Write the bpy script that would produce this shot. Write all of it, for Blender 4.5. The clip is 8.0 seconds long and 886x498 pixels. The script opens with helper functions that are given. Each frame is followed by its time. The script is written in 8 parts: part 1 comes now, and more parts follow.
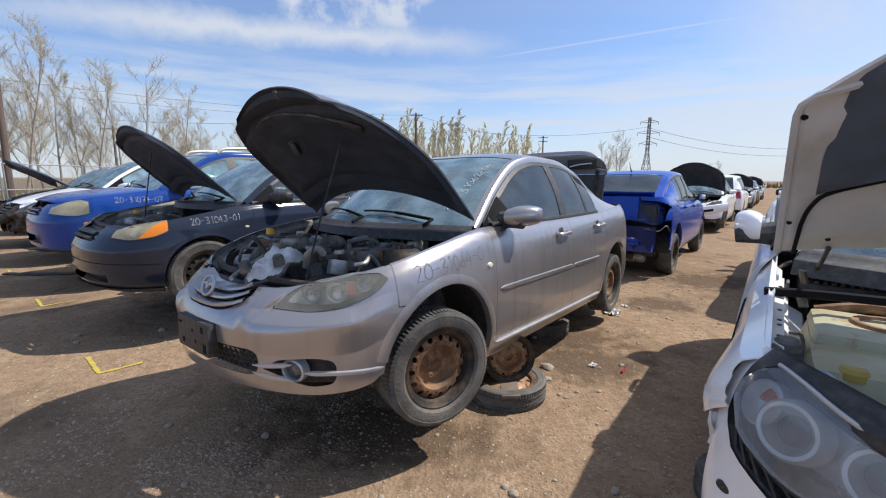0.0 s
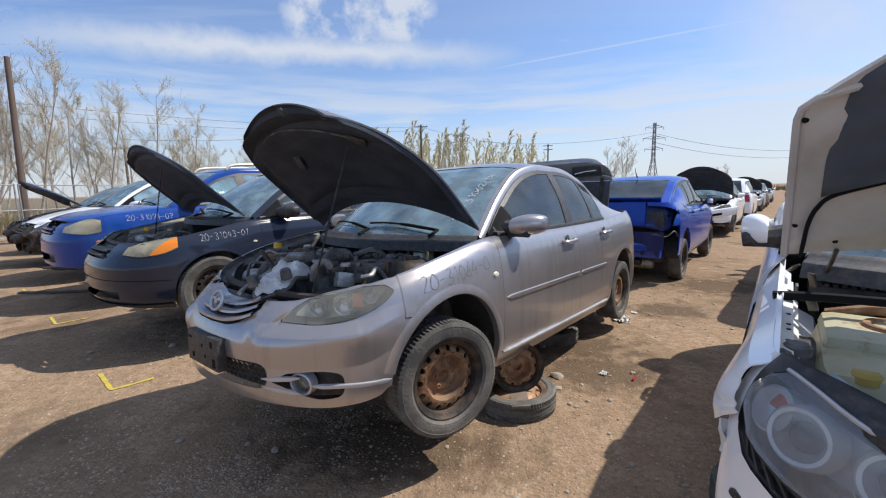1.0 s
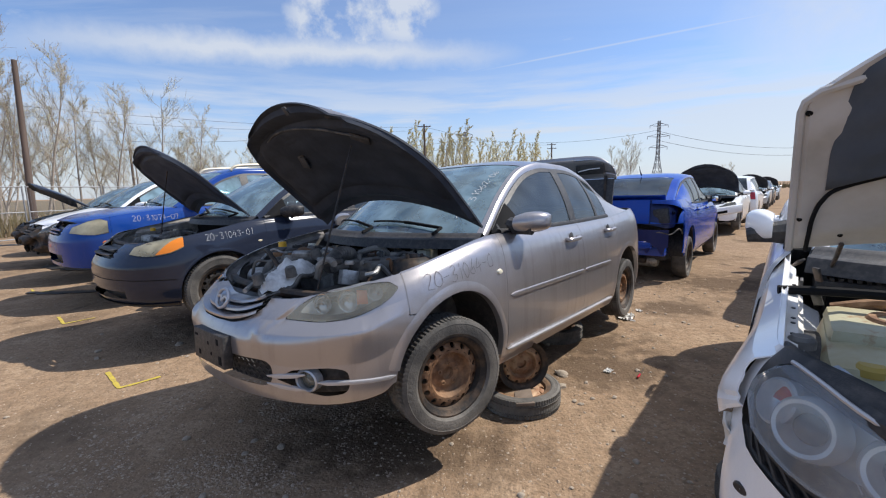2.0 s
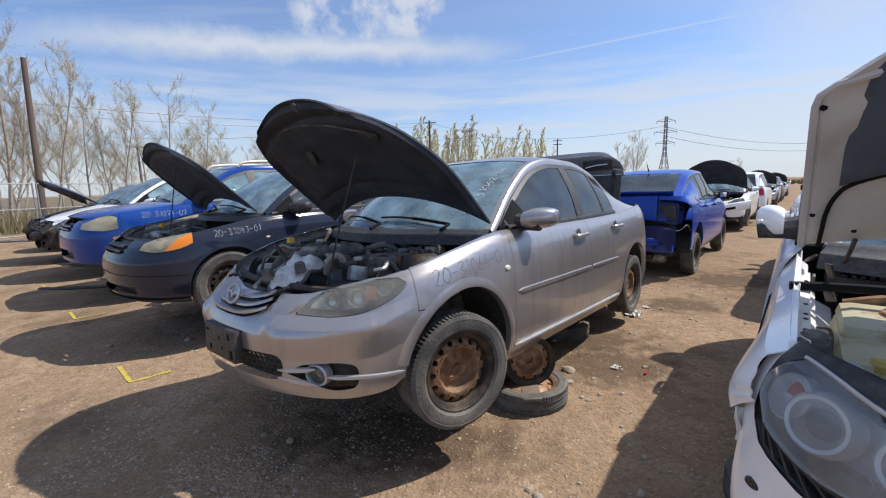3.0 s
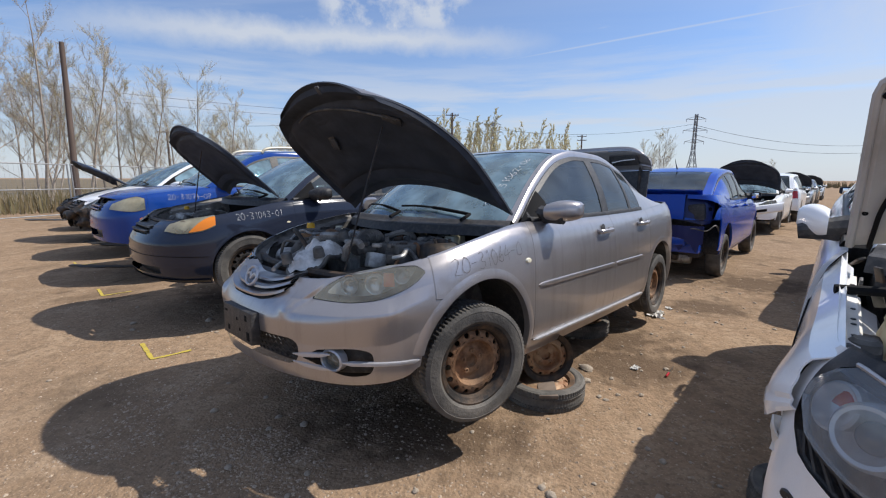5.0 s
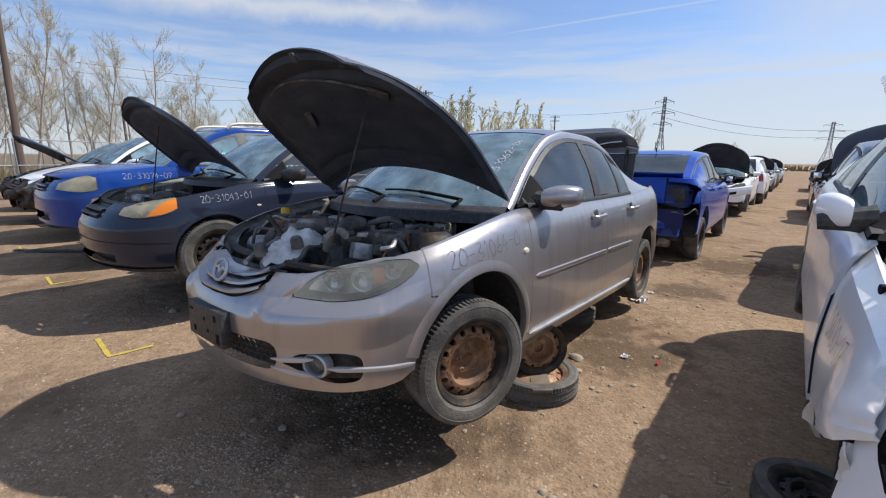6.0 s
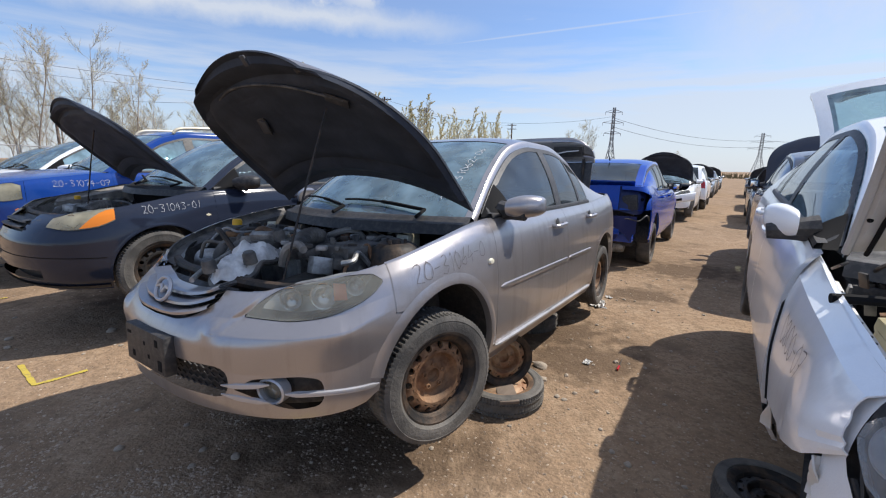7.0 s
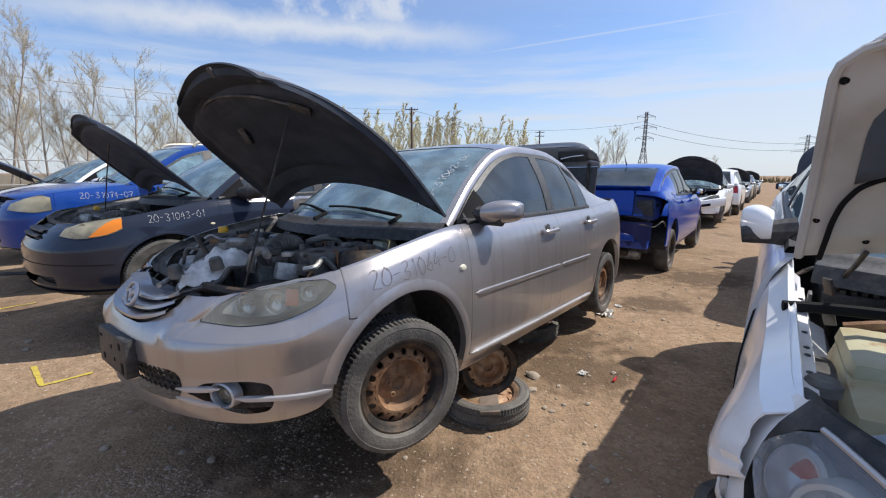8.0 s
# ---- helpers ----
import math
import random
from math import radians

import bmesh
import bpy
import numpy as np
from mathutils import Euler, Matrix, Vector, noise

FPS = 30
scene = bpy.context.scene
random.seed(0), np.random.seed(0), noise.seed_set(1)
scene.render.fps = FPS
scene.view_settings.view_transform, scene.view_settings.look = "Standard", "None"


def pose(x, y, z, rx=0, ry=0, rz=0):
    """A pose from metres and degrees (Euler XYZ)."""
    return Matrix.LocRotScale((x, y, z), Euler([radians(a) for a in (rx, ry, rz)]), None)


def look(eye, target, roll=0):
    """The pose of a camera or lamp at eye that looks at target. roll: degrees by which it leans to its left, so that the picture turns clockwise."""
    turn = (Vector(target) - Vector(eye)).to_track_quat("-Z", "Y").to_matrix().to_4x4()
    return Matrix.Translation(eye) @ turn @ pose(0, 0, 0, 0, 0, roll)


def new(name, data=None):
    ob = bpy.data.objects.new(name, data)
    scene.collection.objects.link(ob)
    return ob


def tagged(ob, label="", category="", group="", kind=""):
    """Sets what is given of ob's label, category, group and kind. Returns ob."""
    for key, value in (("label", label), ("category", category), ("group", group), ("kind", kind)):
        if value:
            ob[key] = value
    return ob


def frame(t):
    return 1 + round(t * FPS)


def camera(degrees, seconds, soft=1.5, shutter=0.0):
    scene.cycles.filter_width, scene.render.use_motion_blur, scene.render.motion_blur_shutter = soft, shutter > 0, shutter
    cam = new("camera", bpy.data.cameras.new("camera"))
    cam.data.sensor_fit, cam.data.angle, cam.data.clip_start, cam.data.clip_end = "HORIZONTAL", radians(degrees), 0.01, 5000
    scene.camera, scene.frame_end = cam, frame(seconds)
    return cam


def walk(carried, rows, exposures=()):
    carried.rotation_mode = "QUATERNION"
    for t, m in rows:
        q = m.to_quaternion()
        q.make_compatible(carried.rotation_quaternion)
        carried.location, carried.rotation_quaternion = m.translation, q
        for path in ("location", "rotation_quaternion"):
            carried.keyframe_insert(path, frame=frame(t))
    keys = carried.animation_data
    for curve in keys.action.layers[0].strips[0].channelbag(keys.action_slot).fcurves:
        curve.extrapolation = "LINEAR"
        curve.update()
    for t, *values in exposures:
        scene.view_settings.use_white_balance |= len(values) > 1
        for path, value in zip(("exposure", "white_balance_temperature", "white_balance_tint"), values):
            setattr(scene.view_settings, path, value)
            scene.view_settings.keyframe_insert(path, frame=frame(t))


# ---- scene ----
cam = camera(93.4, 8.0, 1.15)
PATH = [
    (0, (0.286, -0.031, 1.405), (0.009, 1.922, 1.076), 0.3),
    (0.5, (0.296, -0.035, 1.408), (0.003, 1.92, 1.106), -0.3),
    (1, (0.297, -0.037, 1.408), (-0.016, 1.918, 1.127), -1.1),
    (1.5, (0.304, -0.042, 1.4), (-0.02, 1.912, 1.122), -1.3),
    (3, (0.284, -0.053, 1.396), (-0.071, 1.892, 1.098), -1.5),
    (3.5, (0.284, -0.061, 1.393), (-0.094, 1.88, 1.093), -1.1),
    (4, (0.283, -0.057, 1.389), (-0.123, 1.879, 1.088), -0.6),
    (5.5, (0.238, 0.048, 1.368), (-0.205, 1.962, 0.997), 0.2),
    (6, (0.142, 0.144, 1.384), (-0.168, 2.074, 0.963), 0.8),
    (6.5, (0.094, 0.183, 1.392), (-0.066, 2.136, 0.992), 1.3),
    (7, (0.119, 0.201, 1.399), (-0.006, 2.159, 1.01), 1.1),
    (7.5, (0.267, 0.239, 1.397), (0.137, 2.202, 1.04), 0.8),
    (8, (0.392, 0.248, 1.387), (0.129, 2.199, 1.036), 0.2),
]
walk(cam, [(t, look(eye, target, roll)) for t, eye, target, roll in PATH], [(0, 0.75), (1.5, 0.75), (3.5, 0.67), (4, 0.63), (5.5, 0.61), (6.5, 0.71), (8, 0.76)])

# ---------------------------------------------------------------- light
SUN_LOCAL = Vector((-0.60, 0.48, 0.97)).normalized()
ROW = Matrix(((-0.5048, 0.8632, 0, -0.6853), (-0.8632, -0.5048, 0, 2.2850), (0, 0, 1, 0), (0, 0, 0, 1)))
SUN_WAY = (ROW.to_3x3() @ SUN_LOCAL).normalized()
SUN_EL = math.asin(SUN_WAY.z)
SUN_AZ = math.atan2(SUN_WAY.x, SUN_WAY.y)

world = bpy.data.worlds.new("sky")
scene.world = world
world.use_nodes = True


def build_sky(nt):
    nt.nodes.clear()
    N, K = nt.nodes.new, nt.links.new
    out, bg = N("ShaderNodeOutputWorld"), N("ShaderNodeBackground")
    sky = N("ShaderNodeTexSky")
    sky.sky_type, sky.sun_disc = "NISHITA", False
    sky.sun_elevation, sky.sun_rotation = SUN_EL, SUN_AZ
    sky.dust_density, sky.ozone_density, sky.air_density = 0.6, 2.0, 1.0
    tc, sep = N("ShaderNodeTexCoord"), N("ShaderNodeSeparateXYZ")
    K(tc.outputs["Generated"], sep.inputs[0])
    # a flat cloud deck: directions projected on a plane overhead
    up = N("ShaderNodeMath")
    up.operation, up.inputs[1].default_value = "MAXIMUM", 0.03
    K(sep.outputs["Z"], up.inputs[0])
    div = []
    for axis in ("X", "Y"):
        d = N("ShaderNodeMath")
        d.operation = "DIVIDE"
        K(sep.outputs[axis], d.inputs[0])
        K(up.outputs[0], d.inputs[1])
        div.append(d)
    comb = N("ShaderNodeCombineXYZ")
    K(div[0].outputs[0], comb.inputs[0])
    K(div[1].outputs[0], comb.inputs[1])

    def layer(scale, stretch, detail, lo, hi, turn, seed):
        mp = N("ShaderNodeMapping")
        mp.inputs["Rotation"].default_value[2] = radians(turn)
        mp.inputs["Scale"].default_value = (scale, scale * stretch, 1)
        mp.inputs["Location"].default_value = (seed, seed * 0.7, seed)
        nz = N("ShaderNodeTexNoise")
        nz.inputs["Scale"].default_value, nz.inputs["Detail"].default_value = 1.0, detail
        nz.inputs["Roughness"].default_value, nz.inputs["Distortion"].default_value = 0.6, 0.4
        mr = N("ShaderNodeMapRange")
        mr.inputs[1].default_value, mr.inputs[2].default_value = lo, hi
        K(comb.outputs[0], mp.inputs[0])
        K(mp.outputs[0], nz.inputs[0])
        K(nz.outputs[0], mr.inputs[0])
        return mr.outputs[0]

    def joined(a, b, op):
        m = N("ShaderNodeMath")
        m.operation = op
        K(a, m.inputs[0])
        if isinstance(b, float):
            m.inputs[1].default_value = b
        else:
            K(b, m.inputs[1])
        return m.outputs[0]

    streaks = layer(0.33, 3.4, 9, 0.47, 0.80, 8, 3.1)
    puffs = layer(1.5, 1.6, 8, 0.58, 0.80, 30, 7.7)
    veil = layer(0.16, 2.6, 6, 0.35, 0.9, -6, 1.9)
    low = N("ShaderNodeMapRange")
    low.inputs[1].default_value, low.inputs[2].default_value = 0.22, 0.03
    K(sep.outputs["Z"], low.inputs[0])
    # a contrail: directions near one great circle
    vm = N("ShaderNodeVectorMath")
    vm.operation = "DOT_PRODUCT"
    vm.inputs[1].default_value = CONTRAIL
    K(tc.outputs["Generated"], vm.inputs[0])
    trail = N("ShaderNodeMapRange")
    trail.inputs[1].default_value, trail.inputs[2].default_value = 0.0034, 0.0003
    K(joined(vm.outputs["Value"], 0.0, "ABSOLUTE"), trail.inputs[0])
    trail_cut = N("ShaderNodeMapRange")
    trail_cut.inputs[1].default_value, trail_cut.inputs[2].default_value = -0.16, 0.05
    K(sep.outputs["X"], trail_cut.inputs[0])
    trailed = joined(joined(trail.outputs[0], trail_cut.outputs[0], "MULTIPLY"), 0.45, "MULTIPLY")
    # one broad cirrus streak with ragged edges
    vb = N("ShaderNodeVectorMath")
    vb.operation = "DOT_PRODUCT"
    vb.inputs[1].default_value = STREAK
    K(tc.outputs["Generated"], vb.inputs[0])
    wob = N("ShaderNodeTexNoise")
    wob.inputs["Scale"].default_value, wob.inputs["Detail"].default_value, wob.inputs["Roughness"].default_value = 7.0, 8, 0.65
    K(tc.outputs["Generated"], wob.inputs[0])
    off = joined(joined(wob.outputs[0], -0.5, "ADD"), 0.075, "MULTIPLY")
    thick = N("ShaderNodeMapRange")
    thick.inputs[1].default_value, thick.inputs[2].default_value = 0.040, 0.004
    K(joined(joined(vb.outputs["Value"], off, "ADD"), 0.0, "ABSOLUTE"), thick.inputs[0])
    vc = N("ShaderNodeVectorMath")
    vc.operation = "DOT_PRODUCT"
    vc.inputs[1].default_value = STREAK_MID
    K(tc.outputs["Generated"], vc.inputs[0])
    reach = N("ShaderNodeMapRange")
    reach.inputs[1].default_value, reach.inputs[2].default_value = 0.86, 0.985
    K(vc.outputs["Value"], reach.inputs[0])
    band = joined(joined(thick.outputs[0], reach.outputs[0], "MULTIPLY"), 0.88, "MULTIPLY")
    # small puffs above it
    heap = None
    for middle in PUFFS:
        vp = N("ShaderNodeVectorMath")
        vp.operation = "DOT_PRODUCT"
        vp.inputs[1].default_value = middle
        K(tc.outputs["Generated"], vp.inputs[0])
        near = N("ShaderNodeMapRange")
        near.inputs[1].default_value, near.inputs[2].default_value = 0.9966, 0.9993
        K(vp.outputs["Value"], near.inputs[0])
        heap = near.outputs[0] if heap is None else joined(heap, near.outputs[0], "MAXIMUM")
    pn = N("ShaderNodeTexNoise")
    pn.inputs["Scale"].default_value, pn.inputs["Detail"].default_value, pn.inputs["Roughness"].default_value = 16.0, 7, 0.6
    K(tc.outputs["Generated"], pn.inputs[0])
    pm = N("ShaderNodeMapRange")
    pm.inputs[1].default_value, pm.inputs[2].default_value = 0.38, 0.60
    K(pn.outputs[0], pm.inputs[0])
    fluff = joined(joined(heap, pm.outputs[0], "MULTIPLY"), 0.85, "MULTIPLY")
    # a soft white patch high on the other side
    vq = N("ShaderNodeVectorMath")
    vq.operation = "DOT_PRODUCT"
    vq.inputs[1].default_value = PATCH_MID
    K(tc.outputs["Generated"], vq.inputs[0])
    close = N("ShaderNodeMapRange")
    close.inputs[1].default_value, close.inputs[2].default_value = 0.965, 0.998
    K(vq.outputs["Value"], close.inputs[0])
    soft = joined(joined(close.outputs[0], wob.outputs[0], "MULTIPLY"), 1.1, "MULTIPLY")
    fluff = joined(fluff, soft, "MAXIMUM")
    a = joined(joined(joined(streaks, 0.5, "MULTIPLY"), band, "MAXIMUM"), fluff, "MAXIMUM")
    b = joined(puffs, 0.55, "MULTIPLY")
    c = joined(veil, 0.35, "MULTIPLY")
    flat = N("ShaderNodeMapping")
    flat.inputs["Scale"].default_value = (1.6, 1.6, 17.0)
    flat.inputs["Rotation"].default_value = (radians(2), radians(-3), 0)
    K(tc.outputs["Generated"], flat.inputs[0])
    bars = N("ShaderNodeTexNoise")
    bars.inputs["Scale"].default_value, bars.inputs["Detail"].default_value, bars.inputs["Roughness"].default_value = 1.3, 7, 0.58
    K(flat.outputs[0], bars.inputs[0])
    torn = N("ShaderNodeMapRange")
    torn.inputs[1].default_value, torn.inputs[2].default_value = 0.40, 0.60
    K(bars.outputs[0], torn.inputs[0])
    height = N("ShaderNodeMapRange")
    height.inputs[1].default_value, height.inputs[2].default_value = 0.30, 0.16
    K(sep.outputs["Z"], height.inputs[0])
    bands = joined(joined(torn.outputs[0], height.outputs[0], "MULTIPLY"), 0.80, "MULTIPLY")
    # a white bank low on one side
    rim, way = N("ShaderNodeMapRange"), N("ShaderNodeMapRange")
    rim.inputs[1].default_value, rim.inputs[2].default_value = 0.20, 0.125
    way.inputs[1].default_value, way.inputs[2].default_value = -0.25, 0.35
    K(joined(sep.outputs["Z"], joined(joined(bars.outputs[0], -0.5, "ADD"), 0.22, "MULTIPLY"), "ADD"), rim.inputs[0])
    K(sep.outputs["X"], way.inputs[0])
    shelf = joined(joined(rim.outputs[0], way.outputs[0], "MULTIPLY"), 0.78, "MULTIPLY")
    d = joined(joined(joined(low.outputs[0], 0.74, "MULTIPLY"), bands, "MAXIMUM"), shelf, "MAXIMUM")
    # thin high cloud overhead, out of view, added to fill shadows with white light
    fill_height, fill_wisps = N("ShaderNodeMapRange"), N("ShaderNodeMapRange")
    fill_height.inputs[1].default_value, fill_height.inputs[2].default_value = 0.40, 0.72
    K(sep.outputs["Z"], fill_height.inputs[0])
    fill_wisps.inputs[1].default_value, fill_wisps.inputs[2].default_value = 0.30, 0.62
    K(wob.outputs[0], fill_wisps.inputs[0])
    d = joined(d, joined(joined(fill_height.outputs[0], fill_wisps.outputs[0], "MULTIPLY"), 0.70, "MULTIPLY"), "MAXIMUM")
    total = joined(joined(joined(a, b, "MAXIMUM"), joined(c, d, "MAXIMUM"), "MAXIMUM"), trailed, "MAXIMUM")
    clamp = N("ShaderNodeClamp")
    K(total, clamp.inputs[0])
    mix = N("ShaderNodeMix")
    mix.data_type = "RGBA"
    K(clamp.outputs[0], mix.inputs["Factor"])
    tint = N("ShaderNodeMix")
    tint.data_type, tint.blend_type = "RGBA", "MULTIPLY"
    tint.inputs["Factor"].default_value = 1.0
    tint.inputs["B"].default_value = SKY_TINT
    K(sky.outputs[0], tint.inputs["A"])
    K(tint.outputs["Result"], mix.inputs["A"])
    mix.inputs["B"].default_value = CLOUD
    K(mix.outputs["Result"], bg.inputs[0])
    bg.inputs[1].default_value = SKY_STRENGTH
    K(bg.outputs[0], out.inputs[0])


PATCH_MID = (0.560, 0.775, 0.294)
CONTRAIL = (-0.1163, -0.2622, 0.958)
STREAK, STREAK_MID = (0.1080, -0.2751, 0.9553), (-0.4500, 0.8430, 0.2930)
PUFFS = ((-0.385, 0.855, 0.348), (-0.316, 0.881, 0.352), (-0.224, 0.902, 0.370), (-0.30, 0.86, 0.412))
SKY_TINT = (0.80, 0.92, 1.12, 1)
CLOUD = (4.6, 4.95, 5.55, 1)
SKY_STRENGTH = 0.089
build_sky(world.node_tree)
sun_data = bpy.data.lights.new("sun", "SUN")
sun_data.energy, sun_data.angle, sun_data.color = 3.15, radians(0.55), (1.0, 0.94, 0.86)
sun = new("sun", sun_data)
sun.matrix_world = look(SUN_WAY * 50, (0, 0, 0))

# ---------------------------------------------------------------- materials


def material(name, color, rough=0.5, metal=0.0, spec=0.5, coat=0.0, alpha=None, trans=0.0):
    m = bpy.data.materials.new(name)
    m.use_nodes = True
    b = m.node_tree.nodes["Principled BSDF"]
    b.inputs["Base Color"].default_value = (*color, 1)
    b.inputs["Roughness"].default_value, b.inputs["Metallic"].default_value = rough, metal
    b.inputs["Specular IOR Level"].default_value = spec
    b.inputs["Coat Weight"].default_value, b.inputs["Coat Roughness"].default_value = coat, 0.06
    b.inputs["Transmission Weight"].default_value = trans
    return m


def noise_into(m, scale, lo, hi, c0, c1, base=True, bump=0.0, bump_scale=None, detail=6, stretch=(1, 1, 1), rough=None, coords="Object", distance=0.01):
    """Blends two colours by noise, with a bump and a varying roughness if wanted."""
    nt = m.node_tree
    N, K = nt.nodes.new, nt.links.new
    b = nt.nodes["Principled BSDF"]
    tc, mp = N("ShaderNodeTexCoord"), N("ShaderNodeMapping")
    mp.inputs["Scale"].default_value = stretch
    K(tc.outputs[coords], mp.inputs[0])
    nz = N("ShaderNodeTexNoise")
    nz.inputs["Scale"].default_value, nz.inputs["Detail"].default_value, nz.inputs["Roughness"].default_value = scale, detail, 0.62
    K(mp.outputs[0], nz.inputs[0])
    mr = N("ShaderNodeMapRange")
    mr.inputs[1].default_value, mr.inputs[2].default_value = lo, hi
    K(nz.outputs[0], mr.inputs[0])
    if base:
        mix = N("ShaderNodeMix")
        mix.data_type = "RGBA"
        K(mr.outputs[0], mix.inputs["Factor"])
        old = b.inputs["Base Color"].links
        if old:
            K(old[0].from_socket, mix.inputs["A"])
        else:
            mix.inputs["A"].default_value = (*c0, 1)
        mix.inputs["B"].default_value = (*c1, 1)
        K(mix.outputs["Result"], b.inputs["Base Color"])
    if rough:
        rr = N("ShaderNodeMapRange")
        rr.inputs[3].default_value, rr.inputs[4].default_value = rough
        K(mr.outputs[0], rr.inputs[0])
        K(rr.outputs[0], b.inputs["Roughness"])
    if bump:
        bn = N("ShaderNodeTexNoise")
        bn.inputs["Scale"].default_value, bn.inputs["Detail"].default_value = bump_scale or scale, detail
        K(mp.outputs[0], bn.inputs[0])
        bp = N("ShaderNodeBump")
        bp.inputs["Strength"].default_value, bp.inputs["Distance"].default_value = bump, distance
        K(bn.outputs[0], bp.inputs["Height"])
        if b.inputs["Normal"].links:
            K(b.inputs["Normal"].links[0].from_socket, bp.inputs["Normal"])
        K(bp.outputs[0], b.inputs["Normal"])
    return m


def paint(name, color, metal=0.6, dirt=(0.22, 0.18, 0.14), amount=0.45, rough=0.32, coat=0.6, spec=0.5):
    """Car paint with flakes, road dust in blotches and runs of dirt down the sides."""
    m = material(name, color, rough, metal, spec, coat)
    noise_into(m, 900, 0.3, 0.7, color, tuple(min(1, c * 1.25 + 0.01) for c in color), detail=1)
    noise_into(m, 2.6, 0.50, 0.50 + 0.45 / max(amount, 0.05), color, dirt, rough=(rough, 0.62))
    noise_into(m, 16, 0.52, 0.52 + 0.36 / max(amount, 0.05), color, dirt, stretch=(1, 1, 0.06), detail=4)
    noise_into(m, 60, 0.62, 0.62 + 0.6 / max(amount, 0.05), color, dirt, detail=3)
    return m


GREY_PAINT = paint("grey_metallic_paint", (0.365, 0.345, 0.347), metal=0.74, amount=0.50, rough=0.29, dirt=(0.20, 0.175, 0.15))
BLACK_PAINT = paint("black_paint", (0.013, 0.018, 0.034), metal=0.0, amount=0.04, rough=0.10, dirt=(0.06, 0.06, 0.075), coat=0.20, spec=0.32)
NAVY_PAINT = paint("dark_blue_paint", (0.004, 0.042, 0.23), metal=0.0, amount=0.02, rough=0.12, coat=0.15, spec=0.28)
BLUE_PAINT = paint("bright_blue_paint", (0.002, 0.044, 0.32), metal=0.0, amount=0.03, rough=0.14, coat=0.25, spec=0.35)
WHITE_PAINT = paint("white_paint", (0.84, 0.86, 0.89), metal=0.0, amount=0.15, rough=0.25, dirt=(0.4, 0.36, 0.3))
SILVER_PAINT = paint("silver_paint", (0.45, 0.47, 0.49), metal=0.6, amount=0.3)
SLATE_PAINT = paint("dark_slate_paint", (0.035, 0.042, 0.06), metal=0.4, amount=0.3, rough=0.22)
BLACK_PLASTIC = noise_into(material("black_plastic", (0.018, 0.018, 0.019), 0.5), 40, 0.45, 0.9, (0.024, 0.024, 0.026), (0.11, 0.10, 0.09), bump=0.15, bump_scale=400)
UNDERSIDE = noise_into(material("hood_underside", (0.056, 0.061, 0.072), 0.7, spec=0.3), 5, 0.4, 0.8, (0.028, 0.035, 0.050), (0.062, 0.072, 0.094), bump=0.35, bump_scale=26, distance=0.006)
RUBBER = noise_into(material("tyre_rubber", (0.05, 0.048, 0.046), 0.85), 6, 0.35, 0.75, (0.055, 0.053, 0.05), (0.19, 0.175, 0.155), bump=0.3, bump_scale=90)
RUST = noise_into(noise_into(material("rusty_steel", (0.2, 0.11, 0.06), 0.8, 0.15), 14, 0.40, 0.68, (0.17, 0.085, 0.042), (0.42, 0.25, 0.135), bump=0.3, bump_scale=120), 4, 0.5, 0.75, (0, 0, 0), (0.07, 0.055, 0.045))
PALE_RUST = noise_into(material("worn_pale_rust", (0.36, 0.25, 0.16), 0.6, 0.3), 14, 0.42, 0.66, (0.38, 0.26, 0.16), (0.25, 0.12, 0.06), bump=0.3, bump_scale=120)
DARK_STEEL = noise_into(material("dirty_black_steel", (0.03, 0.028, 0.026), 0.6, 0.3), 12, 0.45, 0.8, (0.025, 0.023, 0.022), (0.16, 0.10, 0.06), bump=0.2, bump_scale=80)
INNER = noise_into(material("engine_bay_metal", (0.09, 0.088, 0.085), 0.7), 12, 0.35, 0.7, (0.12, 0.115, 0.11), (0.36, 0.33, 0.29))
DUSTY_PLASTIC = noise_into(material("dusty_black_plastic", (0.07, 0.068, 0.066), 0.6), 9, 0.42, 0.8, (0.045, 0.044, 0.044), (0.25, 0.23, 0.20), bump=0.3, bump_scale=60)
SEAT = noise_into(material("seat_fabric", (0.06, 0.06, 0.065), 0.9), 30, 0.3, 0.7, (0.05, 0.05, 0.055), (0.09, 0.09, 0.09))
CHROME = noise_into(material("dull_chrome", (0.55, 0.55, 0.56), 0.22, 1.0), 30, 0.5, 0.9, (0.6, 0.6, 0.61), (0.25, 0.24, 0.22))
ALUMINIUM = noise_into(material("cast_aluminium", (0.42, 0.42, 0.41), 0.5, 0.7), 25, 0.4, 0.75, (0.45, 0.45, 0.44), (0.14, 0.13, 0.12), bump=0.3, bump_scale=150)
BRIGHT_TRIM = noise_into(material("silver_trim", (0.5, 0.5, 0.52), 0.35, 0.5), 8, 0.5, 0.9, (0.52, 0.52, 0.54), (0.3, 0.28, 0.26))
ORANGE = material("amber_plastic", (0.75, 0.22, 0.02), 0.3)
VENT_GREY = material("grey_moulded_plastic", (0.045, 0.048, 0.055), 0.55)
AMBER_RED = material("reddish_amber_plastic", (0.80, 0.20, 0.06), 0.35)
RED_LENS = material("red_lens", (0.45, 0.012, 0.012), 0.15, coat=0.5)
CHALK = noise_into(material("chalk_writing", (0.55, 0.56, 0.57), 0.9), 160, 0.42, 0.62, (0.60, 0.61, 0.62), (0.16, 0.165, 0.18))
DARK_MARK = material("dark_grease_pencil", (0.13, 0.12, 0.125), 0.8)
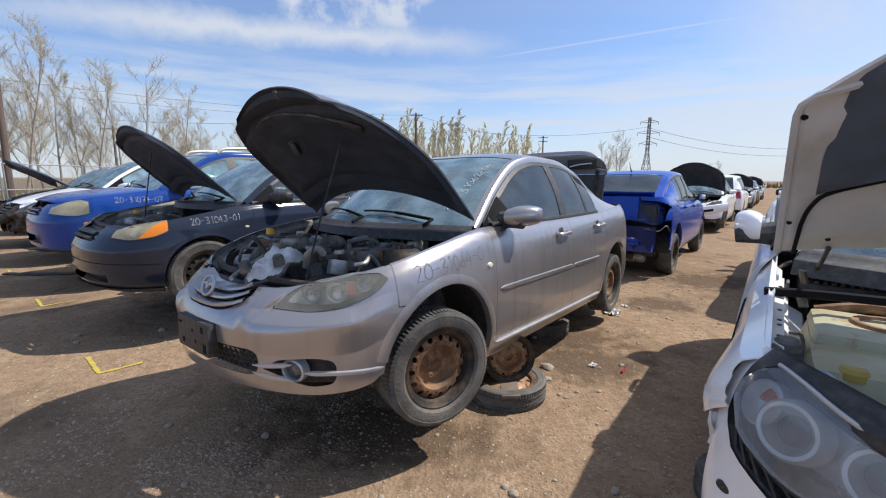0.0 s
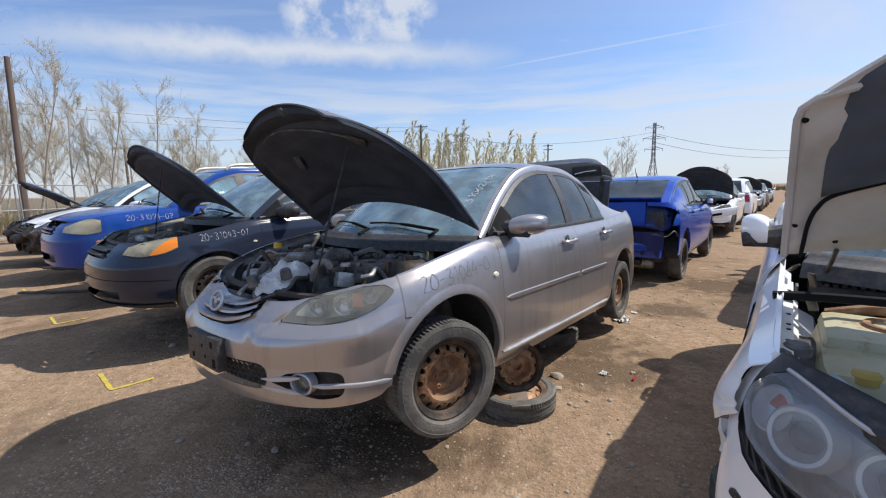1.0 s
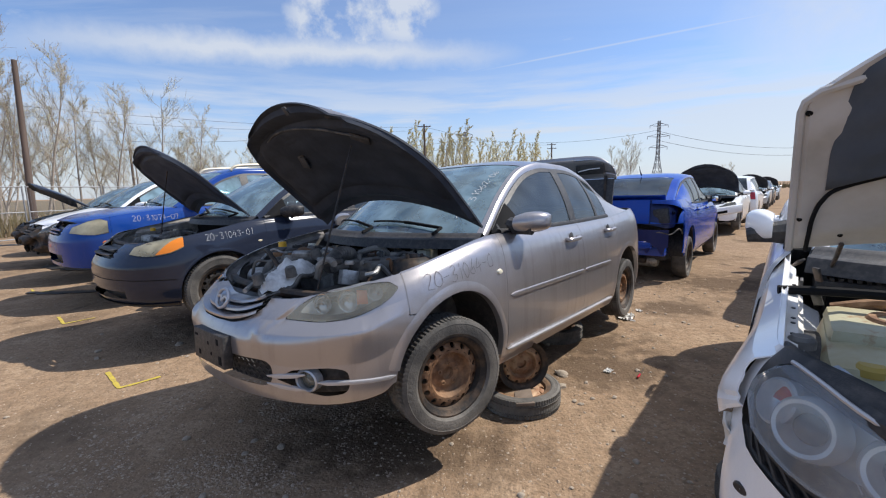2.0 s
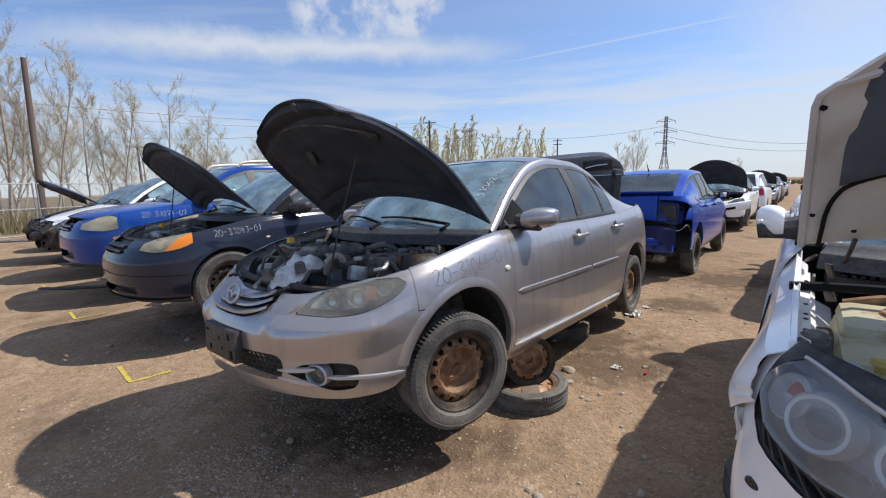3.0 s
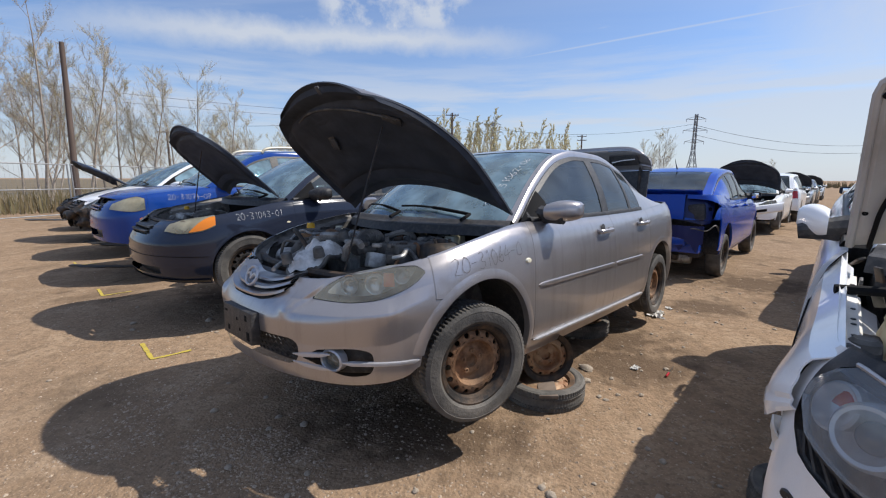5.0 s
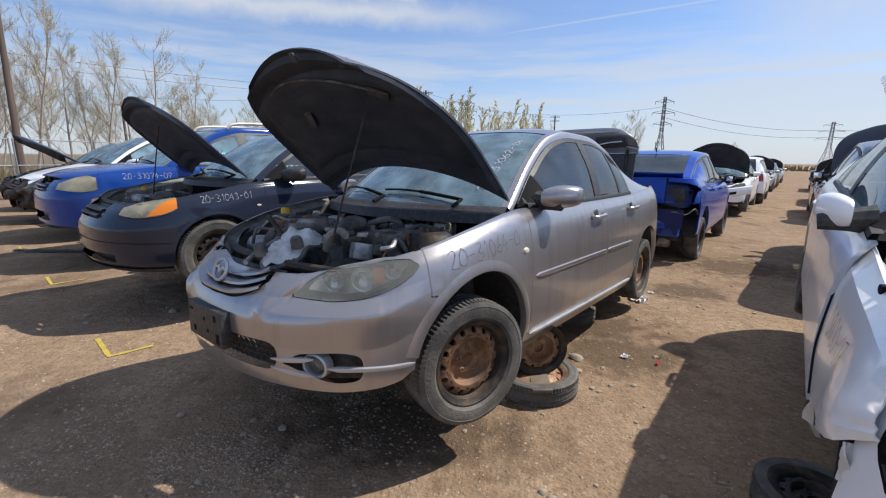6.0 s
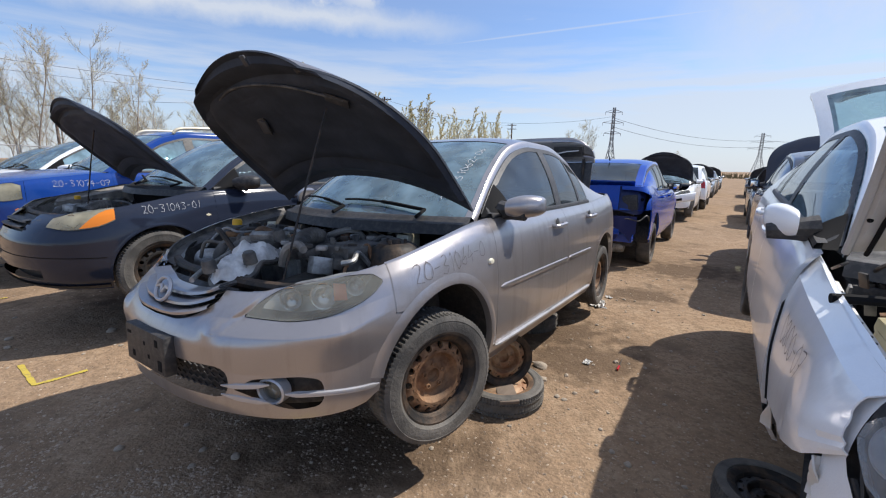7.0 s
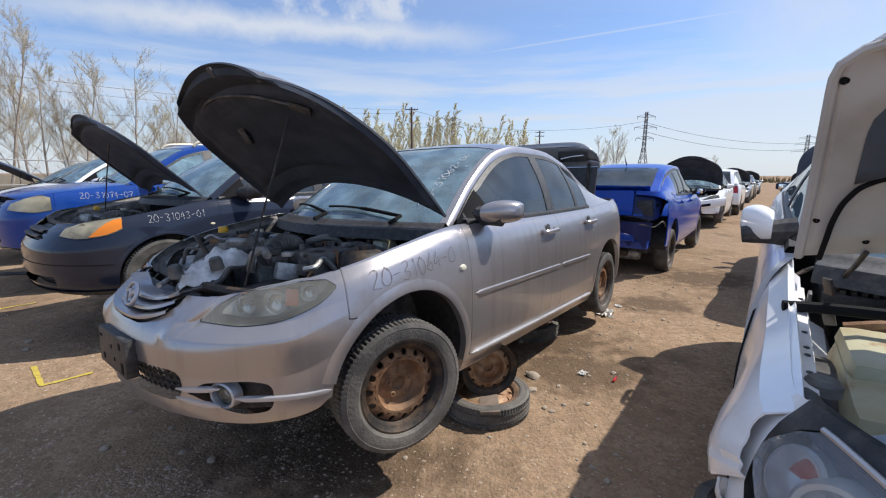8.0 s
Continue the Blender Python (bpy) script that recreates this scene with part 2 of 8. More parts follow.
WHITE_PLASTIC = noise_into(material("yellowed_plastic", (0.72, 0.68, 0.52), 0.45), 7, 0.4, 0.7, (0.74, 0.71, 0.58), (0.55, 0.47, 0.28))


def glass(name, tint, rough=0.02, mix=0.5, dusty=(0.46, 0.50, 0.51), ior=1.6):
    """A pane: see-through by a given share, with a sharp gloss."""
    m = bpy.data.materials.new(name)
    m.use_nodes = True
    nt = m.node_tree
    nt.nodes.clear()
    N, K = nt.nodes.new, nt.links.new
    out, add, tr, gl, fr = N("ShaderNodeOutputMaterial"), N("ShaderNodeMixShader"), N("ShaderNodeBsdfTransparent"), N("ShaderNodeBsdfGlossy"), N("ShaderNodeFresnel")
    tr.inputs[0].default_value = (*tint, 1)
    gl.inputs["Roughness"].default_value = rough
    fr.inputs[0].default_value = ior
    # diffuse film: haze on lamps; on GLASS dust plus a painted sky reflection
    dust = N("ShaderNodeBsdfDiffuse")
    dust.inputs[0].default_value = (*dusty, 1)
    nz = N("ShaderNodeTexNoise")
    nz.inputs["Scale"].default_value, nz.inputs["Detail"].default_value = 5, 8
    mr = N("ShaderNodeMapRange")
    mr.inputs[1].default_value, mr.inputs[2].default_value, mr.inputs[3].default_value, mr.inputs[4].default_value = 0.3, 0.8, mix * 0.25, mix
    tc = N("ShaderNodeTexCoord")
    K(tc.outputs["Object"], nz.inputs[0])
    K(nz.outputs[0], mr.inputs[0])
    mixed = N("ShaderNodeMixShader")
    K(mr.outputs[0], mixed.inputs[0])
    K(tr.outputs[0], mixed.inputs[1])
    K(dust.outputs[0], mixed.inputs[2])
    K(fr.outputs[0], add.inputs[0])
    K(mixed.outputs[0], add.inputs[1])
    K(gl.outputs[0], add.inputs[2])
    K(add.outputs[0], out.inputs[0])
    return m


# the strong bluish film puts the sky's reflection into the pane colour
GLASS = glass("dusty_car_glass", (0.42, 0.60, 0.62), mix=0.74, dusty=(0.34, 0.52, 0.62), ior=1.9)
TINTED = glass("tinted_car_glass", (0.12, 0.15, 0.16), mix=0.22, dusty=(0.26, 0.33, 0.38))
LENS = glass("hazed_lamp_lens", (0.92, 0.91, 0.83), rough=0.10, mix=0.30, dusty=(0.55, 0.54, 0.45))
CREAM_LENS = glass("yellowed_lamp_lens", (0.85, 0.80, 0.62), rough=0.2, mix=0.9, dusty=(0.62, 0.57, 0.40))
CLOUDED_LENS = glass("clouded_grey_lens", (0.95, 0.95, 0.88), rough=0.08, mix=0.36, dusty=(0.68, 0.67, 0.57))
MATTE_BLACK = material("matte_black_plastic", (0.010, 0.010, 0.011), 0.85, spec=0.15)
MIRROR = material("mirror_glass", (0.9, 0.9, 0.9), 0.03, 1.0)

# ---------------------------------------------------------------- mesh tools


def part(name, bm, mat, parent=None, label="", smooth=35, at=None):
    """Links a bmesh as one mesh object, under a thing or a part if given."""
    me = bpy.data.meshes.new(name)
    bmesh.ops.remove_doubles(bm, verts=bm.verts, dist=1e-5)
    bmesh.ops.recalc_face_normals(bm, faces=bm.faces)
    lay = bm.verts.layers.float_vector.get("nrm")
    if lay:
        for f in bm.faces:
            if f.normal.dot(sum((v[lay] for v in f.verts), Vector())) < -0.2:
                f.normal_flip()
    normals = [v[lay].copy() for v in bm.verts] if lay else None
    bm.to_mesh(me)
    bm.free()
    mats = mat if isinstance(mat, (list, tuple)) else [mat]
    for m in mats:
        me.materials.append(m)
    if smooth:
        me.shade_smooth()
        me.set_sharp_from_angle(angle=radians(smooth))
        if normals:
            me.normals_split_custom_set_from_vertices(normals)
    ob = new(name, me)
    if parent is not None:
        ob.parent = parent
    if at is not None:
        ob.matrix_basis = at
    if label:
        ob["label"] = label
    return ob


def thing(name, m, label, category, group="", kind=""):
    ob = new(name)
    ob.empty_display_size = 0.2
    ob.matrix_world = m
    return tagged(ob, label, category, group, kind)


def curve(*pairs):
    """A smooth curve through (x, y) pairs, without overshoot."""
    xs, ys = np.array(sorted(pairs), float).T
    h = np.diff(xs)
    d = np.diff(ys) / h
    m = np.zeros_like(ys)
    m[0], m[-1] = d[0], d[-1]
    for i in range(1, len(xs) - 1):
        if d[i - 1] * d[i] > 0:
            m[i] = 2 * d[i - 1] * d[i] / (d[i - 1] + d[i])

    def f(x):
        x = min(max(x, xs[0]), xs[-1])
        i = min(int(np.searchsorted(xs, x, side="right")) - 1, len(h) - 1)
        u = (x - xs[i]) / h[i]
        return float((2 * u ** 3 - 3 * u ** 2 + 1) * ys[i] + (u ** 3 - 2 * u ** 2 + u) * h[i] * m[i] + (3 * u ** 2 - 2 * u ** 3) * ys[i + 1] + (u ** 3 - u ** 2) * h[i] * m[i + 1])
    return f


def grid(bm, rows, closed=False):
    """Faces over a grid of points, row by row."""
    vs = [[bm.verts.new(p) for p in r] for r in rows]
    for a, b in zip(vs, vs[1:]):
        n = len(a)
        for j in range(n if closed else n - 1):
            k = (j + 1) % n
            quad = [a[j], a[k], b[k], b[j]]
            if (quad[0].co - quad[2].co).length > 1e-7 or (quad[1].co - quad[3].co).length > 1e-7:
                bm.faces.new(quad)
    return vs


def box(bm, x0, x1, y0, y1, z0, z1, m=None, bevel=0.0):
    v = [bm.verts.new((x, y, z)) for x in (x0, x1) for y in (y0, y1) for z in (z0, z1)]
    fs = [bm.faces.new([v[i] for i in q]) for q in ((0, 1, 3, 2), (4, 6, 7, 5), (0, 4, 5, 1), (2, 3, 7, 6), (0, 2, 6, 4), (1, 5, 7, 3))]
    if m is not None:
        bmesh.ops.transform(bm, matrix=m, verts=v)
    if bevel:
        es = list({e for f in fs for e in f.edges})
        bmesh.ops.bevel(bm, geom=es, offset=bevel, segments=2, affect="EDGES", profile=0.6)
    return bm


def lathe(bm, profile, n=40, m=None, closed=False):
    """Spins (radius, along) pairs round the y axis."""
    rows = []
    for k in range(n):
        a = 2 * math.pi * k / n
        rows.append([Vector((r * math.cos(a), y, r * math.sin(a))) for r, y in profile])
    rows.append(rows[0])
    if m is not None:
        rows = [[m @ p for p in r] for r in rows]
    grid(bm, rows, closed)
    return bm


def tube(bm, pts, r, n=8, caps=True):
    """A round bar or hose through points; r may be a number or a list."""
    pts = [Vector(p) for p in pts]
    rows = []
    side = None
    for i, p in enumerate(pts):
        t = (pts[min(i + 1, len(pts) - 1)] - pts[max(i - 1, 0)]).normalized()
        if side is None:
            side = t.orthogonal().normalized()
        side = (side - t * side.dot(t)).normalized()
        b = t.cross(side)
        q = r[i] if isinstance(r, (list, tuple)) else r
        rows.append([p + (side * math.cos(2 * math.pi * k / n) + b * math.sin(2 * math.pi * k / n)) * q for k in range(n)])
    vs = grid(bm, rows, closed=True)
    if caps:
        bm.faces.new(vs[0])
        bm.faces.new(list(reversed(vs[-1])))
    return bm


def smooth_path(pts, steps=6):
    """Catmull-Rom through points."""
    pts = [Vector(p) for p in pts]
    out = []
    for i in range(len(pts) - 1):
        a, b, c, d = pts[max(i - 1, 0)], pts[i], pts[i + 1], pts[min(i + 2, len(pts) - 1)]
        for k in range(steps):
            u = k / steps
            out.append(0.5 * ((2 * b) + (c - a) * u + (2 * a - 5 * b + 4 * c - d) * u * u + (3 * b - a - 3 * c + d) * u ** 3))
    return out + [pts[-1]]


# ---------------------------------------------------------------- wheels


def tyre_mesh(R, r, w, tread):
    bm = bmesh.new()
    h = w / 2
    k = R - r
    prof = [(r, -h * 0.72), (r + 0.012, -h * 0.86), (r + 0.45 * k, -h), (r + 0.78 * k, -h * 0.96), (R - 0.010, -h * 0.82), (R - 0.004, -h * 0.6),
            (R - 0.003, 0), (R - 0.004, h * 0.6), (R - 0.010, h * 0.82), (r + 0.80 * k, h * 0.95), (r + 0.72 * k, h * 0.985), (r + 0.70 * k, h * 0.97),
            (r + 0.45 * k, h), (r + 0.24 * k, h * 0.97), (r + 0.22 * k, h * 0.945), (r + 0.012, h * 0.86), (r, h * 0.72)]
    if not tread:
        lathe(bm, prof, 56)
        return bm
    # lugs and grooves are moulded into the crown
    inner, outer = prof[:4], prof[9:]
    crown = [(q, 0.0 if abs(q) > 0.5 else 0.004) for q in (-0.88, -0.62, -0.50, -0.46, -0.36, -0.32, -0.04, 0.04, 0.32, 0.36, 0.46, 0.50, 0.62, 0.88)]
    n = 84 * 4
    rows = []
    for i in range(n + 1):
        a = 2 * math.pi * i / n
        row = list(inner)
        for k, (q, up) in enumerate(crown):
            groove = 0.34 < abs(q) < 0.48 or abs(q) < 0.05
            lug = ((i + (2 if 0.05 < abs(q) < 0.34 else 0)) // 2) % 2
            row.append((R - 0.006 + up - (0.008 if groove else 0.0 if lug else 0.0035 if abs(q) > 0.7 else 0.006), q * h))
        row += outer
        rows.append([Vector((r_ * math.cos(a), y_, r_ * math.sin(a))) for r_, y_ in row])
    grid(bm, rows)
    return bm


def holed_ring(bm, n, r0, r1, rc, rh, y_of, sides=12, depth=0.012):
    """A ring from r0 to r1 pierced by n round holes of radius rh at radius rc, with walls into the holes."""
    step = 2 * math.pi / n
    for i in range(n):
        a0 = i * step
        edge, hole = [], []
        for k in range(sides):
            t = 2 * math.pi * k / sides
            c, s = math.cos(t), math.sin(t)
            q = max(abs(c), abs(s))
            u, v = c / q, s / q
            rr = rc + ((r1 - rc) if u > 0 else (rc - r0)) * u
            edge.append((rr, a0 + v * step / 2))
            hole.append((rc + rh * c, a0 + rh * s / rc))

        def place(pr, dy=0.0):
            return Vector((pr[0] * math.cos(pr[1]), y_of(pr[0]) + dy, pr[0] * math.sin(pr[1])))
        grid(bm, [[place(e) for e in edge], [place(h) for h in hole], [place(h, -depth) for h in hole]], closed=True)
    return bm


def steel_rim(r, w, holes=15):
    """A pressed steel wheel: barrel and a dished disc with round vent holes."""
    h = w / 2
    barrel = bmesh.new()
    lathe(barrel, [(r + 0.010, -h * 0.80), (r + 0.010, -h * 0.76), (r - 0.014, -h * 0.70), (r - 0.03, -h * 0.2), (r - 0.028, h * 0.2), (r - 0.012, h * 0.66), (r + 0.002, h * 0.74),
                   (r + 0.013, h * 0.80), (r + 0.013, h * 0.86), (r + 0.004, h * 0.86), (r - 0.004, h * 0.79), (r - 0.018, h * 0.70), (r - 0.036, h * 0.2)], 48)
    disc = bmesh.new()
    y_of = curve((0.0, h * 0.28), (0.055, h * 0.30), (0.078, h * 0.20), (r * 0.52, h * 0.22), (r * 0.60, h * 0.60), (r * 0.72, h * 0.58), (r * 0.90, h * 0.34), (r, h * 0.2))
    lathe(disc, [(q, y_of(q)) for q in np.linspace(r * 0.66, 0.032, 16)] + [(0.030, y_of(0.03) - 0.02), (0.001, y_of(0.03) - 0.02)], 48)
    holed_ring(disc, holes, r * 0.66, r * 0.90, r * 0.77, min(r * 0.075, 2.2 * r / holes), y_of, 14)
    lathe(disc, [(q, y_of(q)) for q in np.linspace(r * 0.90, r - 0.03, 4)], 48)
    for k in range(5):
        a = 2 * math.pi * k / 5 + 0.3
        lathe(disc, [(0.013, -0.004), (0.013, 0.003), (0.010, 0.006), (0.007, 0.006), (0.007, -0.006), (0.0005, -0.006)], 10, Matrix.Translation((0.052 * math.cos(a), y_of(0.052), 0.052 * math.sin(a))))
    return barrel, disc, None


def alloy_rim(r, w, spokes=5):
    h = w / 2
    barrel = bmesh.new()
    lathe(barrel, [(r + 0.010, -h * 0.78), (r - 0.02, -h * 0.6), (r - 0.03, h * 0.4), (r - 0.01, h * 0.74), (r + 0.010, h * 0.84), (r - 0.012, h * 0.84), (r - 0.03, h * 0.6)], 40)
    disc = bmesh.new()
    lathe(disc, [(0.001, h * 0.72), (0.03, h * 0.72), (0.07, h * 0.66), (0.075, h * 0.4)], 30)
    for k in range(spokes):
        m = Matrix.Rotation(2 * math.pi * k / spokes, 4, "Y")
        grid(disc, [[m @ Vector((q, y, z)) for y, z in ((h * 0.3, -b), (c, -b * 0.8), (c, b * 0.8), (h * 0.3, b))]
                    for q, b, c in ((0.05, 0.035, h * 0.62), (r * 0.5, 0.03, h * 0.66), (r * 0.8, 0.036, h * 0.72), (r - 0.012, 0.05, h * 0.70))])
    return barrel, disc, None


RIM_CACHE = {}


def wheel(parent, m, R=0.315, r=0.19, w=0.195, tread=False, kind="rust", holes=15):
    """Wheel part with tyre and rim pieces; its outer face looks along +y."""
    key = (R, r, w, tread, kind, holes)
    if key not in RIM_CACHE:
        barrel, disc, nuts = alloy_rim(r, w) if kind == "alloy" else steel_rim(r, w, holes)
        mats = {"rust": (DARK_STEEL, RUST), "dark": (DARK_STEEL, DARK_STEEL), "all_rust": (RUST, PALE_RUST), "alloy": (ALUMINIUM, ALUMINIUM)}[kind]
        if parent is not None:
            hub = new("wheel", bpy.data.meshes.new("wheel"))
            t = part("tyre", tyre_mesh(R, r, w, tread), RUBBER, hub, smooth=40)
            a = part("rim", barrel, mats[0], hub, "black steel rim with rust" if kind in ("rust", "dark") else "alloy rim" if kind == "alloy" else "rusty steel rim")
            b = part("wheel_disc", disc, mats[1], hub, "rusty steel disc with round holes" if kind == "rust" else "")
            cs = [t, a, b] + ([part("wheel_nut", nuts, RUST, hub)] if nuts else [])
            RIM_CACHE[key] = [(c.name.split(".")[0], c.data, c.get("label", "")) for c in cs]
            for c in cs + [hub]:
                bpy.data.objects.remove(c)
    # the barrel is the wheel part itself, its pieces lie below it
    hub = None
    for name, data, label in RIM_CACHE[key]:
        if name == "tyre":
            hub = new("wheel", data)
            hub.parent, hub.matrix_basis = parent, m
        else:
            o = new(name, data)
            o.parent = hub
            if label:
                o["label"] = label
    return hub


# ---------------------------------------------------------------- cars


class Body:
    """The skin of a car: x ahead from the front axle, y to its left, z up from the ground under its tyres."""

    def __init__(self, W=0.85, xf=0.88, xr=-3.58, Ln=0.95, Lt=0.75, nf=2.5, nr=3.2, wb=2.64, ra=0.355, hub=0.315, sill=0.20,
                 side=((0, -0.055), (0.1, -0.02), (0.3, 0), (0.6, -0.004), (0.8, -0.02), (0.92, -0.045), (1, -0.085)),
                 front=((0, -0.12), (0.15, -0.03), (0.4, 0), (0.62, -0.015), (0.8, -0.07), (0.93, -0.14), (1, -0.20)),
                 rear=((0, -0.14), (0.15, -0.04), (0.35, 0), (0.5, -0.01), (0.75, -0.05), (1, -0.12)),
                 top=((0.9, 0.66), (0.6, 0.74), (0, 0.86), (-0.5, 0.93), (-1.2, 0.945), (-2.3, 0.985), (-3.0, 1.03), (-3.6, 1.04)),
                 low=((0.9, 0.22), (0.3, 0.19), (-0.5, 0.2), (-2.4, 0.2), (-3.0, 0.24), (-3.6, 0.34)), relief=None, fine=25):
        self.W, self.xf, self.xr, self.Ln, self.Lt, self.nf, self.nr = W, xf, xr, Ln, Lt, nf, nr
        self.wb, self.ra, self.hub, self.sill, self.top, self.low = wb, ra, hub, sill, top, low
        self.side, self.front, self.rear, self.relief = side, front, rear, relief
        self.f_top, self.f_low = curve(*self.top), curve(*self.low)
        self.f_side, self.f_front, self.f_rear = curve(*self.side), curve(*self.front), curve(*self.rear)
        xs = set()
        for a in np.linspace(0, 90, fine):
            u = math.cos(radians(a))
            xs.add(round(self.xf - self.Ln + self.Ln * u ** (2 / self.nf), 5))
            xs.add(round(self.xr + self.Lt - self.Lt * u ** (2 / self.nr), 5))
        for xc in (0.0, -self.wb):
            for a in np.linspace(0, 180, 19):
                xs.add(round(xc + self.ra * math.cos(radians(a)), 5))
        xs.update(round(v, 5) for v in np.arange(self.xr + self.Lt, self.xf - self.Ln, 0.13))
        self.xs = sorted(xs)

    def plan(self, x):
        x = min(max(x, self.xr), self.xf)
        for xe, lo, n, s in ((self.xf, self.Ln, self.nf, 1), (self.xr, self.Lt, self.nr, -1)):
            u = ((x - xe) * s + lo) / lo
            if u > 0:
                u = min(u, 1)
                v = (1 - u ** n) ** (1 / n)
                g = Vector((s * u ** (n - 1) / lo, v ** (n - 1) / self.W)).normalized()
                return self.W * v, g
        return self.W, Vector((0, 1))

    def at(self, x, z, side=1, extra=0.0):
        """The point of the skin at x and height z."""
        y, g = self.plan(x)
        v = (z - self.sill) / max(self.f_top(x) - self.sill, 0.1)
        o = g.y ** 2 * self.f_side(v) + g.x ** 2 * (self.f_front(v) if g.x > 0 else self.f_rear(v)) + extra
        if self.relief:
            o += self.relief(x, y, z)
        return Vector((x + g.x * o, side * max(y + g.y * o, 0), z))

    def normal(self, x, z, side=1):
        """The outward normal of the skin."""
        e = 0.002
        xa, xb = max(x - e, self.xr), min(x + e, self.xf)
        n = (self.at(xb, z, side) - self.at(xa, z, side)).cross(self.at(x, z + e, side) - self.at(x, z - e, side))
        y, g = self.plan(x)
        if n.length < 1e-12:
            return Vector((g.x, side * g.y, 0))
        n.normalize()
        return n if n.dot(Vector((g.x, side * g.y, 0.3))) > 0 else -n

    def arch(self, x, dz=0.0):
        """The lower edge of the skin, over the wheels too."""
        z = self.f_low(x)
        for xc in (0.0, -self.wb):
            if abs(x - xc) < self.ra:
                z = max(z, self.hub + dz + math.sqrt(self.ra ** 2 - (x - xc) ** 2))
        return z

    def span(self, xa, xb):
        return [xa] + [x for x in self.xs if xa + 0.004 < x < xb - 0.004] + [xb]

    def skin(self, xa, xb, lo, hi, side=1, n=9, lip=0.016, extra=0.0, both=False, ease=1.0, bm=None):
        """A panel of the skin between two stations and two height curves, with its edges turned in."""
        bm = bm or bmesh.new()
        cols = [(x, side) for x in self.span(xa, xb)]
        if both:
            cols = [(x, 1) for x in self.span(xa, xb)] + [(x, -1) for x in reversed(self.span(xa, xb)[:-1])]
        f_lo = lo if callable(lo) else (lambda x: lo)
        f_hi = hi if callable(hi) else (lambda x: hi)
        rows, params = [], []
        for i, (x, s) in enumerate(cols):
            a, b = f_lo(x), f_hi(x)
            b = max(b, a + 1e-4)
            zs = [a + (b - a) * (1 - (1 - k / n) ** ease) for k in range(n + 1)]
            col = [self.at(x, z, s, extra) for z in zs]
            if lip:
                col = [self.at(x, zs[0], s, extra - lip)] + col + [self.at(x, zs[-1], s, extra - lip)]
                ends = [self.at(x, z, s, extra - lip) for z in [zs[0]] + zs + [zs[-1]]]
                zs = [zs[0]] + zs + [zs[-1]]
                if i == 0:
                    rows.append(ends)
                    params.append([(x, z, s) for z in zs])
            rows.append(col)
            params.append([(x, z, s) for z in zs])
            if lip and i == len(cols) - 1:
                rows.append(ends)
                params.append([(x, z, s) for z in zs])
        self.skinned(bm, rows, params)
        return bm

    def skinned(self, bm, rows, params):
        """Faces over a grid of skin points, with the skin's own normals."""
        lay = bm.verts.layers.float_vector.get("nrm") or bm.verts.layers.float_vector.new("nrm")
        for vr, pr in zip(grid(bm, rows), params):
            for v, (x, z, s) in zip(vr, pr):
                v[lay] = self.normal(x, z, s)

    def cross(self, xa, xb, bend_a=0.0, bend_b=0.0, crown=0.02, inset=0.0, n=10, k=14, drop=0.0, top=None):
        """A sheet from side to side between two stations; the bends push its middle ahead."""
        rows = []
        for i in range(k + 1):
            u = i / k
            x, bend = xa + (xb - xa) * u, bend_a + (bend_b - bend_a) * u
            p = self.at(x, self.f_top(x))
            row = []
            for j in range(-n, n + 1):
                t = math.sin(j / n * math.pi / 2)
                row.append(Vector((p.x + bend * (1 - t * t), t * max(p.y - inset, 0.0), (top(p.x) if top else p.z) - drop + crown * (1 - t ** 4))))
            rows.append(row)
        return rows


def thicken(bm, d):
    """Gives a sheet a thickness."""
    bmesh.ops.recalc_face_normals(bm, faces=bm.faces)
    bmesh.ops.solidify(bm, geom=list(bm.faces), thickness=d)
    return bm


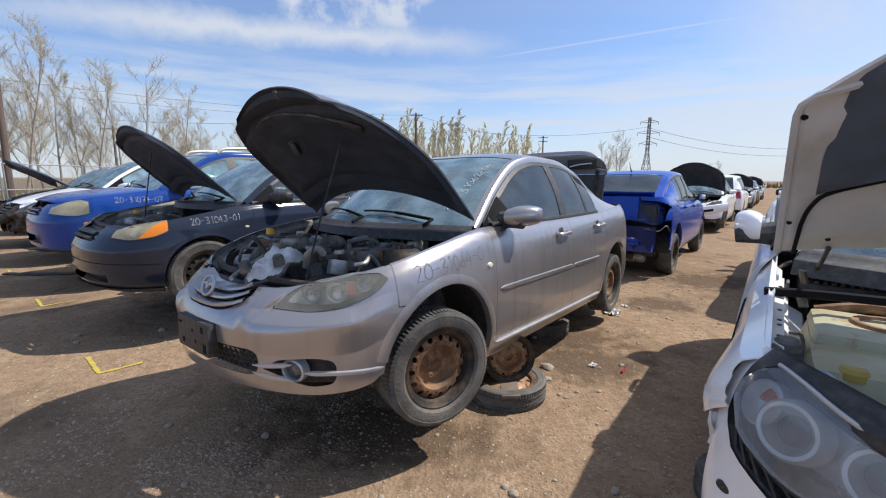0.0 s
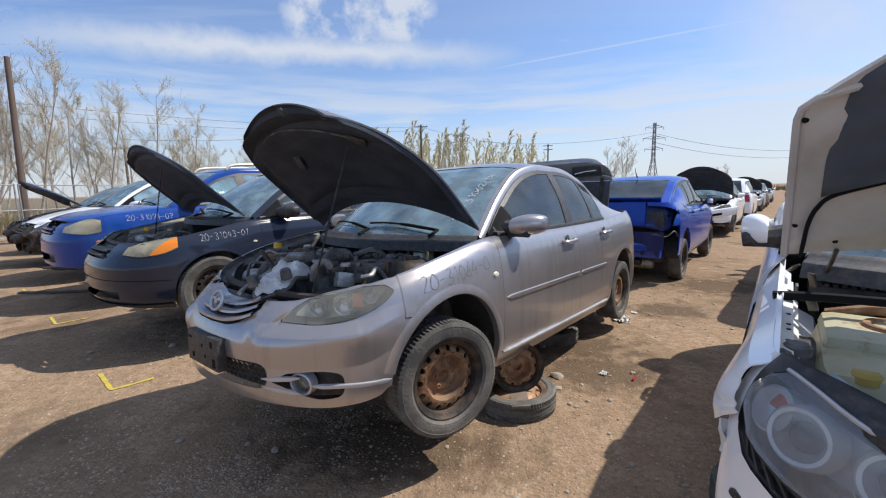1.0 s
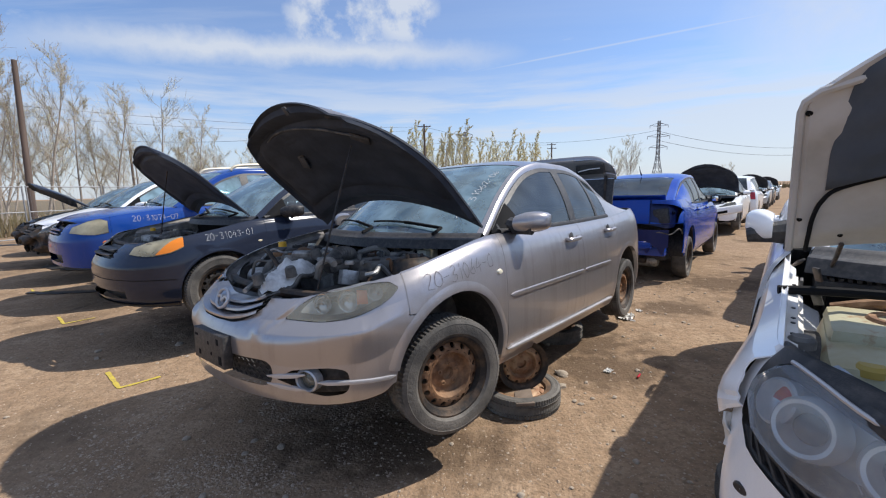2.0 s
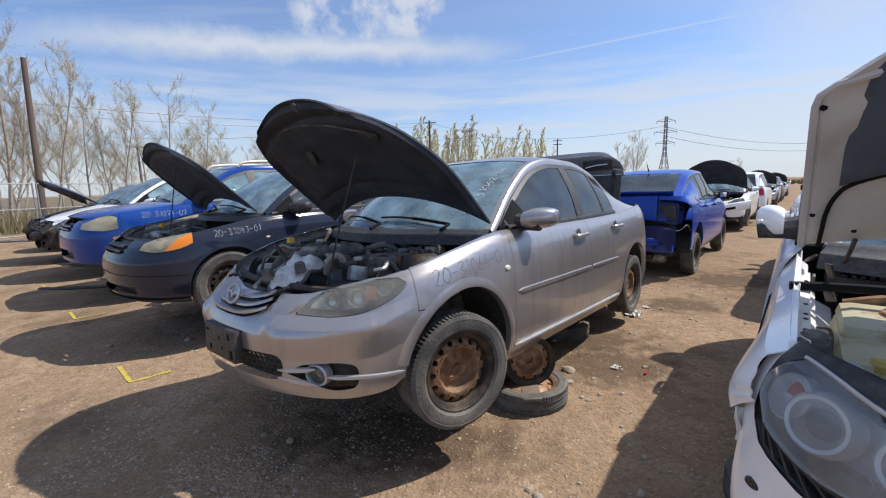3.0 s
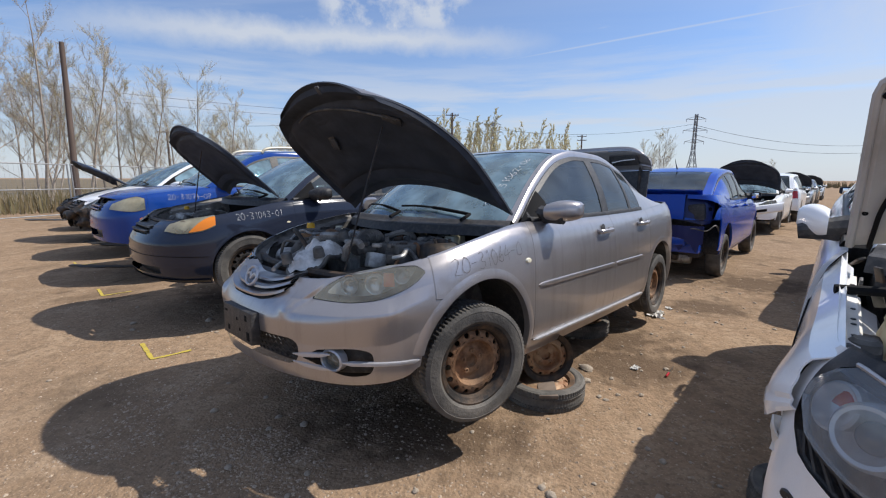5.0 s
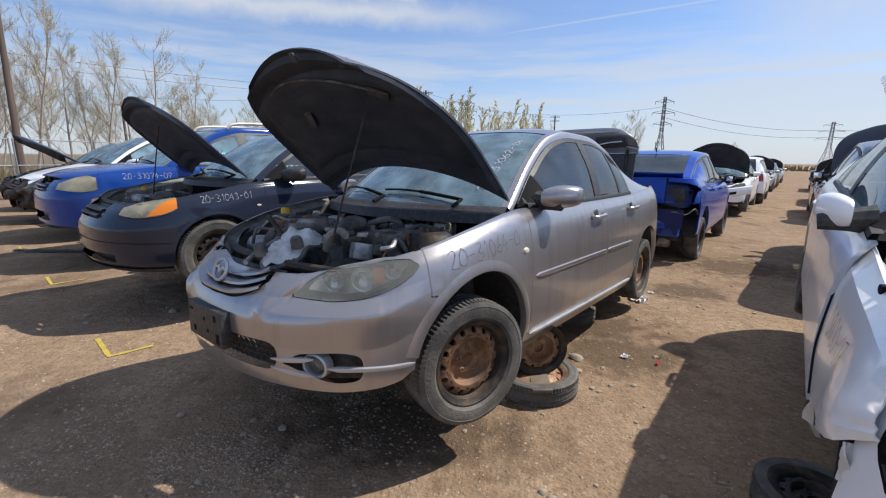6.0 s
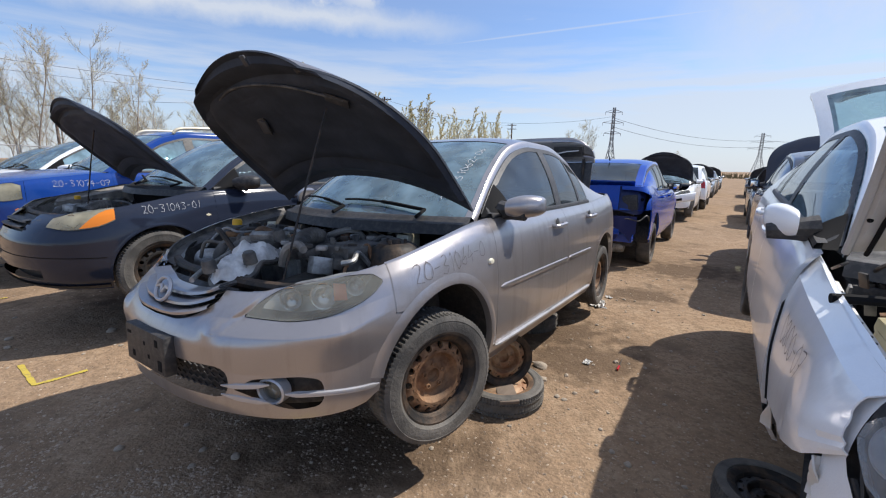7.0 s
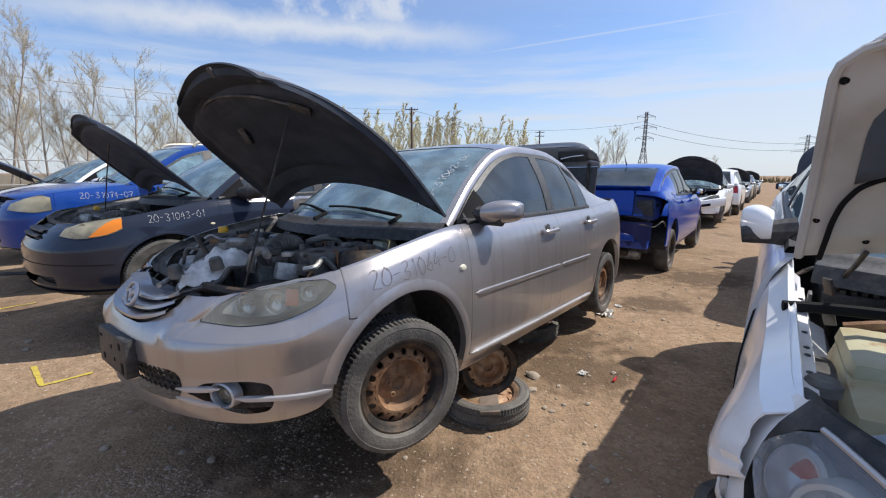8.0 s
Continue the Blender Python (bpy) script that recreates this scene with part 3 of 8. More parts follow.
def strokes(text, size, place, r=0.004, jitter=0.06, seed=1):
    """Hand-drawn figures, as thin strokes laid by place(u, v)."""
    glyphs = {"0": [[(0.3, 1), (0.05, 0.7), (0.05, 0.25), (0.3, 0), (0.55, 0.25), (0.55, 0.7), (0.3, 1)]], "1": [[(0.2, 0.85), (0.35, 1), (0.33, 0)]],
              "2": [[(0.05, 0.8), (0.3, 1), (0.5, 0.75), (0.1, 0.05), (0.3, 0.08), (0.6, 0)]], "3": [[(0.05, 0.9), (0.35, 1), (0.5, 0.8), (0.22, 0.55), (0.55, 0.35), (0.4, 0.02), (0.02, 0.1)]],
              "4": [[(0.35, 1), (0.02, 0.4), (0.6, 0.42)], [(0.42, 0.75), (0.38, 0)]], "6": [[(0.5, 1), (0.15, 0.6), (0.05, 0.25), (0.28, 0), (0.52, 0.2), (0.4, 0.45), (0.1, 0.35)]],
              "7": [[(0.02, 0.95), (0.55, 1), (0.2, 0)], [(0.15, 0.5), (0.5, 0.52)]], "8": [[(0.3, 0.52), (0.08, 0.8), (0.3, 1), (0.52, 0.8), (0.3, 0.52), (0.05, 0.22), (0.3, 0), (0.57, 0.22), (0.3, 0.52)]],
              "-": [[(0.05, 0.48), (0.5, 0.52)]]}
    rnd = random.Random(seed)
    out = []
    u0 = 0.0
    for ch in text:
        bm = bmesh.new()
        for line in glyphs.get(ch, []):
            pts = [(u0 + (p + rnd.uniform(-jitter, jitter)) * size, (q + rnd.uniform(-jitter, jitter)) * size) for p, q in line]
            path = smooth_path([(a, b, 0) for a, b in pts], 5)
            left, right = [], []
            for i, p in enumerate(path):
                d = (path[min(i + 1, len(path) - 1)] - path[max(i - 1, 0)]).normalized()
                q = r * rnd.uniform(0.6, 1.25)
                left.append(place(p.x - d.y * q, p.y + d.x * q))
                right.append(place(p.x + d.y * q, p.y - d.x * q))
            grid(bm, [left, right])
        out.append(bm)
        u0 += size * (0.72 if ch != "1" else 0.55)
    return out


def written(name, figures, mat, parent, label):
    """Figures of a hand-written number, each a part of its own."""
    for bm in figures:
        part(name, bm, mat, parent, label, smooth=0)


def seat_mesh():
    bm = bmesh.new()
    box(bm, -0.25, 0.28, -0.25, 0.25, 0.0, 0.16, bevel=0.05)
    box(bm, -0.07, 0.07, -0.24, 0.24, 0.0, 0.62, Matrix.Translation((-0.27, 0, 0.10)) @ Matrix.Rotation(radians(-18), 4, "Y"), bevel=0.055)
    box(bm, -0.05, 0.05, -0.13, 0.13, 0.0, 0.19, Matrix.Translation((-0.50, 0, 0.74)) @ Matrix.Rotation(radians(-8), 4, "Y"), bevel=0.045)
    return bm


def mirror_part(root, B, x, z, side, mat, reach=0.135, h=0.118):
    """A door mirror: shell, black foot and glass."""
    p = B.at(x, B.f_top(x), side)
    bm = bmesh.new()
    rows = []
    for i in range(11):
        u = i / 10
        y = p.y + side * (0.045 + (reach + 0.02) * u)
        hz = h * (0.62 + 0.42 * math.sin(math.pi * min(u * 0.9 + 0.12, 1)) ** 0.7) * (1 if u < 0.95 else 0.86) * 0.5
        dx = 0.115 * (1 - 0.55 * u ** 2)
        row = []
        for k in range(14):
            a = 2 * math.pi * k / 14
            c, s = math.cos(a), math.sin(a)
            xx = max(c, -0.25) * dx if c < 0 else abs(c) ** 0.7 * dx
            row.append(Vector((x + xx - 0.05 * u - 0.02, y, z + 0.012 * u + (abs(s) ** 0.75) * math.copysign(hz, s))))
        rows.append(row)
    vs = grid(bm, rows, closed=True)
    bm.faces.new(vs[0])
    bm.faces.new(list(reversed(vs[-1])))
    shell = part("door_mirror", bm, mat, root, smooth=50)
    foot = bmesh.new()
    tube(foot, [(x, p.y - side * 0.02, p.z + 0.03), (x + 0.01, p.y + side * 0.05, z - h * 0.22), (x + 0.01, p.y + side * 0.13, z - h * 0.34)], [0.055, 0.042, 0.03], 10)
    part("mirror_foot", foot, BLACK_PLASTIC, shell)
    g = bmesh.new()
    box(g, x - 0.085, x - 0.078, min(p.y + side * 0.07, p.y + side * (reach + 0.03)), max(p.y + side * 0.07, p.y + side * (reach + 0.03)), z - h * 0.36, z + h * 0.38, bevel=0.003)
    part("mirror_glass", g, MIRROR, shell)


def lamp_bowls(root, B, spots, side, mats, r=0.06):
    """Reflector bowls behind a lamp's lens."""
    for (x, z, q), mat in zip(spots, mats):
        p, c = B.at(x, z, side, -0.034), B.at(x, z, side, 0.02)
        way = (c - p).normalized()
        way = (way + Vector((0.6, 0, 0.05))).normalized()
        bm = bmesh.new()
        lathe(bm, [(q * math.sin(a), -q * 0.75 * math.cos(a)) for a in np.linspace(0.02, 1.5, 9)] + [(q * 1.10, -q * 0.03), (q * 1.10, -q * 0.2)], 24)
        lathe(bm, [(0.001, -q * 0.1), (q * 0.18, -q * 0.14), (q * 0.2, -q * 0.6)], 12)
        m = Matrix.Translation(p) @ way.to_track_quat("Y", "Z").to_matrix().to_4x4()
        part("reflector", bm, mat, root, at=m)


def greenhouse(root, B, mat, g, glass_front, glass_side):
    """Windscreen, roof, pillars, side windows and rear window."""
    rz, ry = curve(*g["rz"]), curve(*g["ry"])
    bend, crown = curve(*g["bend"]), curve(*g["crown"])
    x0, x1, x2, x3 = g["x"]

    def canopy(xa, xb, ta, tb, k=10, n=12, lift=0.0):
        rows = []
        for i in range(k + 1):
            x = xa + (xb - xa) * i / k
            row = []
            for j in range(n + 1):
                t = ta + (tb - ta) * j / n
                w = 1 - abs(t) ** 2.2
                row.append(Vector((x + bend(x) * w, t * ry(x), rz(x) + crown(x) * (1 - t ** 4) + lift)))
            rows.append(row)
        return rows

    tw, tr = g.get("tw", 0.90), g.get("tr", 0.86)
    ends = [("windscreen", x0, x1, tw, glass_front), ("rear_window", x2, x3, tr, g.get("back_glass", glass_side))]
    if g.get("hatch"):
        hm = Matrix.Translation((x2, 0, rz(x2))) @ Matrix.Rotation(radians(g["hatch"]), 4, "Y") @ Matrix.Translation((-x2, 0, -rz(x2)))
        hb = bmesh.new()
        for ta, tb in ((-1, -0.86), (0.86, 1)):
            grid(hb, canopy(x2, x3, ta, tb, n=3))
        d = (x3 - x2)
        grid(hb, canopy(x2, x2 + d * 0.12, -0.86, 0.86, k=2))
        grid(hb, canopy(x3 - d * 0.12, x3, -0.86, 0.86, k=3))
        lower_rows = [[Vector((p.x - 0.03 * q, p.y * (1 - 0.35 * q ** 3), p.z - 0.30 * q)) for p in canopy(x3, x3 - 0.001, -1, 1, k=1)[0]] for q in (0, 0.3, 0.6, 0.8, 0.9, 1)]
        grid(hb, lower_rows)
        thicken(hb, 0.035)
        hatch = part("hatch", hb, mat, root, "raised hatch door with glass", at=hm)
        gb = bmesh.new()
        grid(gb, canopy(x2 + d * 0.12, x3 - d * 0.12, -0.86, 0.86))
        part("hatch_glass", gb, GLASS, hatch)
        ib = bmesh.new()
        for ta, tb in ((-0.88, -0.80), (0.80, 0.88)):
            grid(ib, canopy(x2 + d * 0.10, x3 - d * 0.10, ta, tb, n=2, lift=-0.042))
        grid(ib, canopy(x2 + d * 0.08, x2 + d * 0.20, -0.80, 0.80, k=2, lift=-0.042))
        grid(ib, canopy(x3 - d * 0.20, x3 - d * 0.08, -0.80, 0.80, k=2, lift=-0.042))
        part("hatch_lining", ib, BLACK_PLASTIC, hatch, "dark inner frame of the hatch")
        ends = ends[:1]
    for name, xa, xb, t, gl in ends:
        bm = bmesh.new()
        grid(bm, canopy(xa, xb, -t, t, lift=-0.004))
        w = part(name, bm, gl, root)
        # black ceramic edge just below the pane
        ed = bmesh.new()
        e = 0.045
        for ta, tb in ((-t, -t + e), (t - e, t)):
            grid(ed, canopy(xa, xb, ta, tb, n=2, lift=-0.008))
        d = (xb - xa) * 0.06
        grid(ed, canopy(xa, xa + d, -t + e, t - e, k=1, lift=-0.008))
        grid(ed, canopy(xb - d, xb, -t + e, t - e, k=1, lift=-0.008))
        part("pane_edge", ed, BLACK_PLASTIC, w)
    bm = bmesh.new()
    grid(bm, canopy(x1, x2, -1, 1, k=12, n=20))
    for s in (-1, 1):
        grid(bm, canopy(x0, x1, s * tw, s, n=3))
        if not g.get("hatch"):
            grid(bm, canopy(x2, x3, s * tr, s, n=3))
    band = g.get("band", 0.04)

    def top_edge(x, s, d=0.0):
        return Vector((x, s * (ry(x) + 0.010 + d * 0.25), rz(x) - band * min(1, d / band if band else 1)))
    xs = list(np.linspace(x0, x3, 60))
    for s in (-1, 1):
        grid(bm, [[top_edge(x, s, d * band) - Vector((0, s * 0.010 * (1 - min(1, d * 3)), 0)) for d in (0, 0.34, 1)] for x in xs])
    # the windscreen and window sit in turned-in flanges
    roof = part("roof", bm, mat, root, smooth=50)

    def sheet(xa, xb, s, extra=0.0, n=8, k=14, v0=0.0, v1=1.0, bm=None):
        bm = bm or bmesh.new()
        rows = []
        for i in range(k + 1):
            x = xa + (xb - xa) * i / k
            a = B.at(x, B.f_top(x), s, extra - 0.006)
            b = top_edge(x, s, band) + Vector((0, s * extra, 0))
            if b.z < a.z:
                b.z = a.z
            col = []
            for j in range(n + 1):
                v = v0 + (v1 - v0) * j / n
                p = a.lerp(b, v)
                p.y += s * 0.022 * math.sin(math.pi * v)
                p.x = x
                col.append(p)
            rows.append(col)
        grid(bm, rows)
        return bm

    def meet(lo, hi):
        """Where the roof rail comes down to the waist."""
        for _ in range(40):
            mid = (lo + hi) / 2
            if rz(mid) - band > B.f_top(mid):
                hi = mid
            else:
                lo = mid
        return hi
    xm = (x1 + x2) / 2
    xa, xz = meet(x0, xm), meet(x3, xm)
    xs0, xB0, xB1, xq = g["sides"]
    for s in (-1, 1):
        w = part("side_window", sheet(xB0, min(xa, xs0) if xs0 < xa else xa, s), glass_side, root, "tinted front door glass")
        part("side_window", sheet(xq, xB1, s), glass_side, root, "tinted rear door glass")
        if xs0 < xa:
            part("mirror_sail", sheet(xs0, xa, s, 0.013), MATTE_BLACK, root)
        part("door_pillar", sheet(xB1, xB0, s, 0.004, k=4), BLACK_PLASTIC, root)
        if xz < xq:
            part("rear_pillar", sheet(xz, xq, s, 0.002), mat, root)
        if g.get("rear_split"):
            part("window_bar", sheet(g["rear_split"] - 0.025, g["rear_split"] + 0.025, s, 0.004, k=3), BLACK_PLASTIC, root)
        tr_bm = bmesh.new()
        grid(tr_bm, [[B.at(x, B.f_top(x), s, e) + Vector((0, 0, z)) for e, z in ((-0.03, 0.024), (-0.002, 0.021), (0.005, 0.008), (0.004, -0.012))] for x in np.linspace(xq, xa, 20)])
        part("waist_trim", tr_bm, BLACK_PLASTIC, root)
        # black frame along the roof rail
        fr = bmesh.new()
        xs_in = np.linspace(xz + 0.03, xa - 0.02, 40)
        rows = []
        for x in xs_in:
            a = B.at(x, B.f_top(x), s)
            b = top_edge(x, s, band)
            low = b.lerp(a, min(1, 0.028 / max(b.z - a.z, 0.028)))
            rows.append([b + Vector((0, s * 0.005, 0)), low + Vector((0, s * 0.008, 0)), low - Vector((0, s * 0.012, 0))])
        grid(fr, rows)
        part("window_frame", fr, BLACK_PLASTIC, root)
    return roof


def hood_part(root, B, mat, hinge, angle, xh0, xh1, bends, crown, inset=0.012, detail=1, pad=None, under=None, pad_span=(0.16, 0.80, 0.72), pad_lift=0.034, rib=1.0):
    """The hood sheet with its ribbed underside, turned up about its hinge."""
    m = Matrix.Translation((hinge[0], 0, hinge[1])) @ Matrix.Rotation(radians(-angle), 4, "Y") @ Matrix.Translation((-hinge[0], 0, -hinge[1]))
    rows = B.cross(xh0, xh1, bends[0], bends[1], crown, inset, n=14, k=22)
    bm = bmesh.new()
    # rolled edges
    grid(bm, rows)
    lower = [[p - Vector((0, 0, 0.012)) for p in r] for r in rows]
    hood = part("hood", bm, mat, root, at=m)
    un = bmesh.new()
    grid(un, [rows[0], lower[0]])
    grid(un, [rows[-1], lower[-1]])
    grid(un, [[r[0] for r in rows], [r[0] for r in lower]])
    grid(un, [[r[-1] for r in rows], [r[-1] for r in lower]])
    out = []
    nr, nc = len(rows), len(rows[0])
    for i, r in enumerate(lower):
        row = []
        for j, p in enumerate(r):
            u, t = i / (nr - 1), (j / (nc - 1) - 0.5) * 2
            d = 0.0
            edge_d = min(u * 1.1, (1 - u) * 1.1, (1 - abs(t)) * 0.8)
            if edge_d > 0.06:
                d = 0.028 if edge_d < 0.16 else 0.008
            if 0.62 < u < 0.70 + 0.05 * abs(t) and edge_d > 0.1:
                d = 0.03
            row.append(p - Vector((0, 0, 0.001 + d * rib)))
        out.append(row)
    grid(un, out)
    part("hood_underside", un, under or UNDERSIDE, hood, "ribbed hood underside", smooth=28)
    if pad:
        pb = bmesh.new()
        u0, u1, t1 = pad_span
        rr = []
        for i in range(17):
            u = u0 + (u1 - u0) * i / 16
            x_row = u * (nr - 1)
            a, b = lower[int(x_row)], lower[min(int(x_row) + 1, nr - 1)]
            w = x_row - int(x_row)
            row = []
            for j in range(19):
                t = (j / 9 - 1) * t1 * (1 - 0.25 * max(0.0, u - 0.55))
                c = (t + 1) / 2 * (nc - 1)
                k = min(int(c), nc - 2)
                p = a[k].lerp(a[k + 1], c - k).lerp(b[k].lerp(b[k + 1], c - k), w)
                lift_p = pad_lift + 0.006 * math.sin(u * 40) * math.sin(t * 9)
                if i in (0, 16) or j in (0, 18):
                    lift_p = 0.006
                row.append(p - Vector((0, 0, lift_p)))
            rr.append(row)
        grid(pb, rr)
        part("sound_pad", pb, pad, hood, "black felt sound pad", smooth=60)
    return hood, m, rows


def car(name, m, label, B, mat, g, hood=None, deck=True, group="", wheels="rust", droop=0.0, rims=None, lamp=None, rear_lamp=None, tread=False, glass_front=None,
        glass_side=None, cuts=(-0.42, -1.42, -2.28), nose=True, seats=True, handles=None, mirrors=True, mirror_mat=None, mirror_reach=0.135, tail_cut=None, category="car", mirror_x=None, steer=0.0, fender_low=None, skip=()):
    """A whole car from its skin, its greenhouse and its options."""
    root = thing(name, m, label, category, group)
    xd0, xd1, xd2 = cuts
    gap = 0.0028
    top = B.f_top
    low = B.arch
    xb = 0.335 if lamp is None else lamp["x"][0]
    xt = tail_cut if tail_cut is not None else B.xr + 0.42
    for s in (1, -1):
        if "fender" not in skip and not (s < 0 and "right_fender" in skip):
            part("fender", B.skin(xd0 + gap, xb - gap, fender_low or low, top, s, 12, ease=1.25), mat, root)
        for a, b in ((xd1, xd0), (xd2, xd1)):
            door = part("door", B.skin(a + gap, b - gap, lambda x: max(low(x), B.sill + 0.10), top, s, 12, ease=1.25), mat, root)
            x = a + 0.13
            z = top(x) - 0.10
            hb = bmesh.new()
            pts = [B.at(x - 0.035, z, s, 0.0), B.at(x - 0.03, z, s, 0.028), B.at(x + 0.06, z - 0.004, s, 0.034), B.at(x + 0.15, z - 0.006, s, 0.028), B.at(x + 0.155, z - 0.006, s, 0.0)]
            tube(hb, smooth_path(pts, 3), 0.015, 8)
            part("door_handle", hb, handles or mat, door, "pull handle")
            cup = bmesh.new()
            q = B.at(x + 0.06, z, s, -0.004)
            lathe(cup, [(0.001, 0.006), (0.03, 0.0055), (0.042, 0.0)], 18, Matrix.Translation(q) @ Matrix.Diagonal((1.0, s, 1.0, 1)))
            part("handle_cup", cup, BLACK_PLASTIC, door)
        part("sill_panel", B.skin(-B.wb + B.ra, -B.ra, B.f_low, B.sill + 0.095, s, 4), mat, root)
        part("quarter_panel", B.skin(xt + gap, xd2 - gap, lambda x: low(x), top, s, 12, ease=1.25), mat, root)
        # wheel wells
        for xc in (0.0, -B.wb):
            bm = bmesh.new()
            rows = []
            for a in np.linspace(-3, 190, 22):
                x, z = xc + (B.ra + 0.004) * math.cos(radians(a)), B.hub + (B.ra + 0.004) * math.sin(radians(a))
                yo = B.at(min(max(x, B.xr + 0.1), B.xf - 0.1), max(z, B.sill), 1, -0.014).y
                rows.append([Vector((x, s * yy, z)) for yy in (yo, yo - 0.06, 0.42)])
            grid(bm, rows)
            grid(bm, [[Vector((xc - 0.37, s * 0.43, 0.26)), Vector((xc + 0.37, s * 0.43, 0.32))], [Vector((xc - 0.37, s * 0.43, B.hub + B.ra)), Vector((xc + 0.37, s * 0.43, B.hub + B.ra))]])
            part("wheel_well", bm, BLACK_PLASTIC, root)
    # tail panel
    zt = B.f_top(B.xr)
    if "tail" not in skip:
        split = B.f_low(B.xr) + (zt - B.f_low(B.xr)) * 0.52
        if "rear_bumper" not in skip:
            part("rear_bumper", mirror_skin(B, xt - gap, lambda x: low(x), lambda x: split, 8), mat, root)
        if "tail_panel" not in skip:
            part("tail_panel", mirror_skin(B, xt - gap, lambda x: split + 0.004, lambda x: top(x), 8), mat, root)
        for s in (1, -1):
            if rear_lamp:
                xa, za, zb = rear_lamp
                part("tail_lamp", B.skin(B.xr + xa[0], B.xr + xa[1], za, zb, s, 5, extra=0.010), RED_LENS, root)
    x0, x1, x2, x3 = g["x"]
    rz = curve(*g["rz"])
    if deck:
        bm = bmesh.new()
        rows = B.cross(B.xr + 0.001, x3 + 0.02, 0.0, curve(*g["bend"])(x3), 0.012, 0.003, n=10, k=12)
        grid(bm, rows)
        if deck is True:
            part("trunk_lid", bm, mat, root)
        else:
            hx, hz = x3 - 0.03, top(x3)
            thicken(bm, 0.03)
            part("trunk_lid", bm, mat, root, at=Matrix.Translation((hx, 0, hz)) @ Matrix.Rotation(radians(deck), 4, "Y") @ Matrix.Translation((-hx, 0, -hz)))
    greenhouse(root, B, mat, g, glass_front or GLASS, glass_side or TINTED)
    # cabin floor, dashboard, seats
    bm = bmesh.new()
    zc = top(x0)
    box(bm, B.xr + 0.35, -0.40, -0.66, 0.66, B.sill + 0.03, B.sill + 0.10)
    box(bm, x0 - 0.50, x0 + 0.02, -0.68, 0.68, zc - 0.30, zc - 0.035, bevel=0.05)
    box(bm, x3 - 0.1, x3 + 0.34, -0.62, 0.62, B.sill + 0.3, top(x3) - 0.04, bevel=0.03)
    part("cabin_lining", bm, BLACK_PLASTIC, root)
    if seats:
        for s in (1, -1):
            part("seat", seat_mesh(), SEAT, root, at=Matrix.Translation((x0 - 1.05, s * 0.36, B.sill + 0.14)))
    # underbody
    bm = bmesh.new()
    box(bm, B.xr + 0.25, B.xf - 0.32, -0.42, 0.42, B.sill - 0.02, B.sill + 0.06, bevel=0.02)
    box(bm, -B.wb + 0.42, -0.42, -0.70, 0.70, B.sill - 0.015, B.sill + 0.06, bevel=0.02)
    for xc in (0.0, -B.wb):
        tube(bm, [(xc, -0.66, B.hub - droop), (xc, -0.3, B.hub), (xc, 0.3, B.hub), (xc, 0.66, B.hub - droop)], 0.035, 8)
    part("underbody", bm, DARK_STEEL, root)
    if mirrors:
        xm = mirror_x if mirror_x is not None else g["sides"][0] + 0.02
        for s in (1, -1):
            mirror_part(root, B, xm, top(xm) + 0.05, s, mirror_mat or mat, mirror_reach)
    # wheels
    spec = dict(R=B.hub, r=B.hub * 0.63, w=0.195)
    if rims:
        spec.update(rims)
    for xc in (0.0, -B.wb):
        for s in (1, -1):
            if xc == 0.0 and s < 0 and "right_front_wheel" in skip:
                continue
            st = steer if xc == 0.0 else 0.0
            wm = Matrix.Translation((xc + (0.015 if xc == 0.0 else 0.0), s * (B.W - 0.012 - spec["w"] / 2), B.hub - droop)) @ Matrix.Rotation(radians(st), 4, "Z") @ (Matrix.Identity(4) if s > 0 else Matrix.Rotation(math.pi, 4, "Z"))
            wheel(root, wm, tread=tread, kind=wheels if isinstance(wheels, str) else wheels[0 if xc == 0.0 else 1], **spec)
    return root


def mirror_skin(B, xt, lo, hi, n):
    """A panel round the tail from one side to the other."""
    bm = bmesh.new()
    xs = [x for x in B.xs if B.xr + 0.0005 < x < xt - 0.004]
    cols = [(xt, 1)] + [(x, 1) for x in reversed(xs)] + [(B.xr, 1)] + [(x, -1) for x in xs] + [(xt, -1)]
    rows, params = [], []
    for x, s in cols:
        a, b = lo(x), max(hi(x), lo(x) + 1e-4)
        zs = [a + (b - a) * k / n for k in range(n + 1)]
        rows.append([B.at(x, zs[0], s, -0.016)] + [B.at(x, z, s) for z in zs] + [B.at(x, zs[-1], s, -0.016)])
        params.append([(x, z, s) for z in [zs[0]] + zs + [zs[-1]]])
    B.skinned(bm, rows, params)
    return bm


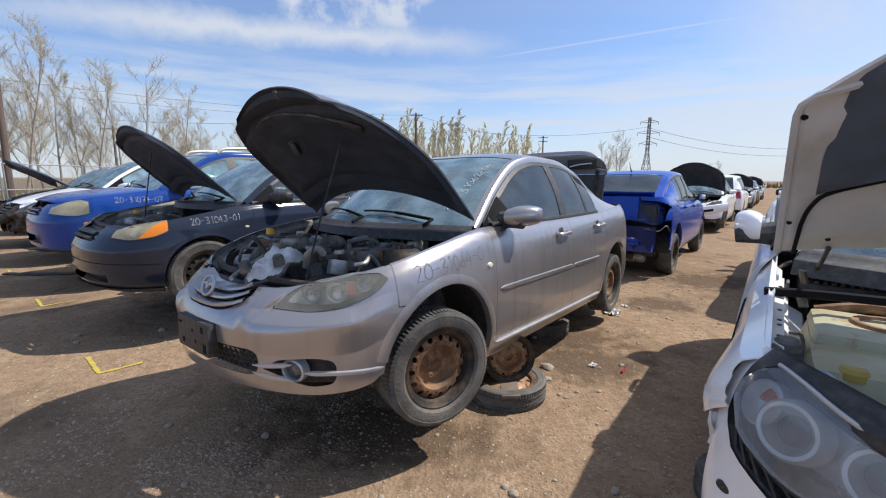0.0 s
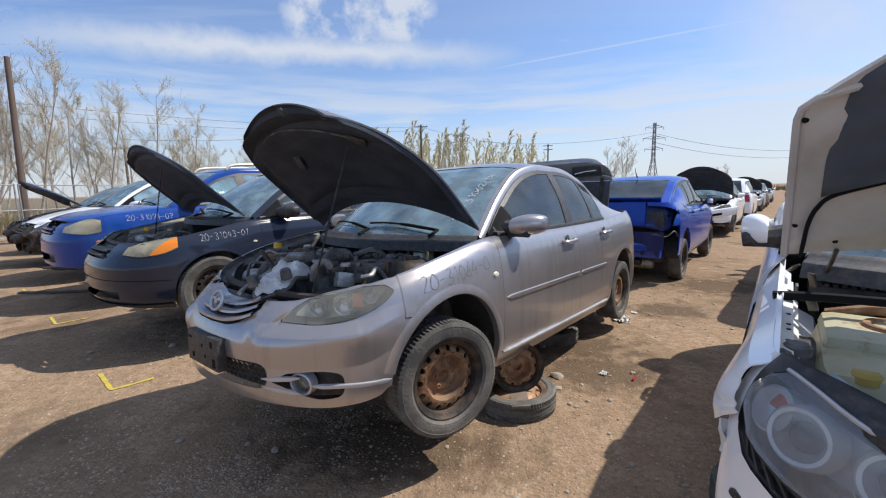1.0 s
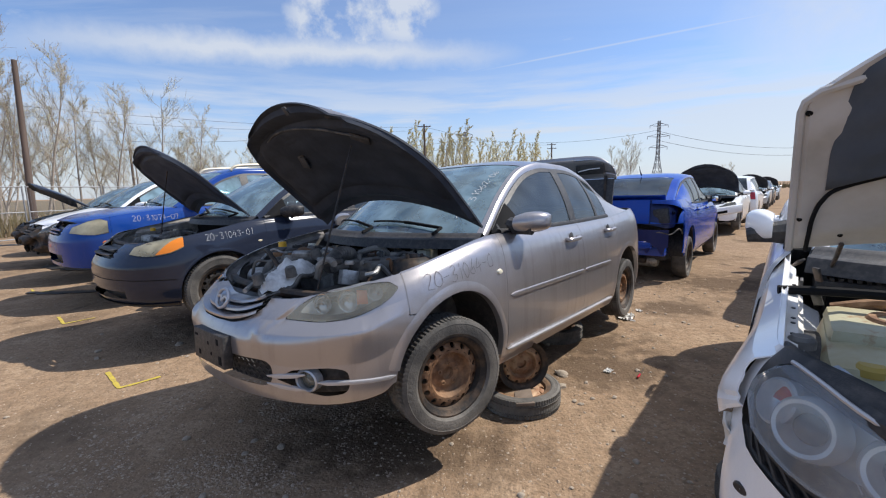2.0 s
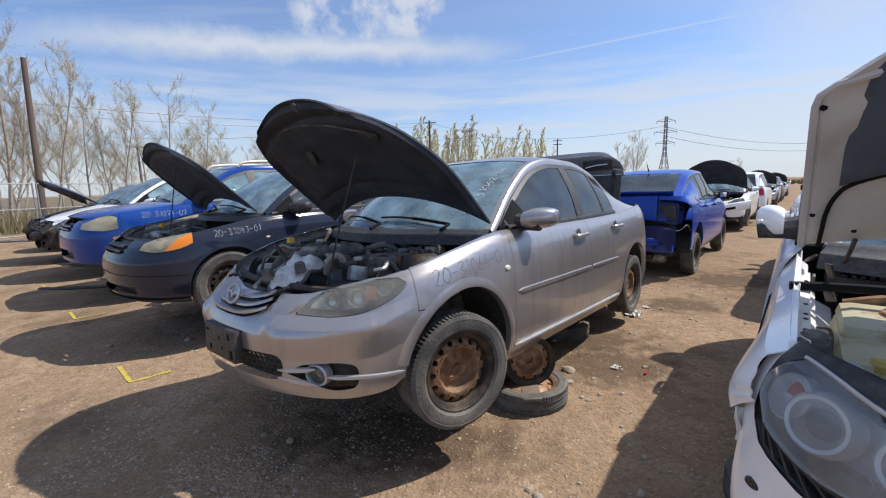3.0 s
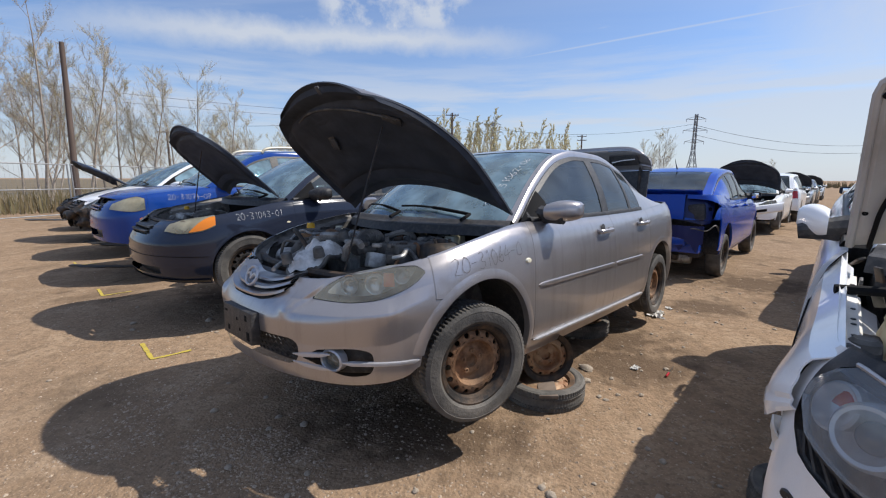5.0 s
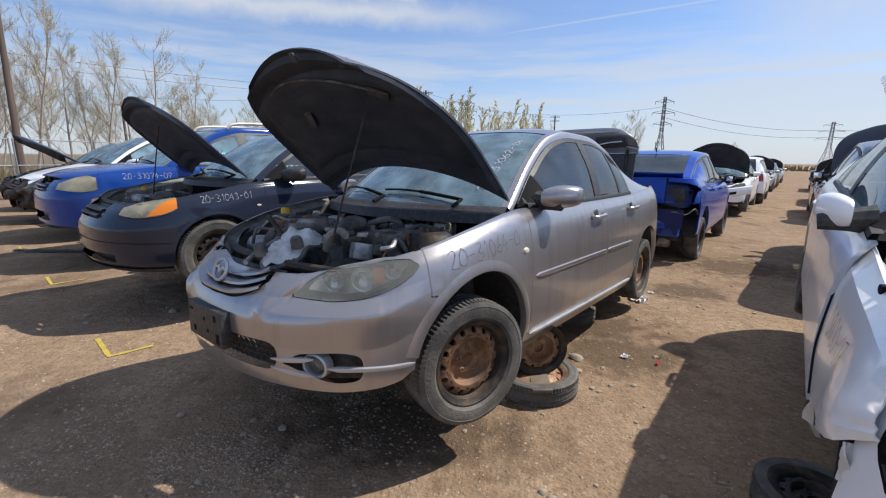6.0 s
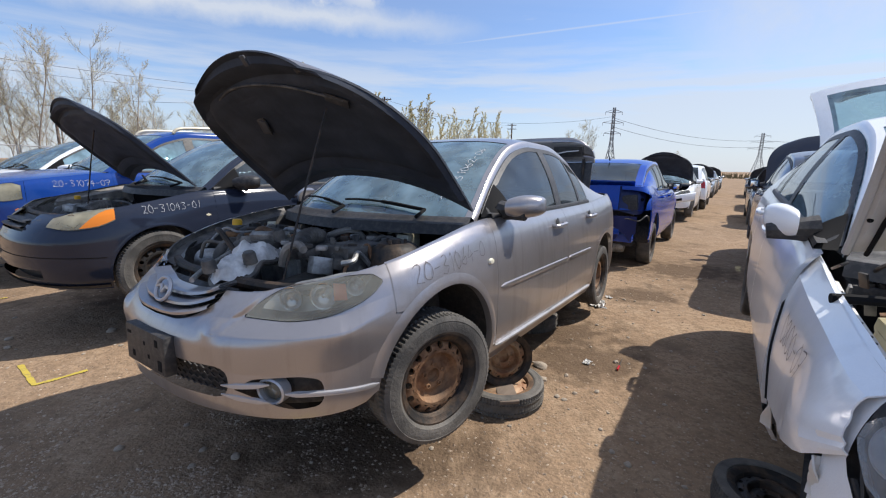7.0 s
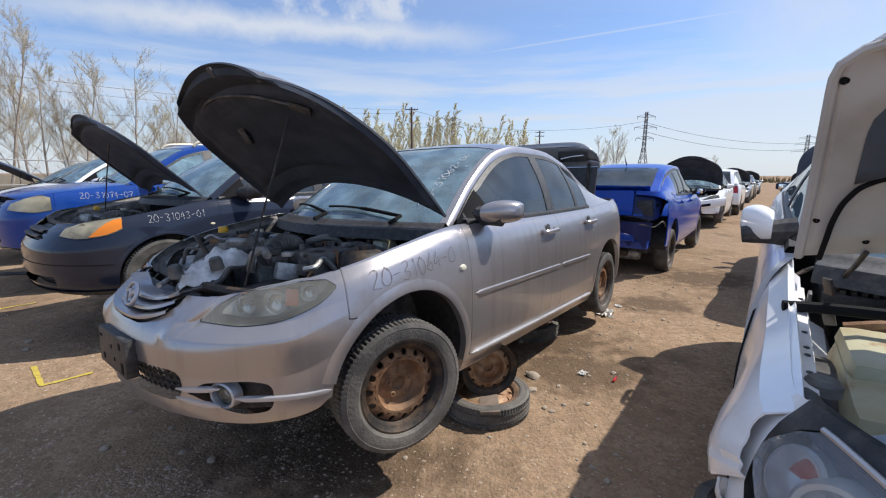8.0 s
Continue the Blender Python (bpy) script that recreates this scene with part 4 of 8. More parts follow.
def nose_skin(B, xb, lo, hi, n, y_max=None, y_min=None, extra=0.0, lip=0.016, bm=None, ease=1.0):
    """A panel round the nose; y limits keep its middle or leave its middle out."""
    bm = bm or bmesh.new()
    xs = [x for x in B.xs if xb + 0.004 < x < B.xf - 0.0005]
    half = [xb] + xs + [B.xf]
    if y_max is not None:
        half = [x for x in half if B.plan(x)[0] < y_max - 0.004]
        half = [x_at(B, y_max)] + half
    if y_min is not None:
        half = [x for x in half if B.plan(x)[0] > y_min + 0.004] + [x_at(B, y_min)]
    runs = [[(x, 1) for x in half] + [(x, -1) for x in reversed(half[:-1])]] if y_min is None else [[(x, 1) for x in half], [(x, -1) for x in half]]
    for cols in runs:
        rows, params = [], []
        for i, (x, s) in enumerate(cols):
            a = lo(x) if callable(lo) else lo
            b = max(hi(x) if callable(hi) else hi, a + 1e-4)
            zs = [a + (b - a) * (1 - (1 - k / n) ** ease) for k in range(n + 1)]
            col = [B.at(x, zs[0], s, extra - lip)] + [B.at(x, z, s, extra) for z in zs] + [B.at(x, zs[-1], s, extra - lip)]
            back = [B.at(x, z, s, extra - lip) for z in [zs[0]] + zs + [zs[-1]]]
            pz = [(x, z, s) for z in [zs[0]] + zs + [zs[-1]]]
            if i == 0 and (y_max is not None):
                rows.append(back)
                params.append(pz)
            rows.append(col)
            params.append(pz)
            if i == len(cols) - 1 and (y_max is not None or y_min is not None):
                rows.append(back)
                params.append(pz)
        B.skinned(bm, rows, params)
    return bm


def x_at(B, y):
    """The station on the nose where the plan is y wide."""
    lo, hi = B.xf - B.Ln, B.xf
    for _ in range(40):
        mid = (lo + hi) / 2
        if B.plan(mid)[0] > y:
            lo = mid
        else:
            hi = mid
    return (lo + hi) / 2


def patches(B, cols, extra=0.0, lip=0.016, n=6, bm=None, ease=1.0):
    """Skin patches on both sides of the nose: stations and the height spans between them."""
    bm = bm or bmesh.new()
    for (xa, xb_), spans in cols:
        for lo, hi in spans:
            for s in (1, -1):
                B.skin(xa, xb_, lo, hi, s, n, lip, extra, bm=bm, ease=ease)
    return bm


def crease_row(B, crease, lo, hi):
    """The height of a bumper's shoulder crease, kept between two edges."""
    def f(x):
        a, b = lo(x) if callable(lo) else lo, hi(x) if callable(hi) else hi
        return min(max(crease(B.plan(x)[0]), a + 0.002), max(b - 0.002, a + 0.002))
    return f


def nose_parts(root, B, mat, spec, lamps=True, bumper=True):
    """Front bumper, grille, lower opening and lamps."""
    xb = spec["xb"]
    xg, xl = x_at(B, spec["grille"][0]), x_at(B, spec["mouth"][0])
    g0, g1 = spec["grille"][1:]
    m0, m1 = spec["mouth"][1:]
    l0, l1 = spec["lamp_x"]
    lo_l, hi_l = curve(*spec["lamp_lo"]), curve(*spec["lamp_hi"])
    low, top = B.arch, B.f_top
    rise = spec.get("grille_rise", 0.0)

    def grille_low(x):
        return g0 + rise * (B.plan(x)[0] / spec["grille"][0]) ** 4

    def over(x):
        return min(lo_l(x) - spec.get("gap_below", 0.003), top(x)) if l0 <= x <= l1 else top(x)
    if bumper:
        r = spec.get("mouth_round", 0.0)
        ends = [x_at(B, spec["mouth"][0] - d) for d in (r * 0.06, r * 0.2, r * 0.5, r)] if r else []

        def corner(x):
            y = B.plan(x)[0] - (spec["mouth"][0] - r)
            return 0.0 if y <= 0 or not r else r - math.sqrt(max(r * r - y * y, 0.0))
        edges = sorted({xb, l0, l1, min(xg, xl), max(xg, xl), B.xf} | set(spec.get("fog_x", ())) | set(spec.get("fog_steps", ())) | set(ends))
        cols = []
        for a, b in zip(edges, edges[1:]):
            mid = (a + b) / 2
            y = B.plan(mid)[0]
            up = (grille_low if y < spec["grille"][0] else (over if l0 < mid < l1 else top))
            spans = [(low, lambda x: m0 + corner(x)), (lambda x: m1 - corner(x), up)] if y < spec["mouth"][0] else [(low, up)]
            if "fog_x" in spec and spec["fog_x"][0] < mid < spec["fog_x"][1]:
                f_lo, f_hi = curve(*spec["fog_lo"]), curve(*spec["fog_hi"])
                spans = [(low, f_lo), (f_hi, up)]
            if "crease" in spec and y > spec["grille"][0]:
                lo_s, hi_s = spans[-1]
                cut = crease_row(B, spec["crease"], lo_s, hi_s)
                spans = spans[:-1] + [(lo_s, cut), (cut, hi_s)]
            cols.append(((a, b), spans))
        bm = patches(B, cols, n=26, lip=0.0)
        if spec.get("tuck"):
            for s in (1, -1):
                B.skin(spec["tuck"][0], xb, low, spec["tuck"][1], s, 4, bm=bm)
        part("front_bumper", bm, spec.get("bumper_mat", mat), root, spec.get("bumper_label", ""), smooth=40)
    # mouth: mesh set back, with a dark pocket
    bm = bmesh.new()
    nose_skin(B, xl, m0 - 0.02, m1 + 0.02, 3, y_max=spec["mouth"][0] + 0.01, extra=-0.07, lip=0.0, bm=bm)
    pocket = part("lower_grille", bm, BLACK_PLASTIC, root, "black plastic mesh")
    if spec.get("mesh", True):
        ms = bmesh.new()
        ys = np.arange(-spec["mouth"][0], spec["mouth"][0], 0.035)
        for k, z in enumerate(np.arange(m0 + 0.01, m1, 0.021)):
            for i, y in enumerate(ys):
                y0 = y + (0.0175 if k % 2 else 0)
                pts = []
                for dy, dz in ((0, 0), (0.0175, 0.0105), (0.035, 0)):
                    yy = min(abs(y0 + dy), spec["mouth"][0])
                    p = B.at(x_at(B, max(yy, 0.02)), z + dz, 1 if y0 + dy > 0 else -1, -0.035)
                    pts.append(p)
                tube(ms, pts, 0.0035, 4, caps=False)
        part("mesh_lattice", ms, BLACK_PLASTIC, pocket, smooth=0)
    # grille
    bm = bmesh.new()
    nose_skin(B, xg, g0 - 0.03, lambda x: g1, 4, y_max=spec["grille"][0] + 0.01, extra=-0.06, lip=0.0, bm=bm)
    back = part("grille", bm, BLACK_PLASTIC, root, "black grille with slats")
    for k in range(spec.get("slats", 3)):
        sl = bmesh.new()
        z = g0 + (g1 - g0) * (k + 0.75) / (spec.get("slats", 3) + 0.35)
        rows = []
        ys = np.linspace(-spec["grille"][0] * 0.96, spec["grille"][0] * 0.96, 25)
        for y in ys:
            x = x_at(B, max(abs(y), 0.015))
            s = 1 if y >= 0 else -1
            zz = z + rise * 0.6 * (abs(y) / spec["grille"][0]) ** 3
            th = 0.0078
            rows.append([B.at(x, zz + dz, s, e + 0.022) for dz, e in ((-th, -0.06), (-th, -0.004), (th * 0.2, 0.004), (th, -0.004), (th, -0.06))])
        grid(sl, rows)
        part("slat", sl, spec.get("slat_mat", mat), back)
    for q in (1, -1):
        part("lamp_surround", B.skin(l0, l1, lambda x: hi_l(x) + 0.003, lambda x: max(top(x), hi_l(x) + 0.004), q, 14, 0.010), spec.get("surround_mat", mat), root)
    # lamps
    if lamps:
        for s in (1, -1) if lamps is True else lamps:
            lamp_part(root, B, spec, s, lo_l, hi_l)


def lamp_part(root, B, spec, s, lo_l, hi_l):
    l0, l1 = spec["lamp_x"]
    lens = part("headlight", B.skin(l0 + 0.003, l1 - 0.003, lo_l, hi_l, s, 9, 0.012, 0.004), spec.get("lens_mat", LENS), root, spec.get("lamp_label", "clouded plastic headlight"))
    housing = bmesh.new()
    B.skin(l0 + 0.006, l1 - 0.006, lambda x: lo_l(x) + 0.003, lambda x: hi_l(x) - 0.003, s, 5, 0.0, -0.088, bm=housing)
    part("lamp_housing", housing, spec.get("housing_mat", HOUSING), lens)
    lamp_bowls(lens, B, spec["bowls"], s, spec["bowl_mats"])
    if spec.get("amber"):
        a0, a1 = spec["amber"]
        part("indicator_lens", B.skin(a0, a1, lambda x: lo_l(x) + 0.006, lambda x: lo_l(x) + 0.006 + (hi_l(x) - lo_l(x) - 0.012) * (1 - max(0.0, (x - a0) / (a1 - a0)) ** 2.4), s, 6, 0.0, 0.0065), ORANGE, lens, "amber indicator lens")
    return lens


def arch_lips(root, B, mat, w=0.016, out=0.0018, start=-8):
    """Rolled lips round the wheel openings."""
    for s in (1, -1):
        for xc in (0.0, -B.wb):
            bm = bmesh.new()
            rows = []
            for a in np.linspace(start if xc == 0.0 else -8, 188, 40):
                row = []
                for r, e in ((B.ra - 0.006, -0.03), (B.ra - 0.006, out * 0.6), (B.ra + 0.004, out), (B.ra + w * 0.6, out * 0.8), (B.ra + w, 0.0006)):
                    x, z = xc + r * math.cos(radians(a)), B.hub + r * math.sin(radians(a))
                    row.append(B.at(x, max(z, B.sill - 0.01), s, e))
                rows.append(row)
            grid(bm, rows)
            part("wheel_arch_lip", bm, mat, root, smooth=50)


def side_strip(root, B, xa, xb, z_of, h, out, mat, s, name="side_moulding"):
    bm = bmesh.new()
    rows = []
    for x in np.linspace(xa, xb, 30):
        z = z_of(x)
        e = min(1.0, (x - xa) / 0.03 + 0.25, (xb - x) / 0.03 + 0.25)
        rows.append([B.at(x, z + dz * h * e, s, o * e) for dz, o in ((-0.5, -0.004), (-0.42, out * 0.8), (-0.1, out), (0.3, out * 0.85), (0.5, -0.004))])
    grid(bm, rows)
    return part(name, bm, mat, root, smooth=45)


def cowl_and_wipers(root, B, g, mat=None):
    """The black panel under the windscreen, with two wipers."""
    bend, rz, ry = curve(*g["bend"]), curve(*g["rz"]), curve(*g["ry"])
    x0 = g["x"][0]
    bm = bmesh.new()
    rows = []
    for u in np.linspace(0, 1, 7):
        row = []
        for j in range(21):
            t = j / 10 - 1
            w = 1 - abs(t) ** 2.2
            a = Vector((x0 + bend(x0) * w, t * ry(x0), rz(x0) + 0.002))
            row.append(a + Vector((0.15 * u * (1 - 0.35 * abs(t)), t * 0.03 * u, -0.035 * u - (0.05 * max(0, u - 0.8) / 0.2) + 0.006 * math.sin(u * 9))))
        rows.append(row)
    grid(bm, rows)
    part("cowl_panel", bm, mat or BLACK_PLASTIC, root, "black plastic cowl")
    for y0, y1 in ((0.46, -0.12), (-0.08, -0.60)):
        bm = bmesh.new()
        pts = []
        for k in range(9):
            u = k / 8
            t = (y0 + (y1 - y0) * u) / ry(x0)
            x = x0 - 0.012 - 0.05 * math.sin(u * 2.0)
            w = 1 - abs(t) ** 2.2
            pts.append(Vector((x + bend(x) * w, t * ry(x0) * 1.0, rz(x) + 0.022)))
        tube(bm, [pts[0] + Vector((0.10, 0.02, -0.03))] + pts[:5], 0.010, 6)
        tube(bm, pts[1:], 0.0065, 5)
        part("wiper", bm, MATTE_BLACK, root)


def canopy_point(g, x, t, lift=0.0):
    bend, rz, ry, crown = curve(*g["bend"]), curve(*g["rz"]), curve(*g["ry"]), curve(*g["crown"])
    w = 1 - abs(t) ** 2.2
    return Vector((x + bend(x) * w, t * ry(x), rz(x) + crown(x) * (1 - t ** 4) + lift))


def engine_bay(root, B, x0, x1, rail_mat, wing=0.10, front=True):
    """Inner wings, firewall, floor and front panel round an open engine bay."""
    for s in (1, -1):
        bm = bmesh.new()
        rows = []
        for x in np.linspace(x0, x1, 16):
            p = B.at(x, B.f_top(x), s)
            yi = s * max(abs(p.y) - wing, 0.05)
            rows.append([Vector((p.x, p.y - s * 0.002, p.z - 0.004)), Vector((p.x, p.y - s * 0.018, p.z - 0.03)), Vector((p.x, yi, p.z - 0.045)), Vector((p.x, yi - s * 0.015, p.z - 0.16)), Vector((p.x, yi - s * 0.07, p.z - 0.19)), Vector((p.x, s * min(abs(yi) - 0.08, 0.52), B.sill + 0.08))])
        grid(bm, rows)
        part("inner_wing", bm, rail_mat, root)
    bm = bmesh.new()
    box(bm, x0 - 0.06, x0, -0.66, 0.66, B.sill + 0.08, B.f_top(x0) - 0.05)
    box(bm, x0, x1 - 0.12, -0.55, 0.55, B.sill + 0.04, B.sill + 0.10)
    part("firewall", bm, MATTE_BLACK, root)
    if front:
        bm = bmesh.new()
        for dz, dx, r in ((-0.03, 0.0, 0.022), (-0.26, 0.02, 0.03)):
            tube(bm, smooth_path([(x1 - 0.17 + dx, -0.52, B.f_top(x1) + dz), (x1 - 0.10 + dx, -0.25, B.f_top(x1) + dz), (x1 - 0.10 + dx, 0.25, B.f_top(x1) + dz), (x1 - 0.17 + dx, 0.52, B.f_top(x1) + dz)], 4), r, 8)
        box(bm, x1 - 0.20, x1 - 0.15, -0.36, 0.36, B.sill + 0.06, B.f_top(x1) - 0.06, bevel=0.01)
        part("radiator_support", bm, DARK_STEEL, root)


def engine_parts(root, B, x0, x1, seed=3, lift=0.0, busy=15):
    """An engine with its covers, tanks, battery, pipes and wires."""
    rnd = random.Random(seed)
    zt = B.f_top((x0 + x1) / 2) - 0.10 + lift
    xm = (x0 + x1) / 2

    def one(name, mat, label, fn):
        bm = bmesh.new()
        fn(bm)
        part(name, bm, mat, root, label, smooth=40)
    one("engine_block", ALUMINIUM, "grimy aluminium engine", lambda b: (box(b, xm - 0.22, xm + 0.16, -0.34, 0.16, B.sill + 0.12, zt - 0.10, bevel=0.03), [box(b, xm - 0.2 + 0.09 * k, xm - 0.16 + 0.09 * k, -0.36, 0.18, B.sill + 0.2, zt - 0.085, bevel=0.008) for k in range(4)]))
    one("engine_cover", DUSTY_PLASTIC, "ribbed black plastic cover", lambda b: (box(b, xm - 0.17, xm + 0.10, -0.30, 0.13, zt - 0.10, zt - 0.035, bevel=0.022), [box(b, xm - 0.15, xm + 0.08, -0.26 + 0.085 * k, -0.225 + 0.085 * k, zt - 0.04, zt - 0.026, bevel=0.005) for k in range(5)]))
    one("oil_cap", DUSTY_PLASTIC, "", lambda b: lathe(b, [(0.001, 0.03), (0.028, 0.03), (0.034, 0.022), (0.034, 0.0)], 14, pose(xm - 0.02, -0.18, zt - 0.03, 90)))
    one("battery", DUSTY_PLASTIC, "black car battery", lambda b: (box(b, xm - 0.18, xm + 0.08, 0.26, 0.46, B.sill + 0.25, zt - 0.02, bevel=0.012), lathe(b, [(0.001, 0.03), (0.011, 0.03), (0.012, 0.0)], 10, pose(xm + 0.03, 0.31, zt - 0.02, 90)), lathe(b, [(0.001, 0.03), (0.011, 0.03), (0.012, 0.0)], 10, pose(xm - 0.12, 0.31, zt - 0.02, 90))))
    one("air_box", DUSTY_PLASTIC, "black air filter box", lambda b: (box(b, xm + 0.05, xm + 0.30, 0.16, 0.44, zt - 0.34, zt - 0.14, pose(0, 0, 0, 0, 4, 6), bevel=0.03), box(b, xm + 0.06, xm + 0.29, 0.17, 0.43, zt - 0.16, zt - 0.135, pose(0, 0, 0, 0, 4, 6), bevel=0.008)))
    one("intake_hose", DUSTY_PLASTIC, "ribbed black rubber hose", lambda b: tube(b, smooth_path([(xm + 0.16, 0.22, zt - 0.05), (xm + 0.06, 0.16, zt + 0.0), (xm - 0.06, 0.10, zt - 0.01), (xm - 0.14, 0.02, zt - 0.06)], 10), [0.036 if k % 2 else 0.042 for k in range(31)], 12))
    one("coolant_tank", WHITE_PLASTIC, "yellowed plastic tank", lambda b: (box(b, xm - 0.28, xm - 0.12, -0.56, -0.42, zt - 0.22, zt - 0.02, bevel=0.03), lathe(b, [(0.001, 0.035), (0.024, 0.035), (0.028, 0.0)], 12, pose(xm - 0.2, -0.49, zt - 0.02, 90))))
    one("yellow_cap", YELLOW, "yellow filler cap", lambda b: lathe(b, [(0.001, 0.035), (0.022, 0.033), (0.026, 0.02), (0.026, 0.0)], 12, pose(0.14, -0.50, zt + 0.01, 90)))
    one("brake_reservoir", WHITE_PLASTIC, "", lambda b: (box(b, x0 + 0.03, x0 + 0.14, 0.36, 0.44, zt - 0.08, zt + 0.0, bevel=0.015), lathe(b, [(0.001, 0.03), (0.026, 0.03), (0.03, 0.0)], 12, pose(x0 + 0.08, 0.40, zt, 90))))
    for s in (1, -1):
        one("strut_mount", DARK_STEEL, "", lambda b: (lathe(b, [(0.001, 0.02), (0.025, 0.02), (0.03, 0.0), (0.07, 0.0), (0.10, -0.02), (0.13, -0.12)], 20, pose(0.0, s * 0.54, zt - 0.01, 90)), [lathe(b, [(0.001, 0.018), (0.008, 0.018), (0.009, 0)], 6, pose(0.05 * math.cos(a), s * 0.54 + 0.05 * math.sin(a), zt - 0.008, 90)) for a in (0.3, 2.4, 4.5)]))
    one("intake_manifold", DUSTY_PLASTIC, "", lambda b: [tube(b, smooth_path([(xm + 0.10, -0.28 + 0.10 * k, zt - 0.06), (xm + 0.19, -0.28 + 0.10 * k, zt - 0.06), (xm + 0.24, -0.28 + 0.10 * k, zt - 0.13), (xm + 0.22, -0.28 + 0.10 * k, zt - 0.26)], 5), 0.03, 10) for k in range(4)])
    one("alternator", ALUMINIUM, "", lambda b: [lathe(b, [(0.02, 0.07), (0.06, 0.06), (0.066, 0.0), (0.06, -0.06), (0.001, -0.07)], 18, pose(xm + 0.20, -0.42, zt - 0.16, 0, 0, 20))])
    for k in range(busy):
        a = Vector((rnd.uniform(x0 + 0.05, x1 - 0.25), rnd.uniform(-0.5, 0.5), zt - rnd.uniform(0.01, 0.10)))
        d = Vector((rnd.uniform(-0.3, 0.3), rnd.uniform(-0.4, 0.4), 0))
        q = a + d
        q.x, q.y = min(max(q.x, x0 + 0.04), x1 - 0.22), min(max(q.y, -0.5), 0.5)
        mids = [a.lerp(q, u) + Vector((rnd.uniform(-0.04, 0.04), rnd.uniform(-0.04, 0.04), rnd.uniform(-0.02, 0.035))) for u in (0.33, 0.66)]
        mat = rnd.choice([DUSTY_PLASTIC, DUSTY_PLASTIC, INNER, RUST, ALUMINIUM, DARK_STEEL])
        one("hose" if k % 3 else "wiring_loom", mat, "", lambda b: tube(b, smooth_path([a, *mids, q - Vector((0, 0, 0.08))], 6), rnd.choice([0.007, 0.009, 0.012, 0.017]), 7))
    for k in range(busy):
        x, y = rnd.uniform(x0 + 0.06, x1 - 0.28), rnd.uniform(-0.48, 0.48)
        w, d, h = rnd.uniform(0.015, 0.06), rnd.uniform(0.015, 0.05), rnd.uniform(0.03, 0.09)
        mat = rnd.choice([DUSTY_PLASTIC, INNER, ALUMINIUM, RUST, DARK_STEEL, DUSTY_PLASTIC])
        one("bracket", mat, "", lambda b: (box(b, -w, w, -d, d, -h, 0.0, pose(x, y, zt - rnd.uniform(0.0, 0.06), rnd.uniform(-12, 12), rnd.uniform(-12, 12), rnd.uniform(0, 90)), bevel=0.008), box(b, -w * 0.5, w * 0.5, -d * 0.5, d * 0.5, 0, 0.02, pose(x, y, zt - 0.03, 0, 0, 40), bevel=0.005)))


HOUSING = noise_into(material("lamp_housing_grey", (0.34, 0.34, 0.32), 0.35, 0.4), 20, 0.4, 0.8, (0.36, 0.36, 0.34), (0.2, 0.2, 0.19))
YELLOW = material("yellow_plastic", (0.75, 0.42, 0.02), 0.45)

# ---------------------------------------------------------------- ground

GROUND = noise_into(material("packed_dirt", (0.2, 0.15, 0.11), 0.95, spec=0.10), 0.45, 0.35, 0.7, (0.350, 0.243, 0.158), (0.240, 0.164, 0.105), coords="Object")
noise_into(GROUND, 3.2, 0.48, 0.78, (0, 0, 0), (0.42, 0.312, 0.212), coords="Object", detail=9)
noise_into(GROUND, 30.0, 0.48, 0.68, (0, 0, 0), (0.200, 0.140, 0.092), coords="Object", detail=9)
noise_into(GROUND, 95.0, 0.57, 0.72, (0, 0, 0), (0.50, 0.38, 0.265), bump=0.75, bump_scale=60, coords="Object", detail=10, distance=0.016)
noise_into(GROUND, 0.9, 0.56, 0.70, (0, 0, 0), (0.150, 0.105, 0.070), coords="Object", detail=9)
noise_into(GROUND, 2.4, 0.60, 0.70, (0, 0, 0), (0.128, 0.090, 0.062), coords="Object", detail=9, stretch=(1, 0.4, 1))

noise_into(GROUND, 11.0, 0.50, 0.72, (0, 0, 0), (0.215, 0.150, 0.098), bump=0.55, bump_scale=8, coords="Object", detail=7, distance=0.045)


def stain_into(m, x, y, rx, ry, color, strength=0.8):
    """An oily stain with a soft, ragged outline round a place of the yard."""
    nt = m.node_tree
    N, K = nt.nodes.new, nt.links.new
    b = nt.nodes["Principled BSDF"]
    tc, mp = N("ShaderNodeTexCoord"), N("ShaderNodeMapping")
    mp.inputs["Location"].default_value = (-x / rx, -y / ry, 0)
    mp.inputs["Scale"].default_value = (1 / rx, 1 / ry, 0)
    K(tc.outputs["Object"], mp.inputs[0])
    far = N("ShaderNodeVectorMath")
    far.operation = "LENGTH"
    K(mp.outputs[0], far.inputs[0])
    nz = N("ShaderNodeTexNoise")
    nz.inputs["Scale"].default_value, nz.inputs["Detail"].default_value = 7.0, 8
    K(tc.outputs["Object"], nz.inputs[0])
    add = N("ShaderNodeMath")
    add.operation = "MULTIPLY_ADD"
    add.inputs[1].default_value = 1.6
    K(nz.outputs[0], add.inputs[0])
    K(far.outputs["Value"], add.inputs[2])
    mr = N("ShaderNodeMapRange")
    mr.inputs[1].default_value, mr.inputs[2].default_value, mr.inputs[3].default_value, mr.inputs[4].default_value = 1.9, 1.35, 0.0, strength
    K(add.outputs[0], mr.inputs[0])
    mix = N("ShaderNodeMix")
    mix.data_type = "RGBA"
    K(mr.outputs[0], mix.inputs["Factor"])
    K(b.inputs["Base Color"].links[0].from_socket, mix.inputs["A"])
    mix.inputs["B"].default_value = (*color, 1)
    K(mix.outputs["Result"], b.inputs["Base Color"])


